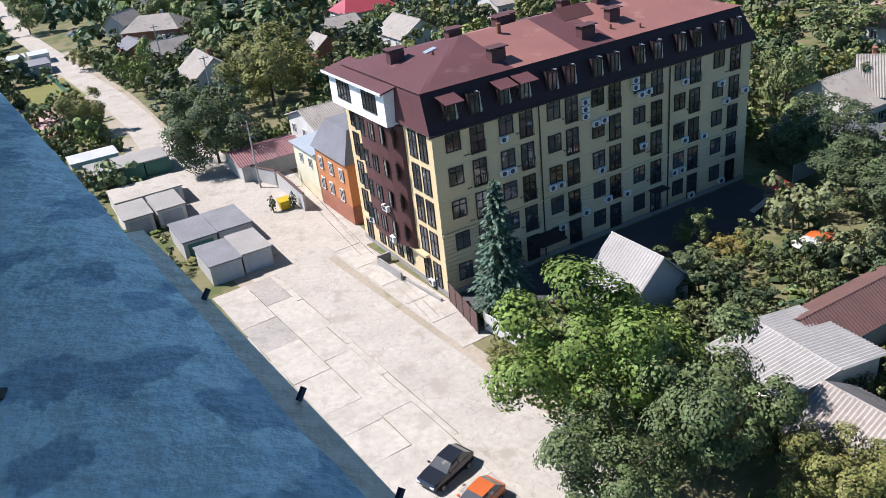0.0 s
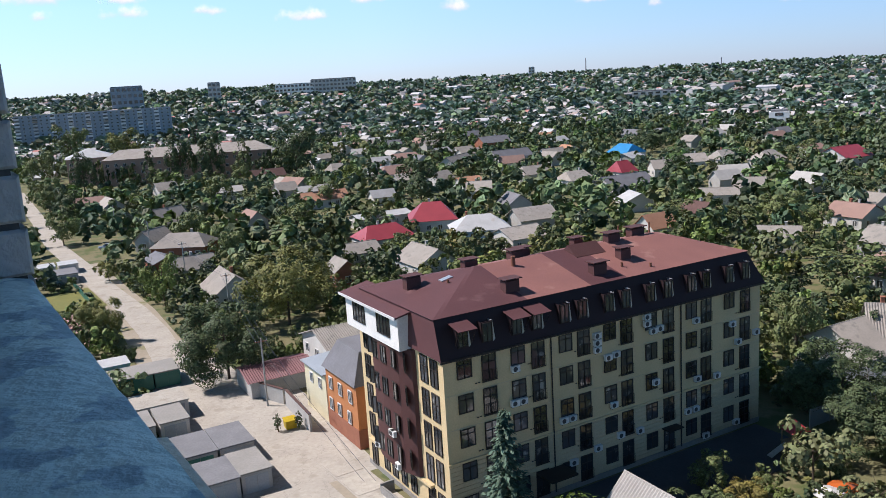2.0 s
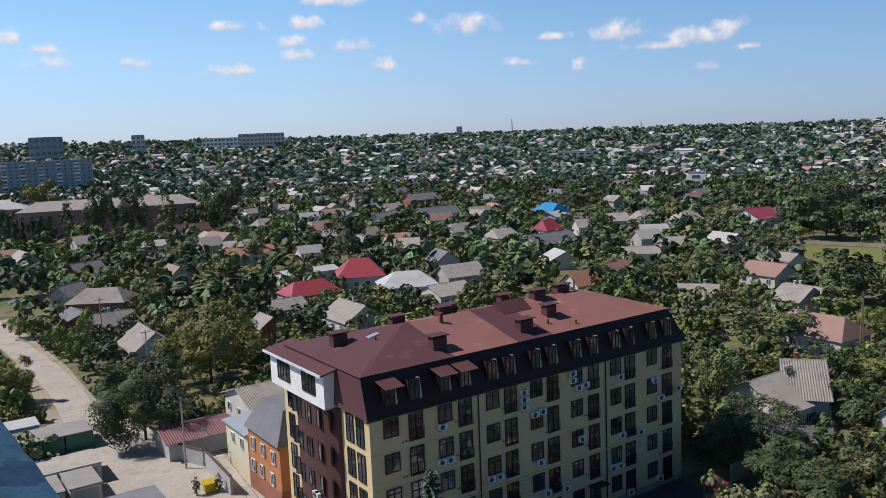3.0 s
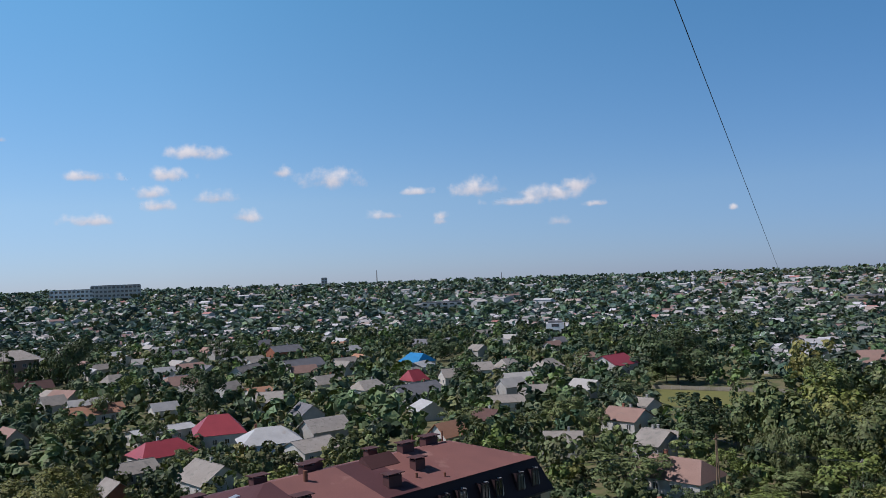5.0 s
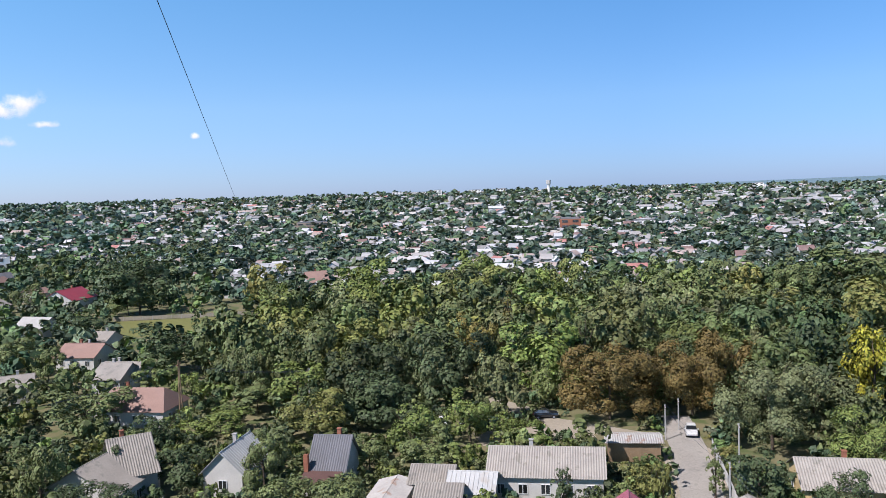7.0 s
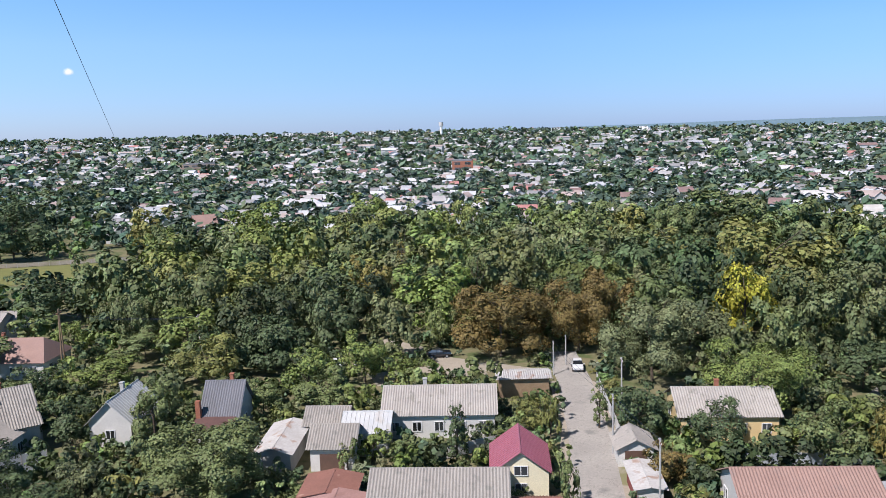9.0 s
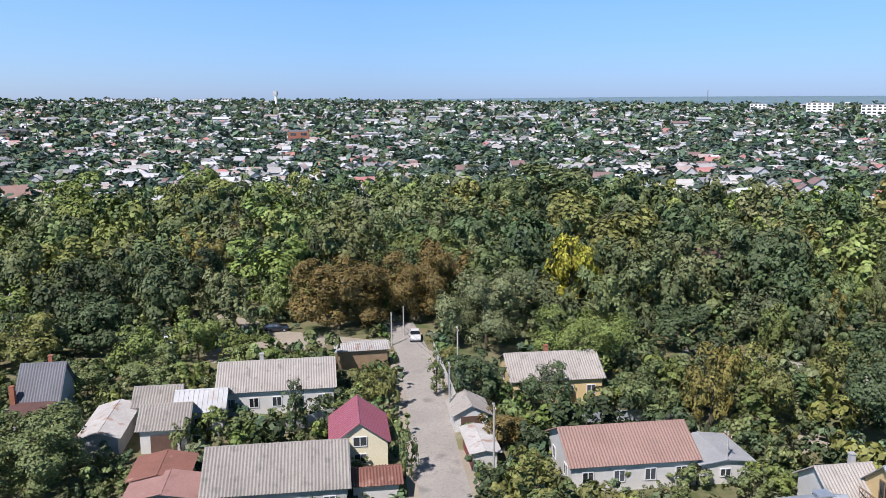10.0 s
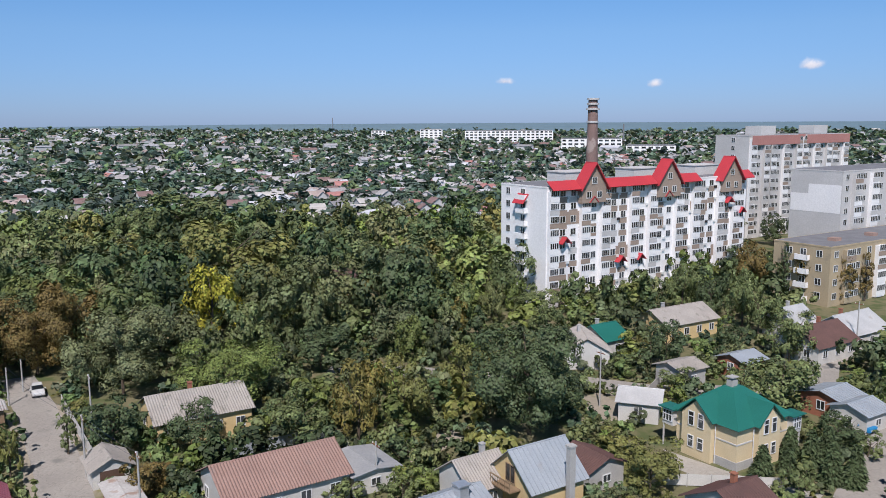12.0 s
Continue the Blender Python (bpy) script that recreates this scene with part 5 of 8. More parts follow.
far_block(20.9, 520, 11, 11, 11, "panel_white", "white three-storey house with a pink roof", floors=3)
far_block(40.3, 800, 30, 12, 9, "panel_tan", "long tan school building on the hillside", floors=3)
for az, d, w, h0 in ((46.2, 2050, 26, 13), (47.6, 2080, 40, 11), (49.0, 2060, 18, 15), (51.5, 2100, 34, 12), (53.4, 2040, 22, 14), (64.5, 2080, 28, 12), (70.2, 2060, 20, 13), (88.4, 1750, 30, 16), (95.2, 1500, 44, 18), (99.6, 1450, 36, 20)):
    far_block(az, d, w, 14, h0, "panel_white", "distant pale apartment block among trees on the skyline", floors=3)
for az, d, h0, lab in ((8.8, 2100, 40, "thin distant mast on the skyline"), (17.4, 2200, 24, "thin distant mast on the skyline"), (85.3, 2600, 40, "distant works chimney on the skyline"), (105.0, 1300, 32, "thin distant lattice mast on the skyline")):
    x, y = d * math.sin(radians(az)), d * math.cos(radians(az))
    m = empty("mast", pose(x, y, ground_z(x, y)), lab, "mast")
    Geo().tube((0, 0, -2), (0, 0, h0), 1.6, 0.9, 8).ob("shaft", "felt", m)
x, y = 1900 * math.sin(radians(56.6)), 1900 * math.cos(radians(56.6))
m = empty("water_tower", pose(x, y, ground_z(x, y)), "distant pale water tower on the skyline", "tower")
Geo().tube((0, 0, -2), (0, 0, 26), 3.5, 3.2, 10).ob("shaft", "panel_white", m)
Geo().tube((0, 0, 22), (0, 0, 31), 5.0, 5.4, 10).ob("tank", "panel_grey", m)
for y0, y1, z0, z1 in ((0.2, 13.8, 15.5, 20.0), (0.2, 9.0, 20.0, 22.5)):
    Geo().box(-0.04, 0.0, y0, y1, z0, z1).ob("painted_patch", "panel_white", GREY)
rq = random.Random(8)
for i in (1, 2, 5, 6, 7, 9, 11, 14, 16, 17, 19):
    cx = (i + 0.5) * 64.5 / 22
    for fl in range(9):
        if rq.random() < 0.55:
            Geo().box(cx - 1.2, cx + 1.2, -0.025, 0.0, 0.6 + fl * 2.72 - 0.5, 0.6 + fl * 2.72 + 0.72).ob("spandrel", rq.choice(("panel_tan", "panel_tan", "panel_grey")), WHITE)
        if rq.random() < 0.4:
            Geo().box(cx + 1.05, cx + 1.75, -0.35, 0.0, 0.9 + fl * 2.72, 1.45 + fl * 2.72).ob("air_conditioner", "frame_dark" if rq.random() < 0.3 else "ac_white", WHITE)
for x, z, w in ((3, 20, 6), (9, 17, 5), (20, 11.5, 4), (30, 17, 5), (44, 20, 6), (52, 9, 4)):
    Geo().box(x, x + w, -0.035, 0.0, z - 2.7, z).ob("painted_patch", "panel_tan", WHITE)
for x in (8, 22, 40):
    Geo().box(x, x + 2, 4, 6, 12.4, 13.4).ob("roof_shed", "brick_old", LOWB)
# boiler-house chimney
ch = empty("factory_chimney", pose(295.0, -67.8, 0), "tall red-brick factory chimney with a banded lattice top", "chimney")
mat("brick_sooty", (0.27, 0.175, 0.15), (0.20, 0.135, 0.12), 0.3, 0.9, 3, 0.2, spots=(0.34, 0.27, 0.24), spot=0.56, spot_scale=0.25)
Geo().tube((0, 0, 0), (0, 0, 42.5), 2.7, 1.7, 20).ob("shaft", "brick_sooty", ch)
for z, r in ((38.0, 2.1), (42.5, 2.4), (44.3, 2.2), (46.0, 2.2)):
    Geo().tube((0, 0, z - 0.3), (0, 0, z + 0.3), r, r, 20).ob("band", "panel_grey", ch)
Geo().tube((0, 0, 42.5), (0, 0, 46.2), 1.7, 1.6, 20).ob("head", "brick_sooty", ch)


# ---- plants ----
def crown(rng, n, lobes, leaf, squash=0.85, clumps=7):
    """Leaves on the clumps of a cluster of lobes: a crown of radius about 1 round the origin. Quads."""
    i = np.arange(lobes)
    z = -0.80 + 1.58 * (rng.permutation(lobes) + 0.5) / lobes
    a = i * 2.4 + rng.uniform(-0.4, 0.4, lobes)
    h = np.sqrt(np.clip(1 - (z / 1.05) ** 2, 0.1, 1)) * rng.uniform(0.48, 0.90, lobes)
    c = np.stack([h * np.cos(a), h * np.sin(a), z * squash], 1)
    c[0] = 0
    r = rng.uniform(0.18, 0.36, lobes) * (1.25 if lobes < 8 else 1.0)
    r[0] = 0.5
    # clumps sit on the outer and upper side of their lobe
    sd = rng.normal(size=(lobes, clumps, 3)) + 0.9 * c[:, None, :] + np.array((0, 0, 0.45))
    sd /= np.linalg.norm(sd, axis=2)[:, :, None]
    sc = c[:, None, :] + sd * (r[:, None] * rng.uniform(0.60, 0.95, (lobes, clumps)))[:, :, None]
    sr = r[:, None] * rng.uniform(0.30, 0.52, (lobes, clumps))
    w = (sr ** 2).ravel()
    which = rng.choice(lobes * clumps, n, p=w / w.sum())
    sdir, scen, srad = sd.reshape(-1, 3)[which], sc.reshape(-1, 3)[which], sr.ravel()[which]
    d = rng.normal(size=(n, 3)) + 0.55 * sdir + np.array((0, 0, 0.15))
    d /= np.linalg.norm(d, axis=1)[:, None]
    p = scen + d * (srad * rng.uniform(0.70, 1.15, n))[:, None]
    wide = np.percentile(np.hypot(p[:, 0], p[:, 1]), 96)
    p = p / wide
    p[:, 2] *= np.where(p[:, 2] < 0, 0.92, 1.0)
    nrm = 0.7 * d + 0.7 * sdir + rng.normal(scale=0.26, size=(n, 3)) + np.array((0, 0, 0.2))
    nrm /= np.linalg.norm(nrm, axis=1)[:, None]
    a = np.cross(nrm, rng.normal(size=(n, 3)))
    a /= np.linalg.norm(a, axis=1)[:, None]
    b = np.cross(nrm, a)
    s = leaf * rng.uniform(0.6, 1.3, (n, 1))
    v = np.stack([p - a * s, p - b * s * 0.7 + nrm * s * 0.15, p + a * s, p + b * s * 0.7 + nrm * s * 0.15], 1).reshape(-1, 3)
    f = np.arange(4 * n).reshape(n, 4)
    return v, f


_rng = np.random.default_rng(5)
COL = dict(green=(0.95, 1.0, 1.0), fresh=(1.10, 1.20, 0.85), dark=(0.52, 0.62, 0.72), olive=(1.20, 1.06, 0.85), brown=(1.12, 0.70, 0.60), yellow=(2.3, 1.85, 0.6), ochre=(1.40, 1.02, 0.75), blue=(0.50, 0.72, 1.35), grey=(1.05, 1.02, 1.25),
           pale=(1.35, 1.30, 1.05), locust=(0.82, 1.06, 0.55), shade=(0.66, 0.78, 0.78))
FULL = [crown(_rng, 17000, 26, 0.0255, clumps=14) for _ in range(3)]
MID = [crown(_rng, 3600, 18, 0.047, clumps=10) for _ in range(4)]
MIDW = [crown(_rng, 2900, 18, 0.053, clumps=9) for _ in range(5)]
LOWW = [crown(_rng, 1250, 14, 0.076, clumps=8) for _ in range(5)]
LOW = [crown(_rng, 340, 7, 0.132) for _ in range(5)]
NEAR = [crown(_rng, 1000, 11, 0.084) for _ in range(4)]
SMALL = [crown(_rng, 70, 4, 0.33, clumps=4) for _ in range(5)]
FAR = [crown(_rng, 10, 4, 0.78, clumps=2) for _ in range(5)]
CROWNS = {}


def trunk_geo(h, r, rng, spread):
    g = Geo()
    top = Vector((rng.uniform(-.3, .3), rng.uniform(-.3, .3), h * 0.55))
    g.tube((0, 0, -0.3), top, r, r * 0.6, 8)
    for i in range(6):
        a = i * 1.05 + rng.uniform(-.3, .3)
        e = Vector((math.cos(a) * spread * 0.6, math.sin(a) * spread * 0.6, h * rng.uniform(0.6, 0.85)))
        s = Vector((0, 0, -0.3)).lerp(top, rng.uniform(0.55, 1.0))
        g.tube(s, e, r * 0.42, r * 0.12, 6)
    return g


def column(detail, k, ratio):
    """A slender crown: small crowns stacked inside a unit one."""
    V, F, o = [], [], 0
    n = max(3, int(ratio * 0.62))
    for i in range(n):
        v, f = NEAR[(k + i) % 4]
        u = (i + 0.5) / n
        w = (0.80, 0.95, 0.85)[i % 3] * min(1.0, 1.6 * (1 - u) + 0.22)
        z = -0.72 + 1.5 * u
        V.append(np.stack([v[:, 0] * w, v[:, 1] * w, z + v[:, 2] * w * 2.3 / ratio], 1))
        F.append(f + o)
        o += len(v)
    return np.concatenate(V), np.concatenate(F)


def tree(x, y, h, r, colour="green", detail=1, label="", name="tree", low=0.18, squash=1.0):
    """A broad-leaved tree of height h and crown radius r; low: the bare share of the trunk."""
    rng = random.Random(int(x * 31 + y * 17))
    z = ground_z(x, y)
    o = empty(name, pose(x, y, z, 0, 0, rng.uniform(0, 360)), label or "leafy green garden tree", "tree" if name == "tree" else "shrub")
    KEEP.append((x, y, r * 0.75))
    d = math.hypot(x, y)
    if r > 4.5 and d < 150:
        KEEP.append((x - x / d * (r * 0.8 + 2), y - y / d * (r * 0.8 + 2), r * 0.55))
    trunk_geo(h, max(0.08, h * 0.018), rng, r).ob("trunk", "bark", o)
    k = rng.randrange(3 if detail == 2 else 4)
    key = (detail, k, colour, round(h / r) if h >= 4.6 * r else 0)
    if key not in CROWNS:
        v, f = (NEAR, MID, FULL)[detail][k] if h < 4.6 * r else column(detail, k, h / r)
        t = np.tile(np.array(COL[colour]), (len(v), 1))
        CROWNS[key] = array_mesh("crown", v, f, "leaf", t)
    c = new("crown", CROWNS[key])
    c.parent = o
    hz = h * (1 - low) / 1.88 * squash
    c.matrix_basis = Matrix.Translation((0, 0, h - hz)) @ Matrix.Diagonal((r, r * rng.uniform(0.88, 1.1), hz, 1))
    return o


def spruce(x, y, h, r, label="blue-grey spruce", colour="blue"):
    rng = np.random.default_rng(int(abs(x * 31 + y * 17)))
    o = empty("spruce", pose(x, y, 0), label, "tree")
    KEEP.append((x, y, r))
    Geo().tube((0, 0, -0.3), (0, 0, h * 0.97), h * 0.014, 0.03, 8).ob("trunk", "bark", o)
    P, A = [], []
    for i in range(24):
        z = h * (0.06 + 0.92 * i / 24)
        rr = r * (1 - i / 24.5) ** 0.85
        n = max(5, int(13 * rr / r) + 3)
        for k in range(n):
            a = 2 * math.pi * (k + rng.uniform(-.3, .3)) / n
            ln = rr * rng.uniform(0.75, 1.1)
            for s in np.linspace(0.25, 1, 6):
                for _ in range(3):
                    P.append((math.cos(a) * ln * s + rng.normal(0, .12), math.sin(a) * ln * s + rng.normal(0, .12), z - ln * s * 0.35 + rng.normal(0, .08)))
                    A.append(a)
    p, a = np.array(P), np.array(A)
    n = len(p)
    ax = np.stack([np.cos(a), np.sin(a), -0.35 + rng.normal(0, .2, n)], 1)
    sd = np.stack([-np.sin(a), np.cos(a), rng.normal(0, .35, n)], 1)
    s = rng.uniform(0.14, 0.30, (n, 1))
    v = np.stack([p - ax * s, p - sd * s * 0.55 + (0, 0, .06), p + ax * s, p + sd * s * 0.55 + (0, 0, .06)], 1).reshape(-1, 3)
    c = new("crown", array_mesh("crown", v, np.arange(4 * n).reshape(n, 4), "leaf", np.tile(np.array(COL[colour]), (4 * n, 1))))
    c.parent = o
    return o


def woods(name, spots, lib, label, category="trees"):
    """Many trees in one mesh. spots: x, y, z of the foot, height, radius, colour."""
    V, F, T, o = [], [], [], 0
    rng = np.random.default_rng(len(spots))
    for i, (x, y, z, h, r, col) in enumerate(spots):
        v, f = lib[i % len(lib)]
        a = rng.uniform(0, 6.28)
        ca, sa = math.cos(a), math.sin(a)
        hz = h * 0.53
        w = np.stack([x + r * (v[:, 0] * ca - v[:, 1] * sa), y + r * (v[:, 0] * sa + v[:, 1] * ca), z + h - hz + v[:, 2] * hz], 1)
        V.append(w)
        F.append(f + o)
        o += len(v)
        T.append(np.tile(np.array(col) * rng.uniform(0.66, 1.2) * rng.uniform(0.92, 1.08, 3), (len(v), 1)))
    me = array_mesh(name, np.concatenate(V), np.concatenate(F), "leaf", np.concatenate(T))
    return tagged(new(name, me), label, category, kind="stuff")


# ---- yards, slabs, fences, poles, cars ----
SA = Vector((-0.55, 0.835))            # along the street
SC = Vector((0.835, 0.55))             # across it, away from the viewer's building
S0 = Vector((-3.6, 53.0))


def street(s, c):
    return S0 + SA * s + SC * c


def quad_yard(name, s0, s1, c0, c1, z, material, label):
    for s in np.arange(s0, s1, 4.0):
        for c in np.arange(c0, c1, 3.0):
            KEEP.append((*street(float(s), float(c)), 2.7))
    return yard(name, [tuple(street(s, c)) for s, c in ((s0, c0), (s0, c1), (s1, c1), (s1, c0))], z, material, label)


mat("slab", (0.48, 0.44, 0.38), (0.39, 0.36, 0.31), 0.35, 0.93, 1.6, 0.45, objvar=0.05, spots=(0.34, 0.31, 0.265), spot=0.55, spot_scale=0.5, cracks=0.8)
apron = quad_yard("pavement", -26, 27, -15.0, -2.0, 0.035, "soil", "worn concrete slab apron beside the street")
rp = random.Random(3)
c = -15.0
while c < -2.2:
    w = rp.uniform(2.4, 3.6)
    s = -26.0 + rp.uniform(0, 2)
    while s < 27:
        ln = rp.uniform(3.0, 6.2)
        if s > 15 and c < -9:
            s += ln
            continue
        a, b = min(s + ln - 0.03, 27), min(c + w - 0.03, -2.05)
        j = [rp.uniform(-0.05, 0.05) for _ in range(8)]
        p = [street(s + j[0], c + j[1]), street(s + j[2], b + j[3]), street(a + j[4], b + j[5]), street(a + j[6], c + j[7])]
        z = 0.07 + rp.uniform(-0.015, 0.02)
        g = Geo().prism([tuple(q) for q in p], 0.0, z)
        g.ob("slab", "asphalt" if rp.random() < 0.15 else "slab", apron)
        s += ln
    c += w
fore = quad_yard("pavement", 3, 32, 4.6, 8.2, 0.05, "concrete", "concrete forecourt before the apartment building")
for s, c0, c1 in ((8, 4.8, 8.0), (12.4, 4.8, 8.0), (17, 4.8, 7.6), (22, 4.8, 7.6), (27, 4.8, 8.0)):
    p = [street(s, c0), street(s, c1), street(s + 4.1, c1), street(s + 4.1, c0)]
    Geo().prism([tuple(q) for q in p], 0.0, 0.085).ob("slab", "slab", fore)
# sunken ramp to the basement with its low walls
rw = empty("ramp_wall", pose(0, 0, 0), "low grey wall round the basement ramp", "wall")
for (s, c), (s2, c2), hh in (((16.5, 6.9), (21.0, 6.9), 0.9), ((21.0, 6.8), (21.0, 8.3), 1.1), ((10.5, 7.5), (16.5, 7.2), 0.35)):
    a, b = street(s, c), street(s2, c2)
    d = (b - a).normalized() * 0.1
    Geo().prism([(a.x + d.y, a.y - d.x), (b.x + d.y, b.y - d.x), (b.x - d.y, b.y + d.x), (a.x - d.y, a.y + d.x)], 0, hh).ob("panel", "concrete_dark", rw)
# asphalt court along the long front
court = [grid_p for grid_p in ((-1.5, -0.4), (38.5, -0.4), (38.5, -9.0), (12.0, -9.0), (-1.5, -3.0))]
cb, sb = math.cos(radians(BROT)), math.sin(radians(BROT))
to_w = lambda x, y: (BX + x * cb - y * sb, BY + x * sb + y * cb)
yard("pavement", [to_w(*p) for p in court][::-1], 0.04, "asphalt_dark", "dark asphalt court beside the apartment building")
KEEP.extend((*to_w(x, y), 2.6) for x in np.arange(6, 39, 4) for y in (-3, -6.5))
yard("pavement", [(-34.5, 107.5), (-30.0, 97.0), (-16.0, 76.5), (-10.0, 80.0), (-19.5, 99.0), (-27.0, 110.0)], 0.018, "concrete", "pale paved strip before the orange house")
KEEP.extend(((-16.0, 84.0, 4.0), (-21.0, 92.0, 4.0), (-26.0, 99.0, 4.0), (-31.0, 105.0, 3.0)))
yard("pavement", [(-30, 97), (-26.5, 101), (-45, 131), (-52, 128)], 0.02, "concrete", "pale trodden verge of the street")


mat("court_pink", (0.52, 0.33, 0.32), (0.45, 0.28, 0.27), 0.4, 0.9, 4, 0.1)
yard("pavement", [(-81.0, 150.0), (-65.0, 126.0), (-61.5, 131.0), (-75.5, 153.5)], 0.045, "court_pink", "faded pink paved court beside the street")
yard("pavement", [(80.9, -34.6), (86.9, -30.4), (92.5, -30.6), (83.9, -37.4), (79.6, -43.6), (77.0, -41.0)], 0.03, "concrete", "pale paved path along the green-roofed house")
strip("road", [(70.0, -40.5), (78.6, -46.8), (88.0, -54.5), (97.0, -61.0)], 4.6, 0.028, "asphalt", "narrow pale lane past the green-roofed house")
KEEP.extend(((82.5, -36.5, 2.2), (88.0, -31.5, 2.0), (80.0, -41.0, 2.0), (108.0, -27.5, 3.5), (103.0, -27.0, 3.0), (88.0, -25.0, 3.5), (94.5, -6.0, 3.0)))
yard("pavement", [(99.0, -20.5), (103.5, -29.5), (114.0, -33.0), (113.0, -25.5)], 0.02, "dirt", "bare trodden lane under the dark tree")
yard("pavement", [(90.5, -0.5), (100.0, -11.0), (103.0, -8.0), (97.0, 0.0)], 0.02, "dirt", "bare brown earth of a garden bed")
mat("lawn_dry", (0.20, 0.19, 0.06), (0.15, 0.16, 0.05), 0.3, 0.95, 3, 0.3)
yard("pavement", [(83.0, -20.5), (82.7, -27.9), (91.9, -28.8), (93.9, -23.2)][::-1], 0.02, "lawn_dry", "sunlit yellow-green lawn before the garden wall")
yard("pavement", [(-66.0, 142.0), (-59.5, 127.0), (-56.0, 129.0), (-63.5, 143.0)], 0.055, "lawn_dry", "strip of dry yellowing grass")
yard("pavement", [(-90.0, 164.0), (-77.5, 147.0), (-70.5, 156.0), (-82.0, 173.0)], 0.055, "lawn_dry", "strip of dry yellowing grass")
KEEP.extend(((-76, 146, 4), (-68, 134, 4), (-84, 162, 5), (-77, 157, 5)))


def fence(a, b, hh, material, label, posts=2.5, post_mat="pole"):
    """A solid panel fence with posts between two points."""
    a, b = Vector(a), Vector(b)
    ln = (b - a).length
    o = empty("fence", pose(a.x, a.y, 0, 0, 0, math.degrees(math.atan2(b.y - a.y, b.x - a.x))), label, "fence")
    n = max(1, round(ln / posts))
    first = firstp = None
    for i in range(n):
        m = pose(ln * i / n, 0, 0)
        if first is None:
            first = lattice([0.05, 0.08] + [0.08 + (ln / n - 0.13) * k / 8 for k in range(1, 9)], [0.12, hh * 0.55, hh], lambda p, q: True, -0.02, 0.02).ob("panel", material, o, m=m)
            firstp = Geo().box(-0.05, 0.05, -0.05, 0.05, -0.2, hh + 0.08).ob("post", post_mat, o, m=m)
        else:
            shared(first, "panel", m, o)
            shared(firstp, "post", m, o)
    shared(firstp, "post", pose(ln, 0, 0), o)


fence(to_w(-0.4, -0.8), to_w(-1.4, -7.0), 2.1, "tile_brown", "maroon metal gate and fence beside the apartment building", 1.6, "frame_dark")
fence((0.6, 60.4), (3.8, 56.4), 1.8, "plaster_white", "white garden wall by the street", 2.5)
fence((88.0, 33.4), (112.5, 47.6), 1.7, "plaster_white", "whitewashed fence along the lane", 3)
fence((76.2, 52.5), (84.0, 48.2), 1.6, "plaster_white", "pale concrete fence before the long white house", 2.0)
fence((90.5, 24.5), (99.0, 9.5), 1.5, "metal_grey", "grey garden fence with bright patches", 2.5)
fence((104, -30), (117, -38), 1.6, "plaster_white", "whitewashed fence along the lane", 3)
fence((40.5, 99.5), (52.0, 92.0), 2.4, "metal_grey", "grey blue sheet-metal yard fence", 3)
fence((36.0, 84.0), (47.5, 91.0), 2.2, "metal_grey", "grey sheet-metal fence behind the court", 3)
fence((-70.0, 150.0), (-86.0, 175.0), 1.4, "metal_green", "green garden fence by the street", 3)
fence((128, -62), (141, -84), 1.4, "plaster_white", "pale fence along the far lane", 3)
fence((83.2, -25.0), (80.8, -40.0), 1.4, "plaster_white", "pale stone garden wall before the green-roofed house", 2.5)


def pole(x, y, hh, arms=True, r=0.13, label="grey concrete utility pole", yaw=30):
    o = empty("utility_pole", pose(x, y, 0, 0, 0, yaw), label, "pole", "utility poles")
    Geo().tube((0, 0, -0.5), (0, 0, hh), r, r * 0.7, 10).ob("shaft", "pole", o)
    if arms:
        Geo().box(-0.8, 0.8, -0.05, 0.05, hh - 0.5, hh - 0.4).ob("crossarm", "rust", o)
        for k in (-0.7, 0.0, 0.7):
            Geo().tube((k, 0, hh - 0.4), (k, 0, hh - 0.22), 0.05, 0.03, 8).ob("insulator", "frame_white", o)


STREET_POLES = ((-26.1, 98.9), (-41.4, 138.6), (-60.0, 172.0), (-80.0, 206.0), (-104.0, 243.0))
for p in STREET_POLES:
    pole(*p, 9.0)
for p in ((88.4, 35.4, 7.4), (76.2, 25.6, 8.0), (113.4, 55.2, 5.5), (107.8, -26.6, 8.0), (119.2, 55.8, 5.0), (94.0, 114.0, 8.0), (130.0, -75.0, 9.0), (83.5, 3.2, 5.5), (103.0, 40.0, 7.5)):
    pole(*p)
o = empty("utility_pole", pose(77.0, 128.2, 0, 0, 0, 40), "A-shaped wooden utility pole among trees", "pole", "utility poles")
for s in (-0.9, 0.9):
    Geo().tube((s, 0, -0.5), (s * 0.15, 0, 11), 0.14, 0.1, 8).ob("leg", "wood", o)
Geo().box(-1.1, 1.1, -0.06, 0.06, 10.2, 10.35).ob("crossarm", "rust", o)


def sagging(a, b, sag, r=0.02, n=10, label="black overhead wire between utility poles"):
    a, b = Vector(a), Vector(b)
    g = Geo()
    pts = [a.lerp(b, i / n) - Vector((0, 0, 4 * sag * (i / n) * (1 - i / n))) for i in range(n + 1)]
    g.path(pts, r, 4)
    return tagged(g.ob("overhead_wire", "cable"), label, "wire", "overhead wires")


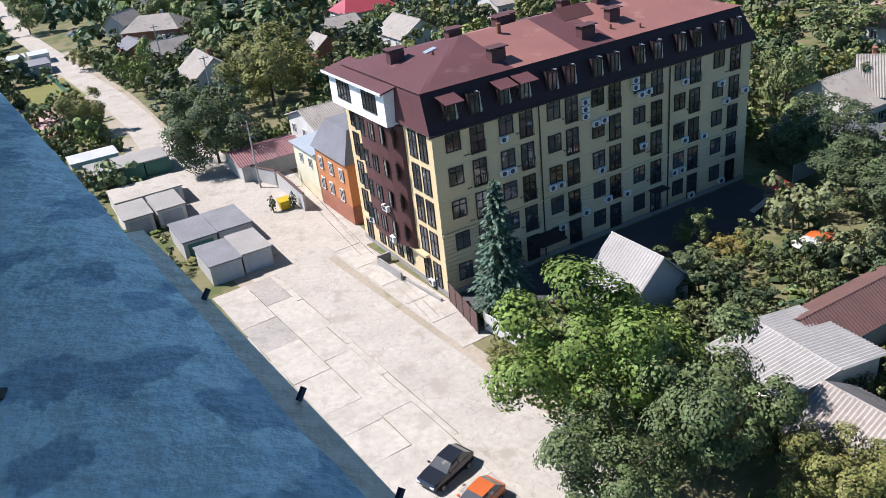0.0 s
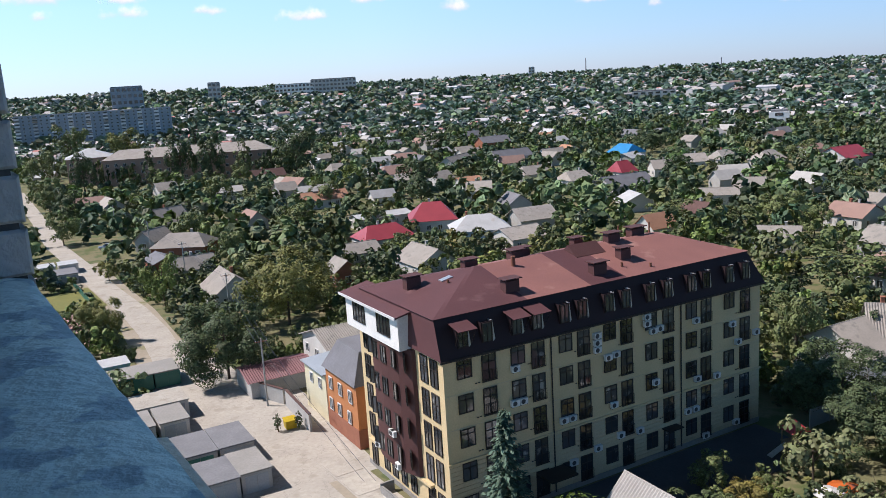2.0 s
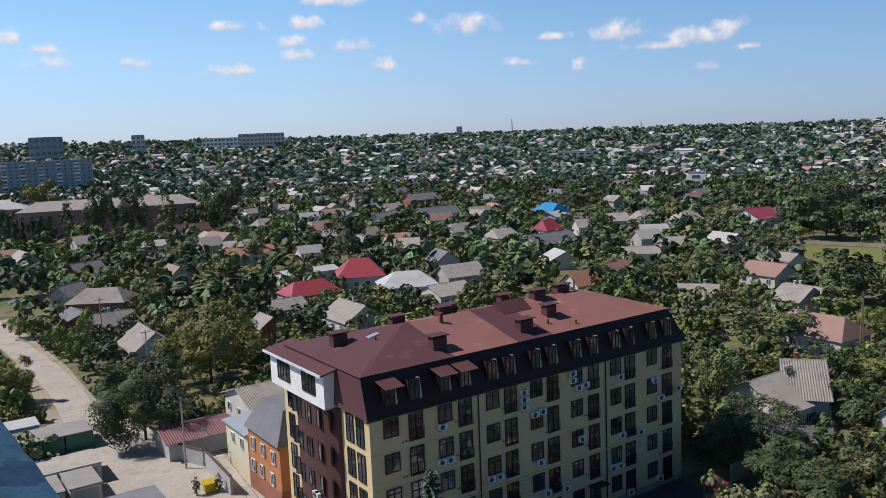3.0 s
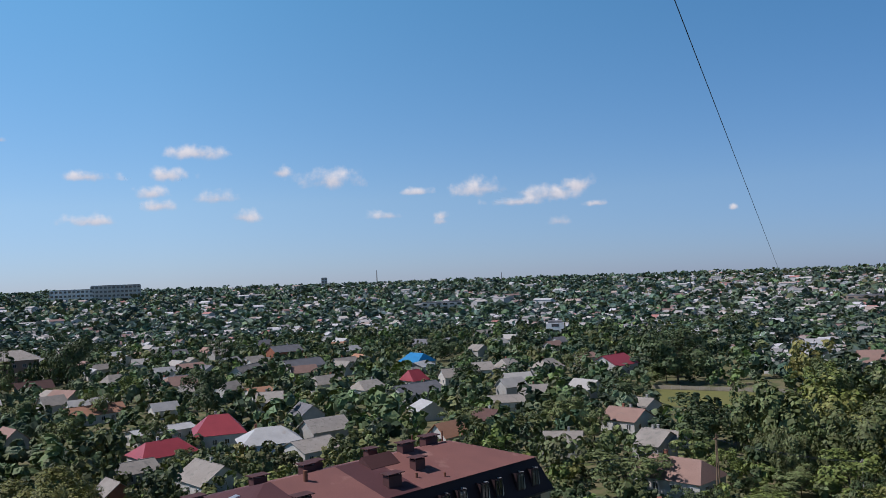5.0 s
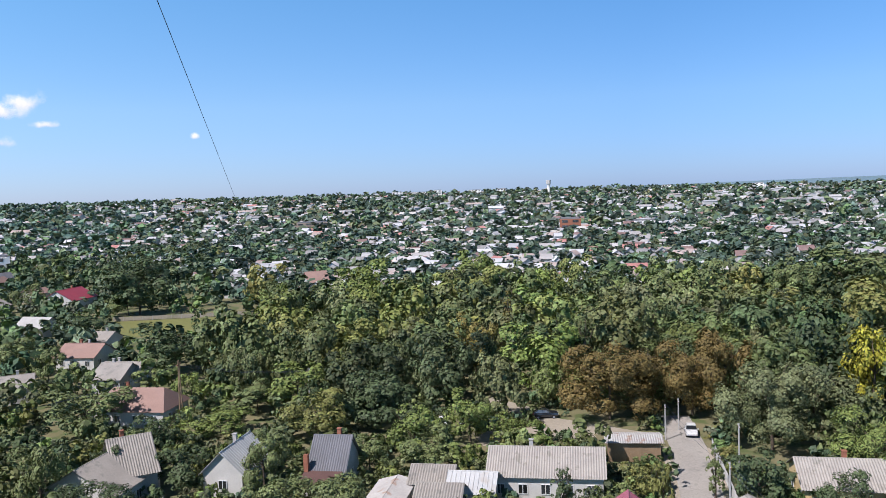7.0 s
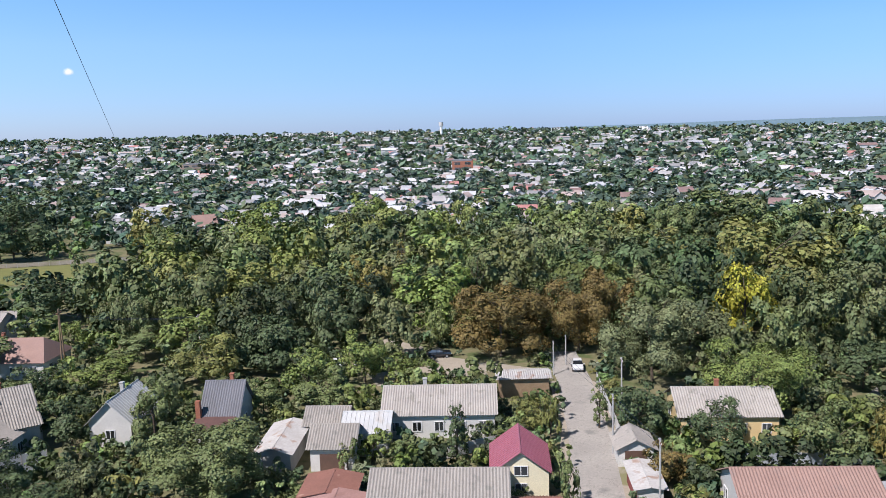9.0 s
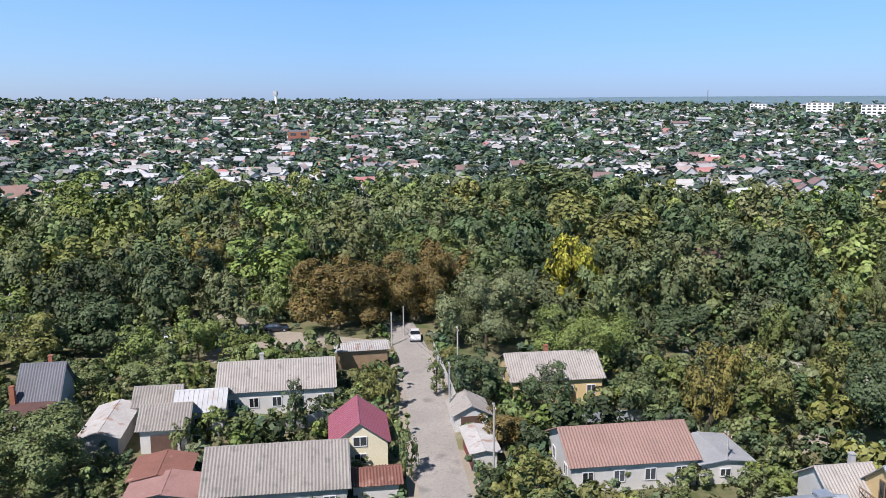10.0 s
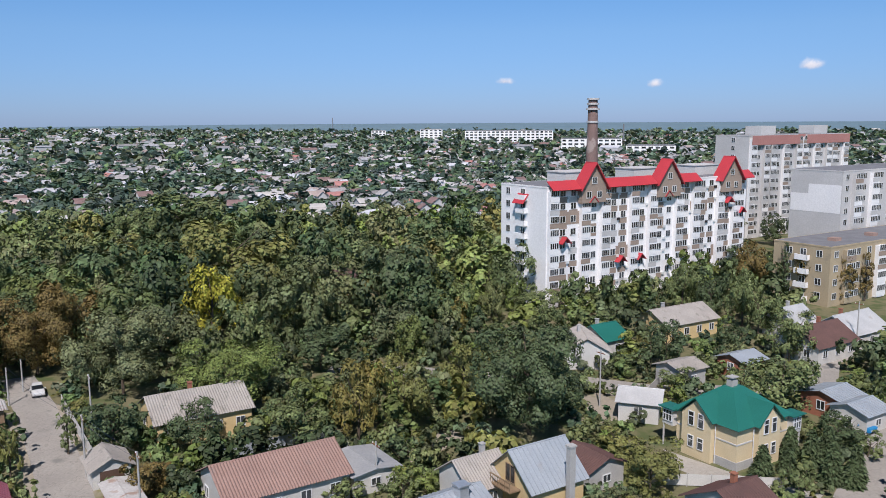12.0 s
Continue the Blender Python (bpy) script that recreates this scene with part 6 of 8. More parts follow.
for p, q in zip(STREET_POLES, STREET_POLES[1:]):
    for k in (-0.7, 0.0, 0.7):
        sagging((p[0] + k * 0.86, p[1] + k * 0.5, 8.75), (q[0] + k * 0.86, q[1] + k * 0.5, 8.75), 0.7)
for k in (-0.5, 0.5):
    sagging((-26.1 + k, 98.9, 8.7), (-9.0 + k, 64.0, 6.6), 0.5)
    sagging((77.0 + k, 128.2, 10.3), (36.0 + k, 118.0, 11.0), 1.0)
    sagging((77.0 + k, 128.2, 10.3), (94.0 + k, 114.0, 7.6), 0.8)
    sagging((88.4 + k, 35.4, 7.0), (76.2 + k, 25.6, 7.6), 0.3)
    sagging((88.4 + k, 35.4, 7.0), (113.4 + k, 55.2, 5.2), 0.6)


mat("car_black", (0.02, 0.022, 0.028), None, 1, 0.15, spec=0.8)
mat("car_orange", (0.55, 0.13, 0.03), None, 1, 0.25, spec=0.7)
mat("car_white", (0.75, 0.75, 0.74), None, 1, 0.25, spec=0.7)
mat("car_silver", (0.48, 0.50, 0.53), None, 1, 0.25, metal=0.4, spec=0.7)
mat("tyre", (0.02, 0.02, 0.02), None, 4, 0.9)
mat("lamp_glass", (0.8, 0.8, 0.78), None, 1, 0.1, spec=0.8)
mat("lamp_red", (0.4, 0.02, 0.02), None, 1, 0.2, spec=0.7)


def car(x, y, rot, paint, label):
    """A small hatchback: lofted sections along its length."""
    o = empty("car", pose(x, y, 0.08, 0, 0, rot), label, "car")
    KEEP.append((x, y, 3))
    prof = ((-2.1, 0.45, 0.70, 0.74), (-2.0, 0.30, 0.82, 0.82), (-1.3, 0.22, 0.90, 0.86), (-0.6, 0.22, 0.94, 0.87), (0.6, 0.22, 0.95, 0.87), (1.5, 0.22, 0.95, 0.85), (1.95, 0.3, 0.92, 0.80), (2.05, 0.45, 0.86, 0.74))
    g = Geo()
    for px, z0, z1, w in prof:
        g.v += [(px, -w, z0), (px, -w * 1.02, (z0 + z1) / 2), (px, -w * 0.93, z1), (px, w * 0.93, z1), (px, w * 1.02, (z0 + z1) / 2), (px, w, z0)]
    for i in range(len(prof) - 1):
        for k in range(6):
            a, b = i * 6 + k, i * 6 + (k + 1) % 6
            g.f.append((a, b, b + 6, a + 6))
    n = len(g.v)
    g.f += [(0, 1, 2, 3, 4, 5)[::-1], tuple(range(n - 6, n))]
    g.ob("body", paint, o, smooth=False)
    cab = ((-0.75, 0.93, 0.80), (-0.05, 1.40, 0.62), (1.15, 1.43, 0.62), (1.85, 0.95, 0.76))
    g = Geo()
    for px, z, w in cab:
        g.v += [(px, -w, z), (px, w, z)]
    g.v += [(px, s * 0.80, 0.92) for px in (-0.75, 1.85) for s in (-1, 1)]
    g.f += [(0, 2, 3, 1), (4, 6, 7, 5), (0, 6, 4, 2), (1, 3, 5, 7)]
    g.ob("glazing", "glass_dark", o)
    Geo().slab([(-0.1, -0.64, 1.41), (1.2, -0.64, 1.44), (1.2, 0.64, 1.44), (-0.1, 0.64, 1.41)], 0.05).ob("roof", paint, o)
    for px in (0.5,):
        for s in (-1, 1):
            Geo().slab([(px - 0.04, s * 0.79, 0.95), (px + 0.04, s * 0.79, 0.95), (px + 0.04, s * 0.63, 1.42), (px - 0.04, s * 0.63, 1.42)][::s], 0.03).ob("pillar", paint, o)
    for px in (-1.3, 1.3):
        for s in (-1, 1):
            w = Geo().tube((px, s * 0.68, 0.22), (px, s * 0.90, 0.22), 0.30, n=16).ob("wheel", "tyre", o)
            Geo().tube((px, s * 0.88, 0.22), (px, s * 0.915, 0.22), 0.18, n=10).ob("rim", "car_silver", w)
    for s in (-1, 1):
        Geo().box(-2.12, -1.98, s * 0.6 - 0.16, s * 0.6 + 0.16, 0.55, 0.70).ob("headlight", "lamp_glass", o)
        Geo().box(1.98, 2.08, s * 0.62 - 0.12, s * 0.62 + 0.12, 0.62, 0.82).ob("tail_light", "lamp_red", o)
        Geo().box(-0.62, -0.5, s * 0.98 - 0.1, s * 0.98 + 0.1, 0.92, 1.04).ob("mirror", paint, o)


car(-3.1, 43.0, 48, "car_black", "black hatchback parked on the concrete apron")
car(-1.2, 39.6, 48, "car_orange", "orange hatchback parked on the concrete apron")
car(118.0, 53.2, 28, "car_white", "white car parked at the end of the lane")
car(113.8, 77.0, 130, "car_black", "dark car parked beside the woods")
car(100.2, 88.0, 40, "car_white", "white car parked among bushes")
car(103.5, 86.2, 40, "car_black", "dark car parked among bushes")
car(-97.2, 219.4, 30, "car_silver", "silver car parked by the street")
car(-94.6, 223.0, 30, "car_black", "dark car parked by the street")
car(97.0, -57.0, 30, "metal_blue", "blue car beside a brick garage")

# yellow bin between two thujas
o = empty("waste_container", pose(-21.7, 91.4, 0, 0, 0, 30), "yellow plastic waste container by the street", "container")
mat("plastic_yellow", (0.60, 0.42, 0.02), None, 2, 0.5)
Geo().add([(-0.6, -0.45, 0.1), (0.6, -0.45, 0.1), (0.6, 0.45, 0.1), (-0.6, 0.45, 0.1), (-0.7, -0.55, 1.1), (0.7, -0.55, 1.1), (0.7, 0.55, 1.1), (-0.7, 0.55, 1.1)],
          [(3, 2, 1, 0), (0, 1, 5, 4), (1, 2, 6, 5), (2, 3, 7, 6), (3, 0, 4, 7), (4, 5, 6, 7)]).ob("body", "plastic_yellow", o)
Geo().slab([(-0.75, -0.6, 1.15), (0.75, -0.6, 1.15), (0.75, 0.6, 1.35), (-0.75, 0.6, 1.35)], 0.06).ob("lid", "plastic_yellow", o)
for x, y in ((-23.0, 90.6), (-20.6, 91.2)):
    tree(x, y, 2.7, 0.55, "dark", 1, "dark green conical thuja shrub", "shrub", low=0.0, squash=1.0)

# playground and garden seats
o = empty("play_house", pose(32.2, 78.8, 0, 0, 0, 20), "small wooden play tower with a red roof and slide", "play tower")
for x in (-0.8, 0.8):
    for y in (-0.8, 0.8):
        Geo().box(x - 0.06, x + 0.06, y - 0.06, y + 0.06, 0, 2.6).ob("post", "wood", o)
Geo().box(-0.9, 0.9, -0.9, 0.9, 1.1, 1.2).ob("platform", "wood", o)
Geo().add([(-1.1, -1.1, 2.5), (1.1, -1.1, 2.5), (1.1, 1.1, 2.5), (-1.1, 1.1, 2.5), (0, 0, 3.6)], [(0, 1, 4), (1, 2, 4), (2, 3, 4), (3, 0, 4), (3, 2, 1, 0)]).ob("roof", "roof_scarlet", o)
Geo().slab([(-0.9, -0.35, 1.15), (-0.9, 0.35, 1.15), (-3.0, 0.35, 0.15), (-3.0, -0.35, 0.15)][::-1], 0.05).ob("slide", "tin", o)
for x, y, ma, lab in ((30.6, 66.8, "car_white", "white garden parasol beside the vegetable beds"), (32.2, 67.6, "car_orange", "orange garden parasol beside the vegetable beds")):
    o = empty("parasol", pose(x, y, 0), lab, "parasol")
    Geo().tube((0, 0, 0), (0, 0, 2.3), 0.03, n=6).ob("pole", "pole", o)
    n = 10
    Geo().add([(1.5 * math.cos(6.283 * i / n), 1.5 * math.sin(6.283 * i / n), 1.95) for i in range(n)] + [(0, 0, 2.4)] + [(1.5 * math.cos(6.283 * i / n), 1.5 * math.sin(6.283 * i / n), 1.85) for i in range(n)],
              [(i, (i + 1) % n, n) for i in range(n)] + [(n + 1 + i, n + 1 + (i + 1) % n, (i + 1) % n, i) for i in range(n)]).ob("canopy", ma, o)
for x, y, hh in ((83.0, -46.3, 4.2), (82.8, -48.8, 4.0), (86.0, -45.3, 4.6), (84.6, -42.0, 3.6), (87.5, -48.0, 4.4)):
    spruce(x, y, hh, hh * 0.30, "young dark green spruce in a garden", "dark")


# ---- trees that stand out ----
tree(-163.0, 355.0, 20.3, 6.0, "dark", 1, "broad dense dark green tree behind the houses", low=0.06)
tree(-245.0, 522.3, 26.6, 12.0, "green", 1, "broad leafy green tree behind the houses", low=0.06)
tree(-140.0, 372.6, 24.1, 3.5, "dark", 1, "columnar dense dark green tree behind the houses", low=0.06)
tree(-126.8, 375.1, 25.0, 7.2, "dark", 1, "broad dense dark green tree behind the houses", low=0.06)
tree(-114.0, 379.2, 24.9, 8.0, "dark", 1, "broad dense dark green tree behind the houses", low=0.06)
tree(-156.9, 495.8, 30.0, 3.9, "dark", 1, "columnar dense dark green tree behind the houses", low=0.06)
tree(-99.8, 383.2, 22.0, 4.6, "green", 1, "columnar leafy green tree behind the houses", low=0.06)
tree(-77.5, 392.4, 25.0, 11.2, "dark", 1, "broad dense dark green tree behind the houses", low=0.06)
tree(-184.9, 461.0, 24.9, 10.2, "olive", 1, "broad yellowing green tree behind the houses", low=0.06)
tree(-154.5, 305.2, 13.6, 7.1, "green", 1, "broad leafy green tree behind the houses", low=0.06)
tree(-207.2, 409.1, 18.0, 8.4, "green", 1, "broad leafy green tree behind the houses", low=0.06)
tree(-124.2, 259.3, 13.3, 5.6, "dark", 1, "broad dense dark green tree behind the houses", low=0.06)
tree(-86.5, 291.1, 12.3, 6.3, "green", 1, "broad leafy green tree behind the houses", low=0.06)
tree(-130.3, 355.3, 11.1, 4.5, "green", 1, "round leafy green tree behind the houses", low=0.06)
tree(-42.0, 320.1, 10.0, 5.3, "fresh", 1, "broad bright green tree behind the houses", low=0.06)
tree(-13.1, 266.6, 16.0, 8.6, "dark", 1, "broad dense dark green tree behind the houses", low=0.06)
tree(-46.1, 224.8, 9.6, 6.6, "green", 1, "broad leafy green tree behind the houses", low=0.06)
tree(-74.4, 221.0, 9.5, 5.2, "green", 1, "broad leafy green tree behind the houses", low=0.06)
tree(-70.9, 285.2, 7.7, 4.7, "green", 1, "round leafy green tree behind the houses", low=0.06)
tree(-12.6, 467.4, 13.4, 7.7, "dark", 1, "broad dense dark green tree behind the houses", low=0.06)
tree(-24.2, 226.4, 7.2, 3.8, "green", 1, "round leafy green tree behind the houses", low=0.06)
tree(-79.2, 178.0, 5.3, 2.9, "olive", 1, "round yellowing green tree behind the houses", low=0.06)
tree(-57.2, 151.0, 11.1, 3.5, "fresh", 1, "round bright green tree among the gardens", low=0.06)
tree(-30.5, 135.6, 13.6, 8.4, "olive", 2, "broad yellowing green tree among the gardens", low=0.06)
tree(-36.6, 224.2, 7.1, 4.2, "green", 1, "round leafy green tree behind the houses", low=0.06)
tree(-5.2, 171.0, 7.1, 4.0, "dark", 1, "round dense dark green tree among the gardens", low=0.06)
tree(-15.3, 188.7, 6.0, 3.5, "green", 1, "round leafy green tree behind the houses", low=0.06)
tree(-55.7, 190.4, 9.5, 4.6, "green", 1, "round leafy green tree behind the houses", low=0.06)
tree(-113.2, 228.5, 10.3, 5.3, "green", 1, "broad leafy green tree behind the houses", low=0.06)
tree(-116.7, 301.2, 6.7, 5.2, "green", 1, "broad leafy green tree behind the houses", low=0.06)
tree(-95.5, 360.9, 11.2, 5.1, "green", 1, "broad leafy green tree behind the houses", low=0.06)
tree(-45.7, 276.7, 9.9, 5.2, "green", 1, "broad leafy green tree behind the houses", low=0.06)
tree(161.1, -13.9, 5.3, 5.3, "fresh", 1, "broad bright green tree among the gardens", low=0.06)
tree(159.9, -25.7, 6.5, 6.1, "green", 1, "broad leafy green tree among the gardens", low=0.06)
tree(158.2, -34.2, 5.0, 3.2, "fresh", 1, "round bright green tree among the gardens", low=0.06)
tree(164.6, -50.8, 8.1, 4.1, "dark", 1, "round dense dark green tree among the gardens", low=0.06)
tree(171.5, -47.8, 4.9, 2.7, "green", 1, "round leafy green tree among the gardens", low=0.06)
tree(164.0, -62.7, 7.7, 5.1, "green", 1, "broad leafy green tree among the gardens", low=0.06)
tree(201.1, -81.9, 10.1, 7.3, "dark", 1, "broad dense dark green tree behind the houses", low=0.06)
tree(181.7, -79.5, 11.9, 4.5, "brown", 1, "round rust-brown tree behind the houses", low=0.06)
tree(248.3, -114.6, 10.4, 4.6, "dark", 1, "round dense dark green tree behind the houses", low=0.06)
tree(172.4, -82.4, 14.8, 1.8, "dark", 0, "columnar dense dark green tree behind the houses", low=0.06)
tree(178.0, -88.0, 14.7, 1.6, "dark", 0, "columnar dense dark green tree behind the houses", low=0.06)
tree(170.8, -86.7, 10.1, 3.8, "brown", 1, "round rust-brown tree behind the houses", low=0.06)
tree(166.3, -92.3, 12.6, 2.5, "brown", 0, "columnar rust-brown tree behind the houses", low=0.06)
tree(169.3, -98.7, 12.9, 2.0, "brown", 0, "columnar rust-brown tree behind the houses", low=0.06)
tree(142.3, -68.7, 5.8, 4.6, "green", 1, "round leafy green tree among the gardens", low=0.06)
tree(174.4, -62.2, 3.3, 3.1, "green", 1, "round leafy green tree behind the houses", low=0.06)
tree(98.3, -15.4, 15.1, 7.2, "dark", 2, "broad dense dark green tree among the gardens", low=0.06)
tree(111.2, -8.1, 9.1, 3.5, "olive", 1, "round yellowing green tree among the gardens", low=0.06)
tree(126.4, -42.0, 8.2, 3.4, "dark", 1, "round dense dark green tree among the gardens", low=0.06)
tree(124.0, -38.5, 5.5, 2.6, "dark", 0, "round dense dark green tree among the gardens", low=0.06)
tree(132.7, -55.2, 6.0, 3.2, "dark", 1, "round dense dark green tree among the gardens", low=0.06)
tree(126.4, -61.8, 9.0, 3.7, "green", 1, "round leafy green tree among the gardens", low=0.06)
tree(102.4, -49.6, 8.9, 5.5, "green", 1, "broad leafy green tree among the gardens", low=0.06)
tree(112.6, -39.6, 3.6, 3.1, "green", 1, "round leafy green tree among the gardens", low=0.06)
tree(81.4, -25.7, 6.0, 3.8, "olive", 1, "round yellowing green tree among the gardens", low=0.06)
tree(91.3, -24.6, 3.5, 2.5, "olive", 0, "round yellowing green tree among the gardens", low=0.06)
tree(79.1, -40.6, 4.3, 2.1, "green", 0, "round leafy green tree among the gardens", low=0.06)
tree(91.7, -51.8, 4.3, 2.9, "dark", 1, "round dense dark green tree among the gardens", low=0.06)
tree(115.0, -66.9, 2.7, 2.1, "fresh", 0, "round bright green shrub among the gardens", "shrub", low=0.06)
tree(121.6, -34.5, 4.0, 2.5, "green", 0, "round leafy green tree among the gardens", low=0.06)
tree(111.1, -47.6, 4.9, 2.6, "green", 0, "round leafy green tree among the gardens", low=0.06)
tree(119.1, -45.5, 3.6, 2.5, "green", 0, "round leafy green tree among the gardens", low=0.06)
tree(88.8, -53.5, 3.2, 2.1, "green", 0, "round leafy green tree among the gardens", low=0.06)
tree(142.6, -25.3, 7.3, 3.7, "green", 1, "round leafy green tree among the gardens", low=0.06)
tree(105.5, -32.4, 1.6, 3.4, "green", 1, "round leafy green shrub among the gardens", "shrub", low=0.06)
spruce(84.4, -39.1, 3.6, 1.4, "dark green spruce beside the green-roofed house", "dark")
spruce(88.6, -44.2, 4.0, 1.4, "dark green spruce beside the green-roofed house", "dark")
spruce(87.9, -46.3, 2.8, 1.4, "dark green spruce beside the green-roofed house", "dark")
spruce(82.3, -45.8, 3.9, 1.4, "dark green spruce beside the green-roofed house", "dark")
spruce(81.3, -47.5, 2.8, 1.4, "dark green spruce beside the green-roofed house", "dark")
tree(94.9, 34.4, 7.7, 3.8, "dark", 1, "round dense dark green tree among the gardens", low=0.06)
tree(95.2, 25.0, 6.7, 3.4, "dark", 1, "round dense dark green tree among the gardens", low=0.06)
tree(83.4, 27.2, 4.7, 2.7, "brown", 1, "round rust-brown tree among the gardens", low=0.06)
tree(96.4, 12.9, 7.3, 4.4, "green", 1, "round leafy green tree among the gardens", low=0.06)
tree(97.8, 5.9, 11.4, 3.6, "ochre", 1, "round ochre-leaved tree among the gardens", low=0.06)
tree(100.3, 0.1, 10.4, 3.6, "olive", 1, "round yellowing green tree among the gardens", low=0.06)
tree(89.1, 0.7, 4.5, 2.5, "dark", 0, "round dense dark green tree among the gardens", low=0.06)
tree(95.5, 40.1, 7.5, 1.5, "green", 0, "columnar leafy green tree among the gardens", low=0.06)
tree(88.6, 43.7, 6.3, 1.5, "olive", 0, "columnar yellowing green tree among the gardens", low=0.06)
tree(101.5, 17.4, 2.6, 2.4, "fresh", 0, "round bright green shrub among the gardens", "shrub", low=0.06)
tree(81.0, 6.4, 3.1, 2.4, "green", 0, "round leafy green shrub among the gardens", "shrub", low=0.06)
tree(79.5, 13.6, 3.2, 2.3, "green", 0, "round leafy green tree among the gardens", low=0.06)
tree(127.4, 13.4, 7.5, 5.0, "dark", 1, "round dense dark green tree among the gardens", low=0.06)
tree(64.1, 87.8, 8.8, 3.4, "green", 1, "round leafy green tree among the gardens", low=0.06)
tree(58.1, 96.6, 6.8, 4.5, "dark", 1, "round dense dark green tree among the gardens", low=0.06)
tree(55.5, 67.4, 9.5, 6.4, "green", 2, "broad leafy green tree among the gardens", low=0.06)
tree(56.2, 74.7, 7.6, 3.8, "green", 1, "round leafy green tree among the gardens", low=0.06)
tree(78.4, 82.9, 5.0, 3.0, "green", 1, "round leafy green tree among the gardens", low=0.06)
tree(83.8, 76.4, 6.2, 4.5, "green", 1, "round leafy green tree among the gardens", low=0.06)
tree(93.3, 97.2, 9.3, 5.5, "dark", 1, "broad dense dark green tree among the gardens", low=0.06)
tree(83.8, 100.2, 8.3, 5.2, "olive", 1, "broad yellowing green tree among the gardens", low=0.06)
tree(77.2, 50.2, 8.3, 1.8, "dark", 0, "columnar dense dark green tree among the gardens", low=0.06)
tree(74.2, 56.2, 3.5, 2.2, "green", 0, "round leafy green tree among the gardens", low=0.06)
tree(72.6, 59.1, 4.3, 2.1, "fresh", 0, "round bright green tree among the gardens", low=0.06)
tree(68.8, 59.6, 4.6, 1.5, "green", 0, "round leafy green tree among the gardens", low=0.06)
tree(99.8, 73.0, 4.5, 3.8, "fresh", 1, "round bright green tree among the gardens", low=0.06)
tree(45.9, 76.6, 6.6, 2.9, "grey", 1, "round grey-green tree among the gardens", low=0.06)
tree(76.1, 115.5, 4.7, 5.3, "fresh", 1, "broad bright green tree among the gardens", low=0.06)
tree(88.1, 121.3, 6.3, 6.4, "green", 1, "broad leafy green tree among the gardens", low=0.06)
tree(59.5, 58.4, 2.2, 1.9, "green", 0, "round leafy green shrub among the gardens", "shrub", low=0.06)
tree(90.8, 47.2, 4.9, 2.8, "olive", 1, "round yellowing green tree among the gardens", low=0.06)
tree(72.3, 33.9, 6.5, 1.5, "green", 0, "columnar leafy green tree among the gardens", low=0.06)
tree(42.0, 102.5, 10.6, 3.5, "green", 1, "round leafy green tree among the gardens", low=0.06)
tree(40.6, 86.8, 8.7, 5.6, "dark", 2, "broad dense dark green tree among the gardens", low=0.06)
tree(39.6, 76.1, 7.2, 5.1, "dark", 2, "broad dense dark green tree among the gardens", low=0.06)
tree(37.6, 88.6, 6.1, 3.5, "dark", 1, "round dense dark green tree among the gardens", low=0.06)
tree(59.7, 112.8, 6.3, 3.6, "green", 1, "round leafy green tree among the gardens", low=0.06)
tree(51.3, 104.3, 7.4, 2.7, "dark", 1, "round dense dark green tree among the gardens", low=0.06)
tree(173.8, 317.8, 18.2, 11.6, "dark", 1, "broad dense dark green tree behind the houses", low=0.06)
tree(141.6, 265.2, 10.5, 9.0, "green", 1, "broad leafy green tree behind the houses", low=0.06)
tree(97.6, 164.0, 12.5, 8.8, "dark", 1, "broad dense dark green tree behind the houses", low=0.06)
tree(64.2, 136.4, 8.4, 7.8, "green", 1, "broad leafy green tree among the gardens", low=0.06)
tree(65.5, 114.5, 7.0, 3.8, "dark", 1, "round dense dark green tree among the gardens", low=0.06)
tree(48.7, 121.2, 4.5, 3.7, "green", 1, "round leafy green tree among the gardens", low=0.06)
tree(84.1, 136.0, 7.1, 3.8, "fresh", 1, "round bright green tree among the gardens", low=0.06)
tree(104.9, 225.0, 9.6, 8.0, "dark", 1, "broad dense dark green tree behind the houses", low=0.06)
tree(79.4, 204.3, 8.4, 6.6, "green", 1, "broad leafy green tree behind the houses", low=0.06)
tree(78.6, 183.8, 8.6, 4.2, "green", 1, "round leafy green tree behind the houses", low=0.06)
tree(63.2, 196.2, 7.7, 5.8, "green", 1, "broad leafy green tree behind the houses", low=0.06)
tree(51.0, 204.3, 7.7, 5.9, "green", 1, "broad leafy green tree behind the houses", low=0.06)
tree(130.1, 316.0, 10.2, 6.3, "green", 1, "broad leafy green tree behind the houses", low=0.06)
tree(121.5, 175.0, 8.5, 4.0, "dark", 1, "round dense dark green tree behind the houses", low=0.06)
tree(77.9, 293.9, 8.7, 7.0, "dark", 1, "broad dense dark green tree behind the houses", low=0.06)
tree(91.2, 396.7, 11.4, 9.4, "dark", 1, "broad dense dark green tree behind the houses", low=0.06)
tree(119.2, 162.1, 7.2, 3.3, "green", 1, "round leafy green tree behind the houses", low=0.06)
tree(151.4, 195.6, 13.2, 5.7, "fresh", 1, "broad bright green tree behind the houses", low=0.06)


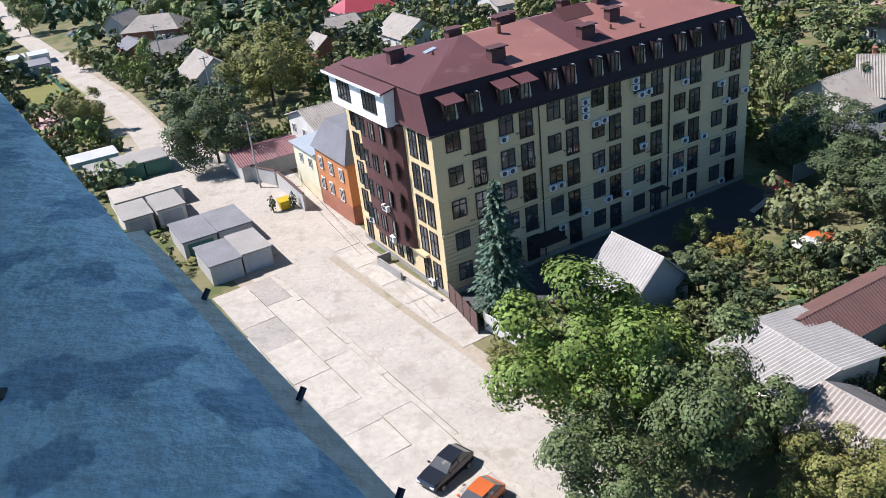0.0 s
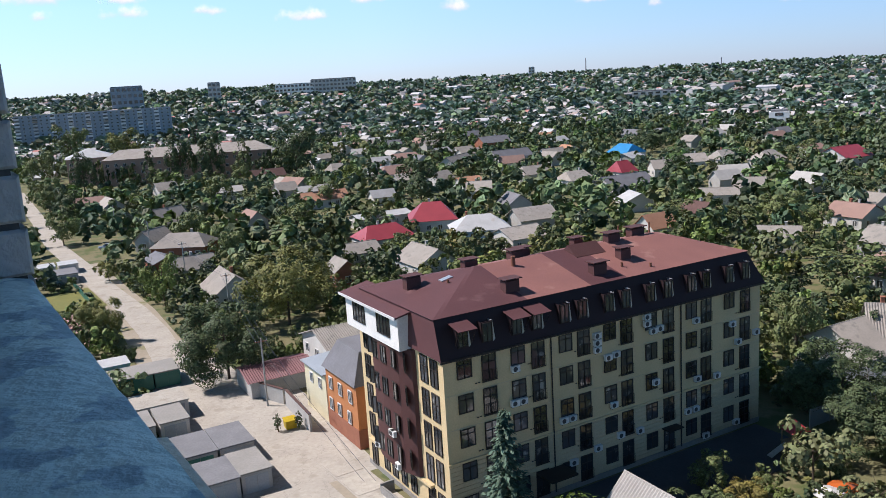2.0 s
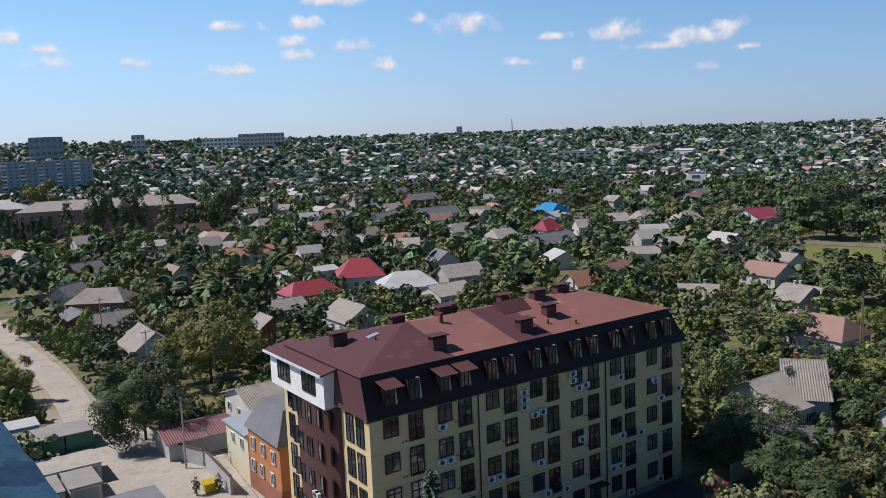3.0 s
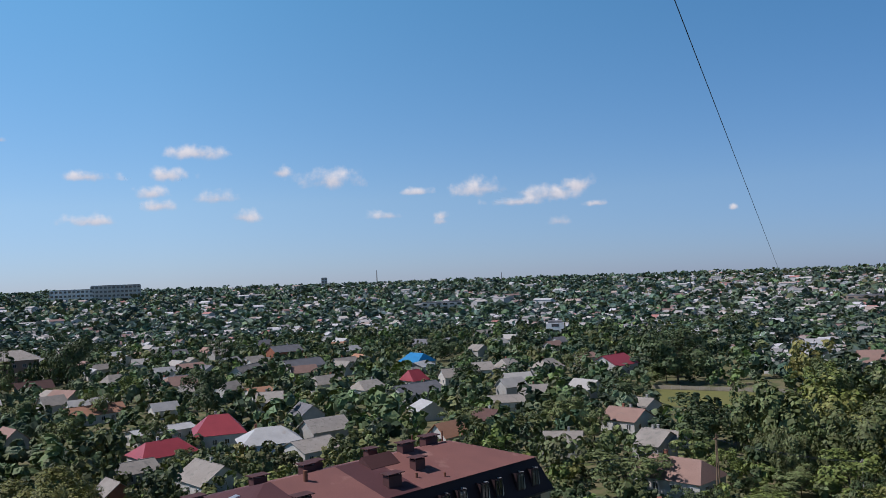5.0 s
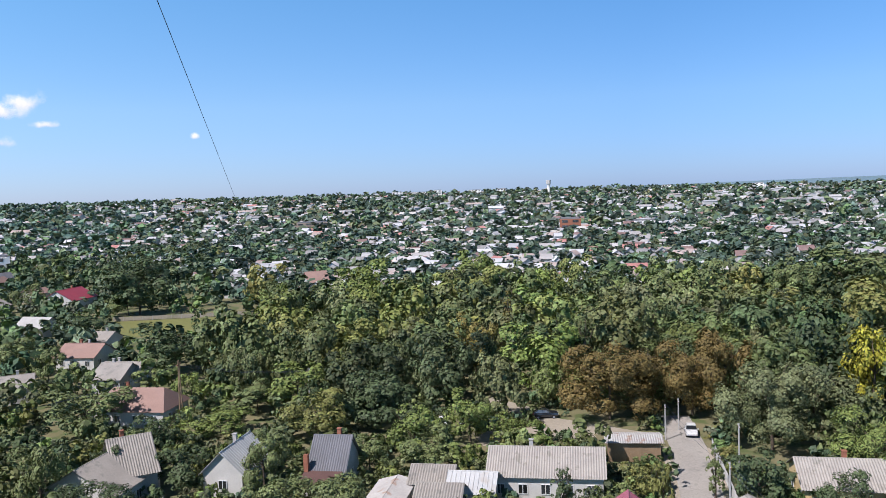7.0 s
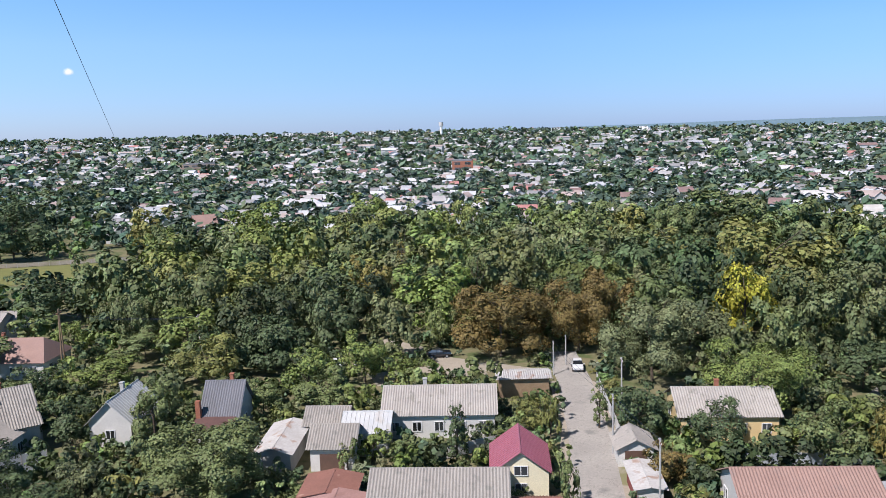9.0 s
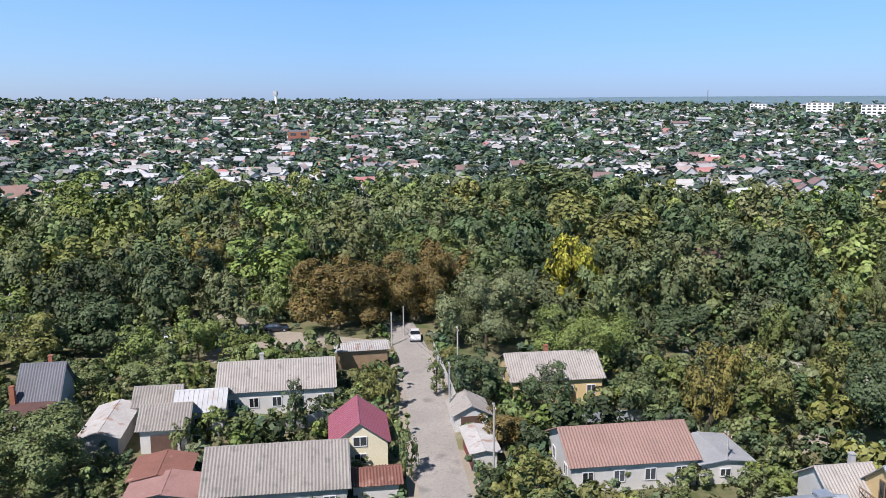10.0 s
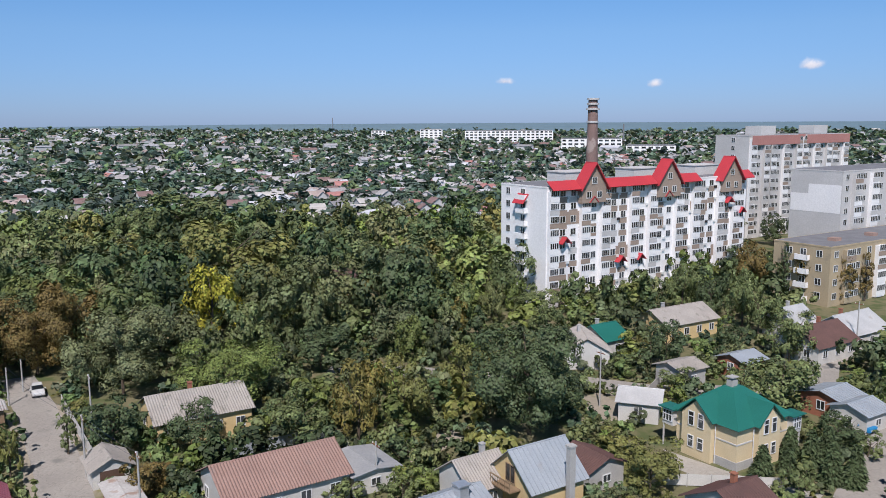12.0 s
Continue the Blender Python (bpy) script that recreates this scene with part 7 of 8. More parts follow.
# ---- named trees ----
spruce(2.4, 62.6, 13.5, 3.3, "tall blue-grey spruce beside the apartment building")
tree(7.0, 45.6, 13.0, 6.7, "locust", 2, "broad bright green locust tree by the street", low=0.1)
tree(14.0, 41.0, 11.5, 5.0, "shade", 2, "dense dark green tree beside the slate roofs", low=0.1)
tree(7.6, 37.8, 8.6, 4.3, "shade", 2, "dense green tree beside the street", low=0.1)
tree(19.5, 36.0, 7.0, 3.4, "olive", 2, "leafy green tree beside a shed", low=0.1)
tree(1.8, 55.0, 2.6, 1.7, "olive", 1, "straggling green bush by the street", "shrub", low=0.0)
tree(3.8, 52.4, 3.4, 2.0, "green", 1, "straggling green bush by the street", "shrub", low=0.0)
tree(4.4, 56.5, 2.8, 1.6, "fresh", 1, "straggling green bush by the street", "shrub", low=0.0)
tree(24.2, 68.6, 3.0, 2.2, "ochre", 1, "yellow-green garden bush in the sun", "shrub", low=0.0)
tree(21.8, 72.2, 4.0, 2.0, "green", 1, "green fruit tree behind the summer house", low=0.05)
tree(-34.0, 110.0, 11.6, 6.8, "dark", 2, "dark green round tree beside the street", low=0.0)
tree(-60.0, 130.0, 8.0, 3.6, "olive", 2, "small street tree on a grass strip", low=0.12)

for x, y, c in ((150.0, -64.0, "green"), (156.0, -60.0, "dark"), (161.0, -56.0, "green"), (143.0, -64.0, "green")):
    tree(x, y, 11.0, 3.6, c, 1, "browning tree before the flats" if c in ("ochre", "brown") else "leafy tree before the flats", low=0.05)

# sunlit clearing with a low wall behind it
yard("pavement", [(114.4, 225.1), (140.7, 197.5), (161.0, 224.0), (130.8, 254.6)], 0.05, "lawn_dry", "sunlit yellow-green clearing beyond the gardens")
fence((131.5, 256.0), (162.0, 225.5), 1.3, "dirt", "long pale wall behind the clearing", 3.0)
KEEP.extend(((125.0, 212.0, 12.0), (138.0, 203.0, 10.0), (128.0, 230.0, 14.0), (146.0, 216.0, 13.0), (150.0, 232.0, 10.0), (136.0, 244.0, 11.0), (118.0, 206.0, 8.0), (132.0, 190.0, 8.0)))
# trees that stand out of the woods
for x, y, h, r, c, k, lab in (
        (118.5, 67.5, 13.6, 9.6, "brown", 2, "broad rust-brown chestnut tree at the edge of the woods"),
        (128.0, 57.5, 14.2, 6.0, "brown", 2, "rust and ochre chestnut tree at the edge of the woods"), (134.0, 54.5, 15.0, 5.0, "brown", 1, "rust-brown chestnut tree behind another"),
        (117.5, 40.8, 13.6, 7.2, "grey", 2, "broad grey-green willow beside the lane"), (131.3, 39.4, 11.0, 6.2, "grey", 1, "grey-green tree in the woods"),
        (110.2, 24.6, 10.5, 7.4, "fresh", 2, "broad bright green tree behind the yellow house"),
        (143.0, 33.7, 15.8, 5.4, "yellow", 1, "tree with bright yellow autumn leaves"), (152.5, 39.6, 15.4, 4.2, "olive", 1, "tree with yellowing leaves"),
        (176.1, 184.4, 19.5, 12.0, "fresh", 1, "tall light green tree above the woods"), (203.7, 164.8, 20.0, 10.5, "fresh", 1, "tall light green tree above the woods"),
        (213.0, 130.8, 18.8, 8.1, "pale", 1, "pale yellow-green tree above the woods"), (202.7, 90.5, 19.3, 11.5, "green", 1, "broad tall green tree above the woods"),
        (184.1, 38.3, 18.6, 12.8, "olive", 1, "broad yellow-green tree above the woods"), (261.0, 69.1, 18.6, 16.0, "green", 1, "broad green tree at the back of the woods"),
        (237.8, 77.2, 16.7, 8.5, "green", 1, "green tree at the back of the woods"), (182.6, 147.9, 18.2, 10.0, "pale", 1, "half-bare grey-brown tree in the woods"),
        (132.5, 106.5, 13.5, 5.5, "ochre", 1, "ochre-leaved tree in the woods"), (138.6, 177.2, 16.6, 6.5, "green", 1, "upright green tree in the woods"),
        (134.3, 86.9, 17.1, 2.2, "dark", 1, "tall dark columnar poplar"), (135.2, 81.8, 17.3, 2.4, "dark", 1, "tall dark columnar poplar"),
        (135.8, 84.2, 15.8, 2.2, "green", 1, "tall green columnar poplar"), (148.8, 109.9, 18.5, 1.7, "ochre", 1, "tall thin poplar with browning leaves"),
        (164.9, 83.9, 14.8, 6.9, "green", 1, "green tree in the woods"), (166.3, 93.8, 13.5, 7.0, "olive", 1, "yellowing tree in the woods"),
        (96.6, 79.3, 8.2, 4.6, "fresh", 1, "bright green tree beside the dirt lane"), (85.7, 81.1, 8.4, 4.4, "fresh", 1, "bright green tree among the gardens"),
        (93.8, 97.1, 10.0, 6.3, "dark", 1, "dark green tree among the gardens"), (93.9, 117.0, 9.5, 7.5, "fresh", 1, "broad light green tree in the hollow"),
        (144.6, 262.9, 19.7, 13.0, "dark", 1, "broad dark green tree beyond the gardens")):
    tree(x, y, h, r, c, k, lab, low=0.04)

# ---- woods, gardens and the far hillside ----
rs = np.random.default_rng(11)


def clear_of(x, y, r, keep):
    d = (keep[:, 0] - x) ** 2 + (keep[:, 1] - y) ** 2
    return not (d < (keep[:, 2] + r * 0.8) ** 2).any()


trees_far, hv, hf, wv, wf, ht = [], [], [], [], [], []
ROOFS = [(1.0, 1.0, 1.0), (1.3, 1.3, 1.3), (0.7, 0.68, 0.66), (1.5, 1.5, 1.52), (1.05, 0.85, 0.75), (0.6, 0.4, 0.36), (1.35, 1.28, 1.15), (1.0, 0.95, 0.9), (1.25, 1.2, 1.15)] * 2 + [(1.15, 0.55, 0.48)]


def far_house(x, y, z, w, l, hh, rr, t):
    """Half sizes w and l, walls hh high, roof rising rr, turned by t."""
    ct, st = math.cos(t), math.sin(t)
    P = lambda px, py, pz: (x + px * ct - py * st, y + px * st + py * ct, z + pz)
    o, e = len(wv), 0.5
    wv.extend([P(-l, -w, -3), P(l, -w, -3), P(l, w, -3), P(-l, w, -3), P(-l, -w, hh), P(l, -w, hh), P(l, w, hh), P(-l, w, hh), P(-l, 0, hh + rr), P(l, 0, hh + rr)])
    wf.extend([(o, o + 1, o + 5, o + 4), (o + 2, o + 3, o + 7, o + 6), (o + 1, o + 2, o + 6, o + 9, o + 5), (o + 3, o, o + 4, o + 8, o + 7)])
    o = len(hv)
    hv.extend([P(-l - e, -w - e, hh - 0.2), P(l + e, -w - e, hh - 0.2), P(l + e, 0, hh + rr + 0.15), P(-l - e, 0, hh + rr + 0.15), P(l + e, w + e, hh - 0.2), P(-l - e, w + e, hh - 0.2)])
    hf.extend([(o, o + 1, o + 2, o + 3), (o + 3, o + 2, o + 4, o + 5)])
    ht.extend([ROOFS[rs.integers(len(ROOFS))]] * 6)


keep = np.array(KEEP)
GARDEN_ROOFS = (("slate", "weathered grey slate"), ("slate_beige", "beige slate"), ("metal_white", "pale metal"), ("slate_white", "whitish slate"), ("slate_dark", "dark slate"), ("tile_pink", "faded pink"),
                ("felt_pale", "pale grey"), ("tile_orange", "dull orange tiled"), ("slate", "weathered grey slate"))


def garden_house(x, y, rot, w, l, hh, rr, roof, word):
    """A small gabled house of half width w and half length l."""
    o = empty("house", pose(x, y, 0, 0, 0, rot), "small pale house with a %s roof among garden trees" % word, "house")
    Geo().add([(-l, -w, -0.3), (l, -w, -0.3), (l, w, -0.3), (-l, w, -0.3), (-l, -w, hh), (l, -w, hh), (l, w, hh), (-l, w, hh), (-l, 0, hh + rr), (l, 0, hh + rr)],
              [(3, 2, 1, 0), (0, 1, 5, 4), (2, 3, 7, 6), (1, 2, 6, 9, 5), (3, 0, 4, 8, 7)]).ob("wall", "plaster_white" if int(x) % 3 else "plaster_grey", o)
    e, k = 0.5, hh - 0.2
    g = Geo()
    for sg in (-1, 1):
        g.slab([((l + e) * sg, (w + e) * sg, k), (-(l + e) * sg, (w + e) * sg, k), (-(l + e) * sg, 0, hh + rr + 0.12), ((l + e) * sg, 0, hh + rr + 0.12)], 0.1)
    g.ob("roof", roof, o)


count = 0
for tries in range(900):
    a, d = rs.uniform(-40, 24), rs.uniform(190, 590)
    x, y = d * math.sin(radians(a)), d * math.cos(radians(a))
    if count > 105 or not clear_of(x, y, 12, keep):
        continue
    w, l = rs.uniform(3.0, 4.4), rs.uniform(3.6, 6.2)
    garden_house(x, y, 31 + float(rs.choice((0, 90))) + rs.normal(0, 10), w, l, rs.uniform(2.8, 3.8), rs.uniform(1.6, 2.8), *GARDEN_ROOFS[rs.integers(len(GARDEN_ROOFS))])
    count += 1
    KEEP.append((x, y, 4.5))
    keep = np.array(KEEP)
    LOWKEEP.extend((x - x / d * k, y - y / d * k, 4.0) for k in (7.0, 13.0))
keep, lowkeep = np.array(KEEP), np.array(LOWKEEP)
NAMES = ("green", "dark", "fresh", "dark", "olive", "green", "grey", "green")
PAL = [COL[k] for k in NAMES]
wood, gard = [], []
placed = np.zeros((0, 3))
for tries in range(9000):
    a, d = rs.uniform(20, 112), math.sqrt(rs.uniform(110 ** 2, 345 ** 2))
    near = np.interp(a, (20, 31, 34, 40, 66, 84, 92, 97, 112), (340, 300, 170, 122, 130, 126, 126, 160, 250))
    farm = np.interp(a, (20, 30, 40, 66, 97, 112), (240, 285, 275, 275, 275, 300))
    if not near < d < farm:
        continue
    x, y = d * math.sin(radians(a)), d * math.cos(radians(a))
    r = rs.uniform(2.6, 4.5) if rs.random() < 0.3 else rs.uniform(5.0, 8.8)
    if len(placed) and ((placed[:, 0] - x) ** 2 + (placed[:, 1] - y) ** 2 < (0.6 * (placed[:, 2] + r)) ** 2).any():
        continue
    if not clear_of(x, y, r * 0.6, keep):
        continue
    placed = np.vstack([placed, (x, y, r)])
    h = min(17.5, r * rs.uniform(1.0, 1.75) + 4.0)
    c = COL["ochre"] if rs.random() < 0.015 else PAL[rs.integers(len(PAL))]
    wood.append((x, y, 0.0, h, r, c))
for a in np.arange(40.0, 104.0, 4.1):
    d, r = rs.uniform(225, 272), rs.uniform(6.5, 9.5)
    wood.append((d * math.sin(radians(a)), d * math.cos(radians(a)), 0.0, rs.uniform(13, 17), r, np.array(COL[("fresh", "green", "fresh", "grey", "dark")[rs.integers(5)]]) * 1.1))
woods("woodland", [w for w in wood if math.hypot(w[0], w[1]) < 175], MIDW, "dense green mixed woodland in a hollow")
# farther crowns are brightened by 1.18: sunlit tops put into the colour
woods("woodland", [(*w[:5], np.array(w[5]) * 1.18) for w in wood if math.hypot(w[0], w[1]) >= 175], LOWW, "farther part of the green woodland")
gp = np.zeros((0, 4))
for tries in range(13000):
    a, d = rs.uniform(-40, 128), 38 + 560 * rs.uniform(0, 1) ** 0.8
    x, y = d * math.sin(radians(a)), d * math.cos(radians(a))
    r = rs.uniform(0.9, 3.6) if d < 140 else rs.uniform(1.8, 4.7)
    if (d < 75 and a < 8) or (a > 34 and d > 180):
        continue
    if not clear_of(x, y, r, keep) or (r > 1.6 and not clear_of(x, y, r * 0.6, lowkeep)):
        continue
    if len(gp) and ((gp[:, 0] - x) ** 2 + (gp[:, 1] - y) ** 2 < (0.6 * (gp[:, 2] + r)) ** 2).any():
        continue
    if ((placed[:, 0] - x) ** 2 + (placed[:, 1] - y) ** 2 < placed[:, 2] ** 2).any():
        continue
    k = int(rs.integers(len(PAL)))
    gp = np.vstack([gp, (x, y, r, d)])
    gard.append((x, y, ground_z(x, y), r * rs.uniform(1.5, 2.1) + 0.4, r, k, d))
for tries in range(10500):
    a, d = rs.uniform(-34, 128), math.sqrt(rs.uniform(42 ** 2, 138 ** 2))
    if a < 4:
        d += 60
    x, y = d * math.sin(radians(a)), d * math.cos(radians(a))
    r = rs.uniform(0.8, 1.8) if rs.random() < 0.45 else rs.uniform(1.8, 4.0)
    if not clear_of(x, y, r * 0.9, keep) or (r > 1.5 and not clear_of(x, y, r * 0.6, lowkeep)):
        continue
    if ((gp[:, 0] - x) ** 2 + (gp[:, 1] - y) ** 2 < (0.58 * (gp[:, 2] + r)) ** 2).any() or ((placed[:, 0] - x) ** 2 + (placed[:, 1] - y) ** 2 < placed[:, 2] ** 2).any():
        continue
    gp = np.vstack([gp, (x, y, r, d)])
    gard.append((x, y, 0.0, r * rs.uniform(1.5, 2.0) + 0.3, r, int(rs.integers(len(PAL))), d))
for tries in range(6000):
    a, d = rs.uniform(-34, 128), math.sqrt(rs.uniform(45 ** 2, 150 ** 2))
    if a < 4:
        d += 60
    x, y, r = d * math.sin(radians(a)), d * math.cos(radians(a)), rs.uniform(0.6, 1.5)
    if not clear_of(x, y, r * 0.3, keep) or ((gp[:, 0] - x) ** 2 + (gp[:, 1] - y) ** 2 < (0.5 * (gp[:, 2] + r)) ** 2).any():
        continue
    gp = np.vstack([gp, (x, y, r, d)])
    gard.append((x, y, 0.0, r * rs.uniform(1.3, 2.0) + 0.2, r, int(rs.integers(len(PAL))), max(d, 500.0)))
near_g = [w for w in gard if w[6] < 84]
for x, y, z, h, r, k, d in near_g:
    tree(x, y, h, r, NAMES[k], 0, "low leafy shrub in a garden" if r < 1.6 else "leafy fruit tree in a garden", "shrub" if r < 1.6 else "tree", low=0.05)
woods("garden_trees", [(*w[:5], PAL[w[5]]) for w in gard if 84 <= w[6] < 190], LOW, "fruit trees and shrubs in the gardens")
# bluish tint on the farther garden trees paints distance haze into the leaves
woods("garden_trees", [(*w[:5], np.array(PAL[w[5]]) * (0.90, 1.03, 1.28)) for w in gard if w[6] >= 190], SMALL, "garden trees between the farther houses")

# tall trees round the old blocks and at the foot of the flats
tall = []
for tries in range(26):
    a, d = rs.uniform(-27, -11), rs.uniform(400, 440)
    tall.append((d * math.sin(radians(a)), d * math.cos(radians(a)), 0.0, rs.uniform(8, 14), rs.uniform(2.5, 4.5), COL["dark" if rs.random() < 0.6 else "green"]))
for tries in range(46):
    px, py = rs.uniform(2, 75), rs.uniform(-20, -4)
    c, s = math.cos(radians(-59)), math.sin(radians(-59))
    tall.append((167.0 + px * c - py * s, -27.6 + px * s + py * c, 0.0, rs.uniform(5, 9.5), rs.uniform(2.2, 4.0), COL[NAMES[rs.integers(8)]]))
woods("block_trees", tall, LOW, "leafy trees round the apartment blocks")

# weeds and beds between the trees
weeds = []
for tries in range(4600):
    a, d = rs.uniform(-34, 128), math.sqrt(rs.uniform(40 ** 2, 135 ** 2))
    x, y = d * math.sin(radians(a)), d * math.cos(radians(a))
    if clear_of(x, y, 0.4, keep):
        weeds.append((x, y, -0.1, rs.uniform(0.4, 1.1), rs.uniform(0.4, 1.2), PAL[rs.integers(len(PAL))]))
woods("garden_weeds", weeds, [crown(_rng, 18, 3, 0.46, clumps=3) for _ in range(4)], "weeds and low plants in the gardens", "plants")

# far hillside: rows of small houses among trees
mat("far_roof", (0.44, 0.44, 0.455), (0.36, 0.36, 0.375), 0.02, 0.85, 0.5, 0.0, tint=True)
mat("far_wall", (0.58, 0.57, 0.57), (0.48, 0.47, 0.47), 0.02, 0.9, 0.5, 0.0)
d = 260.0
while d < 2450:
    step = 0.0125 * d + 1.5
    for _ in range(int(265 if d > 430 else 150)):
        a = rs.uniform(-42, 128)
        dd = d + rs.uniform(0, step)
        if dd < np.interp(a, (-42, 22, 30, 36, 110, 128), (590, 590, 480, 285, 285, 330)):
            continue
        x, y = dd * math.sin(radians(a)), dd * math.cos(radians(a))
        z = ground_z(x, y)
        if rs.random() < (0.20 if dd < 650 else 0.36 if a > 30 else 0.24) * (1.0 + 1.1 * noise.noise((x / 90, y / 90, 2.0))) and clear_of(x, y, 4, keep):
            w, l, hh, rr = rs.uniform(2.0, 3.6), rs.uniform(2.4, 4.6), rs.uniform(2.6, 4.0), rs.uniform(1.2, 2.2)
            if dd > 900 and rs.random() < 0.04:
                w, l, hh = w * 1.6, l * 2.5, hh * 2.2
            t = radians(31 + rs.choice((0, 90)) + rs.normal(0, 14))
            far_house(x, y, z, w, l, hh, rr, t)
        else:
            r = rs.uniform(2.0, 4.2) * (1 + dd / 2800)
            # aerial haze is painted into these leaf tints, bluest for bearings under 30
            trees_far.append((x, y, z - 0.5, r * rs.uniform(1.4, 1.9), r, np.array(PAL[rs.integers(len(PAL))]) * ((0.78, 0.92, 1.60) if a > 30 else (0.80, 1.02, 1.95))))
    d += step
near_t = [t for t in trees_far if math.hypot(t[0], t[1]) < 700]
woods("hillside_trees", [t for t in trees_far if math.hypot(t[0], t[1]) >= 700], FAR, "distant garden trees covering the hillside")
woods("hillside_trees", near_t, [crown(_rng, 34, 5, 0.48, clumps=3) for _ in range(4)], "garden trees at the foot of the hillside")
g = Geo()
g.v, g.f = wv, wf
tagged(g.ob("hillside_houses", "far_wall"), "distant small pale houses on the hillside", "houses", kind="stuff")
me = array_mesh("hillside_roofs", np.array(hv), np.array(hf), "far_roof", np.array(ht))
tagged(new("hillside_roofs", me), "distant grey, white and red gabled roofs", "roofs", kind="stuff")

# ---- the building from which the view is seen ----
mat("sill_blue", (0.92, 0.97, 0.86), (0.86, 0.92, 0.82), 2.2, 0.6, 30, 0.3, spots=(0.47, 0.54, 0.54), spot=0.525, spot_scale=10.0, spec=0.3, spot_soft=0.025)
mat("sill_tin", (0.93, 0.69, 0.48), (0.85, 0.63, 0.44), 3, 0.5, 30, 0.2)
mat("brick_pale", (0.48, 0.47, 0.46), (0.40, 0.39, 0.38), 3, 0.9, 40, 0.4, objvar=0.10)
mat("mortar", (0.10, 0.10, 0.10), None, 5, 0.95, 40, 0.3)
OWN = pose(0, 0, EYE, 0, 0, 33.8)      # own x: outwards, own y: along the wall
Geo().box(-0.6, 0.130, -6.0, 1.66, -1.2, -0.33).ob("parapet_wall", "plaster_grey", m=OWN)
tagged(bpy.data.objects["parapet_wall"], "concrete loggia parapet", "wall", kind="structure")
sl = Geo()
nx, ny = 20, 100
for i in range(nx + 1):
    for j in range(ny + 1):
        x, y = -0.6 + 0.753 * i / nx, -2.0 + 3.66 * j / ny
        edge = 0.004 * noise.noise((y * 14, 3.1, 0)) if i == nx else 0.0
        sl.v.append((x + edge, y, -0.30 + 0.0025 * noise.noise((x * 7, y * 7, 0)) - (0.008 if i == nx else 0)))
sl.f += [(i * (ny + 1) + j, (i + 1) * (ny + 1) + j, (i + 1) * (ny + 1) + j + 1, i * (ny + 1) + j + 1) for i in range(nx) for j in range(ny)]
sl.box(-0.6, 0.150, -2.0, 1.66, -0.34, -0.318)
tagged(sl.ob("window_sill", "sill_blue", m=OWN, smooth=True), "wide sill with peeling blue paint", "sill", kind="structure")
# jamb's unseen back runs to -1.4 to keep a sun streak off the sill
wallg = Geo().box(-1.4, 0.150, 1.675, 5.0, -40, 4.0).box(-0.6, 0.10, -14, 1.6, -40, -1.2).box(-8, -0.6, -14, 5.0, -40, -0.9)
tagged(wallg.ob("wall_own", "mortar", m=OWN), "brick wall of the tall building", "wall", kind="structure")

# tin drip strip along the sill, with its clips
ts = Geo().slab([(0.128, -2.0, -0.385), (0.209, -2.0, -0.40), (0.209, 0.98, -0.40), (0.128, 0.98, -0.385)], 0.004)
strip_o = tagged(ts.ob("sill_strip", "sill_tin", m=OWN), "grey tin drip strip along the sill", "trim", kind="structure")
for y in (0.38, 0.53, 0.75):
    Geo().tube((0.203, y, -0.397), (0.211, y + 0.004, -0.390), 0.003, n=6).ob("clip", "cable", strip_o)
# slightly raised dark disc that stands for a rust stain on the sill
stain = Geo()
stain.add([(0.006 * math.cos(k) * (1 + 0.3 * math.sin(3 * k)), 0.009 * math.sin(k), 0.0) for k in np.arange(0, 6.2, 0.5)] + [(0, 0, 0.003)], [(i, (i + 1) % 13, 13) for i in range(13)])
tagged(stain.ob("rust_spot", "bark", m=OWN @ pose(0.011, 0.543, -0.299)), "small dark rust stain on the blue sill", "bolt", kind="structure")
# bricks of the jamb beside the opening
bk = bpy.data.objects["wall_own"]
bricks = []
for k in range(-6, 34):
    z = -0.40 + k * 0.098
    for i in range(3):
        w = 0.245
        x1 = 0.162 - i * 0.26 - (0.13 if k % 2 else 0)
        for xa, xb in (((x1 - w, x1),) if not (k % 2 and i == 0) else ((x1 - w, x1), (x1 + 0.012, 0.162))):
            key = round(xb - xa, 2)
            e = 0.004
            bricks.append((xa, xb, z))
proto = {}
for xa, xb, z in bricks:
    key = round(xb - xa, 2)
    if key not in proto:
        L, e = xb - xa, 0.006
        proto[key] = Geo().add([(0, 0, 0), (L, 0, 0), (L, 0, 0.086), (0, 0, 0.086), (e, -0.008, e), (L - e, -0.008, e), (L - e, -0.008, 0.086 - e), (e, -0.008, 0.086 - e), (0, 0.02, 0), (L, 0.02, 0), (L, 0.02, 0.086), (0, 0.02, 0.086)],
                               [(4, 5, 6, 7), (0, 1, 5, 4), (1, 2, 6, 5), (2, 3, 7, 6), (3, 0, 4, 7), (0, 8, 9, 1), (1, 9, 10, 2), (2, 10, 11, 3), (3, 11, 8, 0)])
        proto[key] = proto[key].ob("brick", "brick_pale", bk, m=pose(xa, 1.672, z))
    else:
        shared(proto[key], "brick", pose(xa, 1.672, z), bk)
# the jamb's outer face
for k in range(-6, 34):
    z = -0.40 + k * 0.098
    for i in range(2):
        a = 1.672 + i * 0.257 - (0.12 if k % 2 else 0)
        Geo().box(0.148, 0.162, max(1.672, a), a + 0.245, z, z + 0.086).ob("brick", "brick_pale", bk)

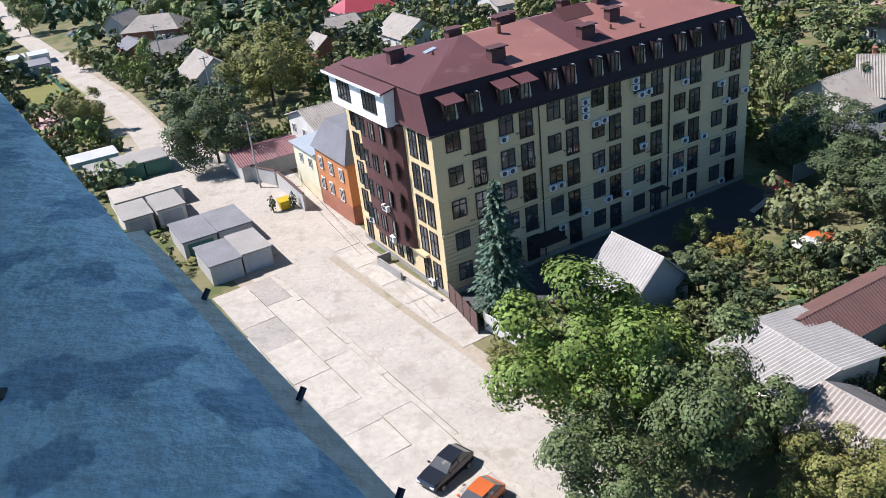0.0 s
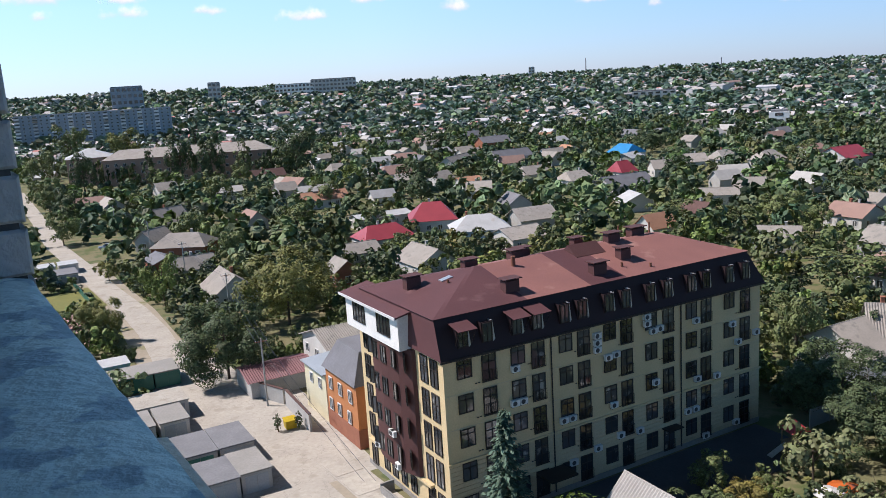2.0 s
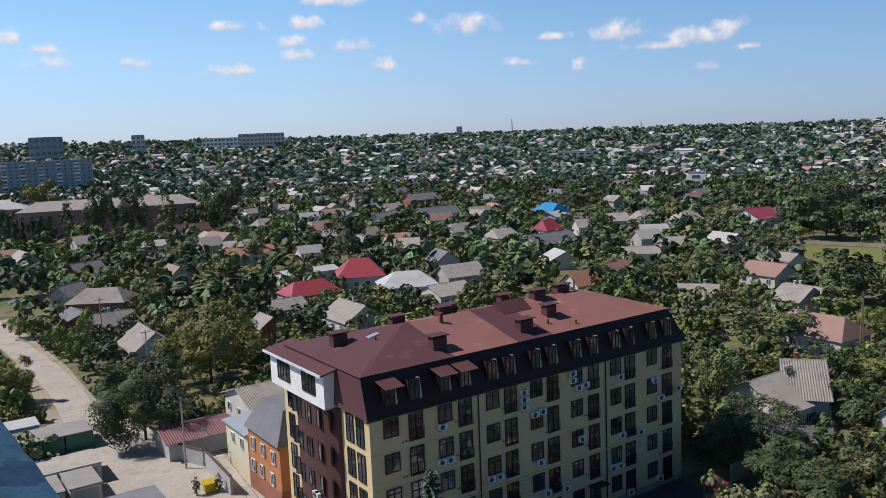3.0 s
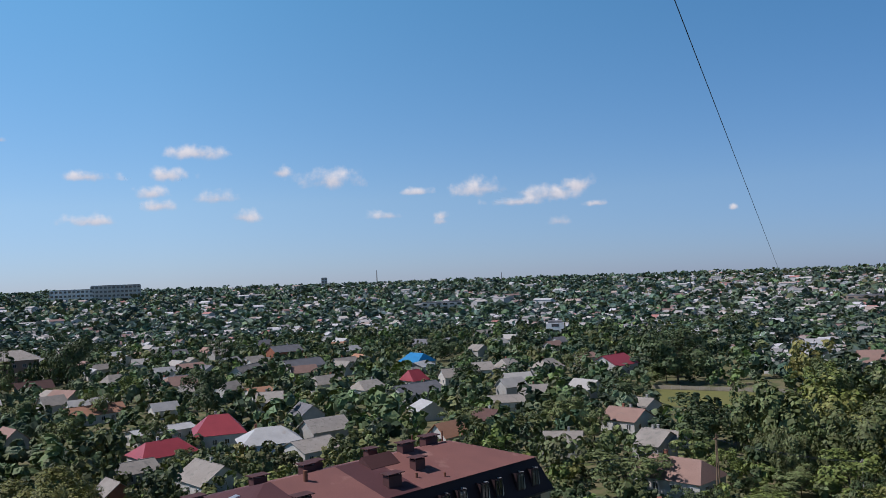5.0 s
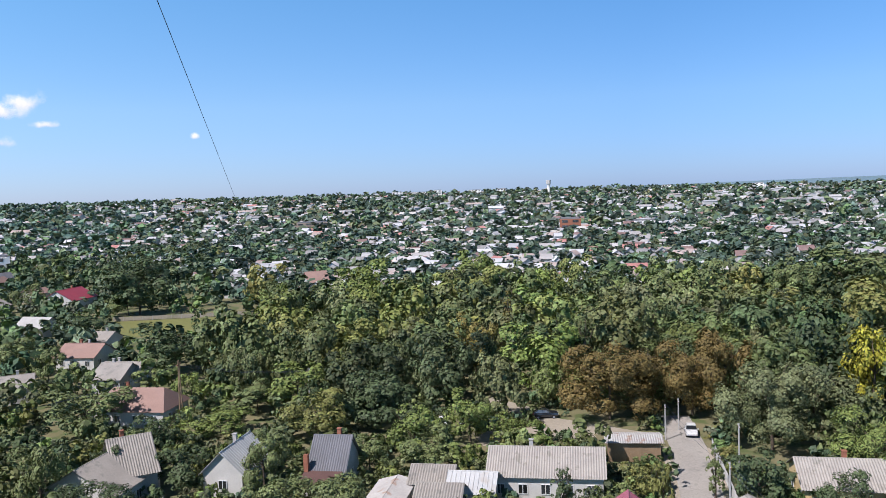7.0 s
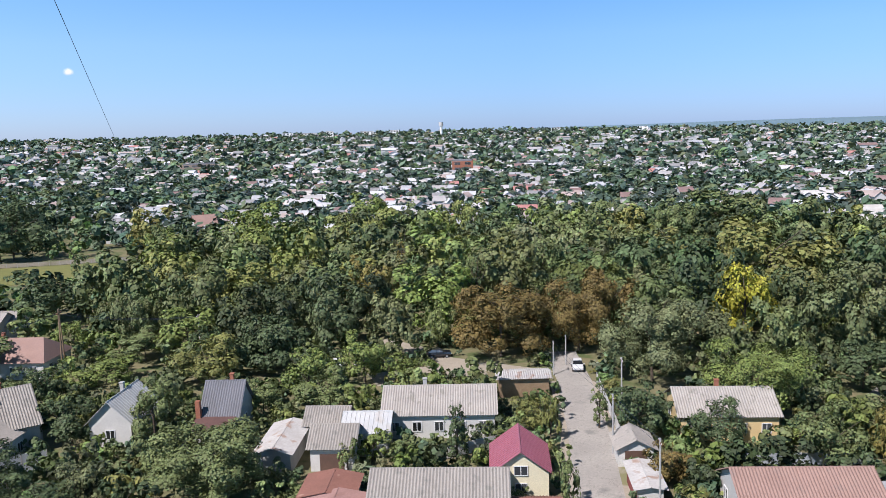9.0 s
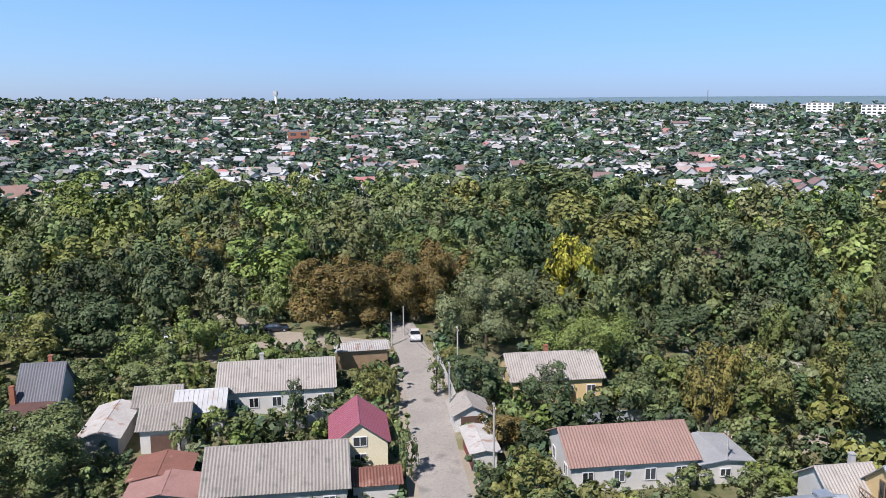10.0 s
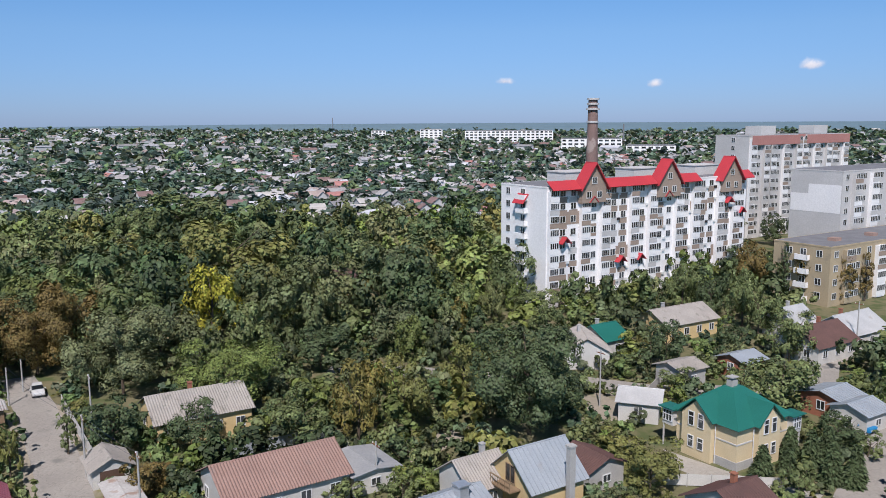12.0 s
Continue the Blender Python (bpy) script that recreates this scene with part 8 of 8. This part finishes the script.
# added wall behind the eye: blocks sun on the sill, reflects soft light
inner = Geo().box(-1.4, -1.1, -14, 1.67, -0.9, 1.6)
tagged(inner.ob("wall_inner", "plaster_white", m=OWN), "unseen white wall added to keep sun off the sill", "wall", kind="structure")

# overhead cable
def cable(pts, r, label):
    g = Geo().path(pts, r, 5)
    return tagged(g.ob("overhead_cable", "cable"), label, "cable")


def bearing(az, el, d):
    return Vector((d * math.sin(radians(az)), d * math.cos(radians(az)), EYE + d * math.tan(radians(el))))


A, B = bearing(29.2, 18.0, 10.0), bearing(35.3, -0.2, 42.0)
A = A + (A - B) * 0.28
mast = empty("roof_mast", pose(A.x, A.y, A.z), "iron bracket that holds the cable above the roof", "bracket", kind="structure")
Geo().tube((0, 0, -0.3), (0, 0, 0.3), 0.02, n=6).tube((0, 0, -0.25), (-2.2, -3.6, -0.6), 0.02, n=6).ob("arm", "rust", mast)
cable([A.lerp(B, t) for t in (0, 0.1, 0.2, 0.4, 0.7, 1.0)], 0.0065, "thin black cable running out from the roof")


# ---- clouds far behind the hills ----
def cloud_material():
    m = bpy.data.materials.new("cloud")
    m.use_nodes = True
    n, k = m.node_tree.nodes, m.node_tree.links
    n.remove(n["Principled BSDF"])
    tc = n.new("ShaderNodeTexCoord")
    inf = n.new("ShaderNodeObjectInfo")
    geo = n.new("ShaderNodeNewGeometry")
    nz = n.new("ShaderNodeTexNoise")
    nz.inputs["Scale"].default_value, nz.inputs["Detail"].default_value, nz.inputs["Roughness"].default_value = 0.010, 6, 0.52
    k.new(geo.outputs["Position"], nz.inputs["Vector"])
    sep = n.new("ShaderNodeSeparateXYZ")
    k.new(tc.outputs["Generated"], sep.inputs[0])

    def calc(op, a, b=None):
        x = n.new("ShaderNodeMath")
        x.operation = op
        for s, v in ((x.inputs[0], a), (x.inputs[1], b)):
            if v is None:
                continue
            if hasattr(v, "links"):
                k.new(v, s)
            else:
                s.default_value = v
        return x.outputs[0]
    u = calc('MULTIPLY', calc('SUBTRACT', sep.outputs[0], 0.5), 2.0)
    w = calc('MULTIPLY', calc('SUBTRACT', sep.outputs[1], 0.38), 2.0)
    flat = calc('MULTIPLY', w, calc('ADD', 1.0, calc('MULTIPLY', calc('LESS_THAN', w, 0.0), 0.9)))
    rad = calc('SQRT', calc('ADD', calc('MULTIPLY', u, u), calc('MULTIPLY', flat, flat)))
    den = calc('SUBTRACT', calc('ADD', calc('MULTIPLY', nz.outputs["Fac"], 1.9), -0.22), rad)
    alpha = n.new("ShaderNodeMapRange")
    alpha.interpolation_type = 'SMOOTHSTEP'
    alpha.inputs[1].default_value, alpha.inputs[2].default_value, alpha.inputs[4].default_value = 0.0, 0.8, 0.92
    k.new(den, alpha.inputs[0])
    # the card glows; its sunlit top and grey underside are painted in
    em, tr, mx = n.new("ShaderNodeEmission"), n.new("ShaderNodeBsdfTransparent"), n.new("ShaderNodeMixShader")
    ramp = n.new("ShaderNodeMix")
    ramp.data_type = 'RGBA'
    ramp.inputs[6].default_value, ramp.inputs[7].default_value = (0.56, 0.60, 0.68, 1), (0.98, 0.95, 0.92, 1)
    up = n.new("ShaderNodeMapRange")
    up.inputs[1].default_value, up.inputs[2].default_value = 0.2, 0.62
    k.new(calc('ADD', sep.outputs[1], calc('MULTIPLY', calc('SUBTRACT', nz.outputs["Fac"], 0.5), 0.6)), up.inputs[0])
    k.new(up.outputs[0], ramp.inputs[0])
    k.new(ramp.outputs[2], em.inputs[0])
    em.inputs[1].default_value = 1.0
    k.new(alpha.outputs[0], mx.inputs[0])
    k.new(tr.outputs[0], mx.inputs[1])
    k.new(em.outputs[0], mx.inputs[2])
    k.new(mx.outputs[0], n["Material Output"].inputs[0])
    return m


CLOUD = cloud_material()


def cloud(az, el, w, h):
    """A small cumulus: its bearing and height in degrees, and its size in degrees."""
    d = 4600.0
    p = Vector((math.sin(radians(az)) * math.cos(radians(el)), math.cos(radians(az)) * math.cos(radians(el)), math.sin(radians(el)))) * d
    a, b = d * math.tan(radians(w * 0.70)), d * math.tan(radians(h * 1.15))
    o = Geo().add([(-a, -b, 0), (a, -b, 0), (a, b, 0), (-a, b, 0)], [(0, 1, 2, 3)]).ob("cloud", CLOUD, m=Matrix.Translation(p + Vector((0, 0, EYE))) @ pose(0, 0, 0, 90 + el, 0, -az))
    return tagged(o, "small white fair-weather cumulus cloud", "cloud", kind="structure")


for c in ((-3.0, 9.38, 4.1, 0.94), (5.9, 7.52, 5.5, 1.41), (-4.9, 7.91, 3.7, 0.86), (-5.8, 6.7, 2.7, 0.78), (-1.7, 6.39, 3.5, 0.94), (-5.3, 5.9, 2.5, 0.78), (-0.1, 5.07, 2.9, 0.78), (-9.7, 7.76, 3.7, 0.63), (-9.4, 4.95, 4.1, 0.78), (16.2, 6.54, 4.7, 1.1), (21.1, 5.92, 5.9, 1.1), (22.9, 6.4, 2.7, 0.94), (9.7, 4.79, 3.1, 0.55), (13.5, 4.64, 1.6, 0.63), (21.5, 3.95, 2.2, 0.71), (2.5, 8.01, 1.8, 0.78), (-14.7, 9.88, 1.3, 0.39), (11.8, 6.35, 2.7, 0.47), (24.1, 4.99, 2.0, 0.47)):
    cloud(*c)
for c in ((-16.0, 5.53, 2.7, 0.55), (116.3, 3.35, 2.4, 0.55), (97.0, 2.64, 1.2, 0.39), (106.9, 2.36, 1.3, 0.47), (32.9, 4.12, 0.6, 0.4), (-25.6, 6.77, 4.3, 1.33), (-22.9, 6.96, 2.2, 0.86), (-21.1, 6.34, 2.7, 0.63), (-25.8, 5.42, 1.8, 0.63), (-20.9, 5.49, 3.3, 0.71), (18.9, 5.4, 5.0, 0.6), (13.4, 4.3, 2.0, 0.6)):
    cloud(*c)
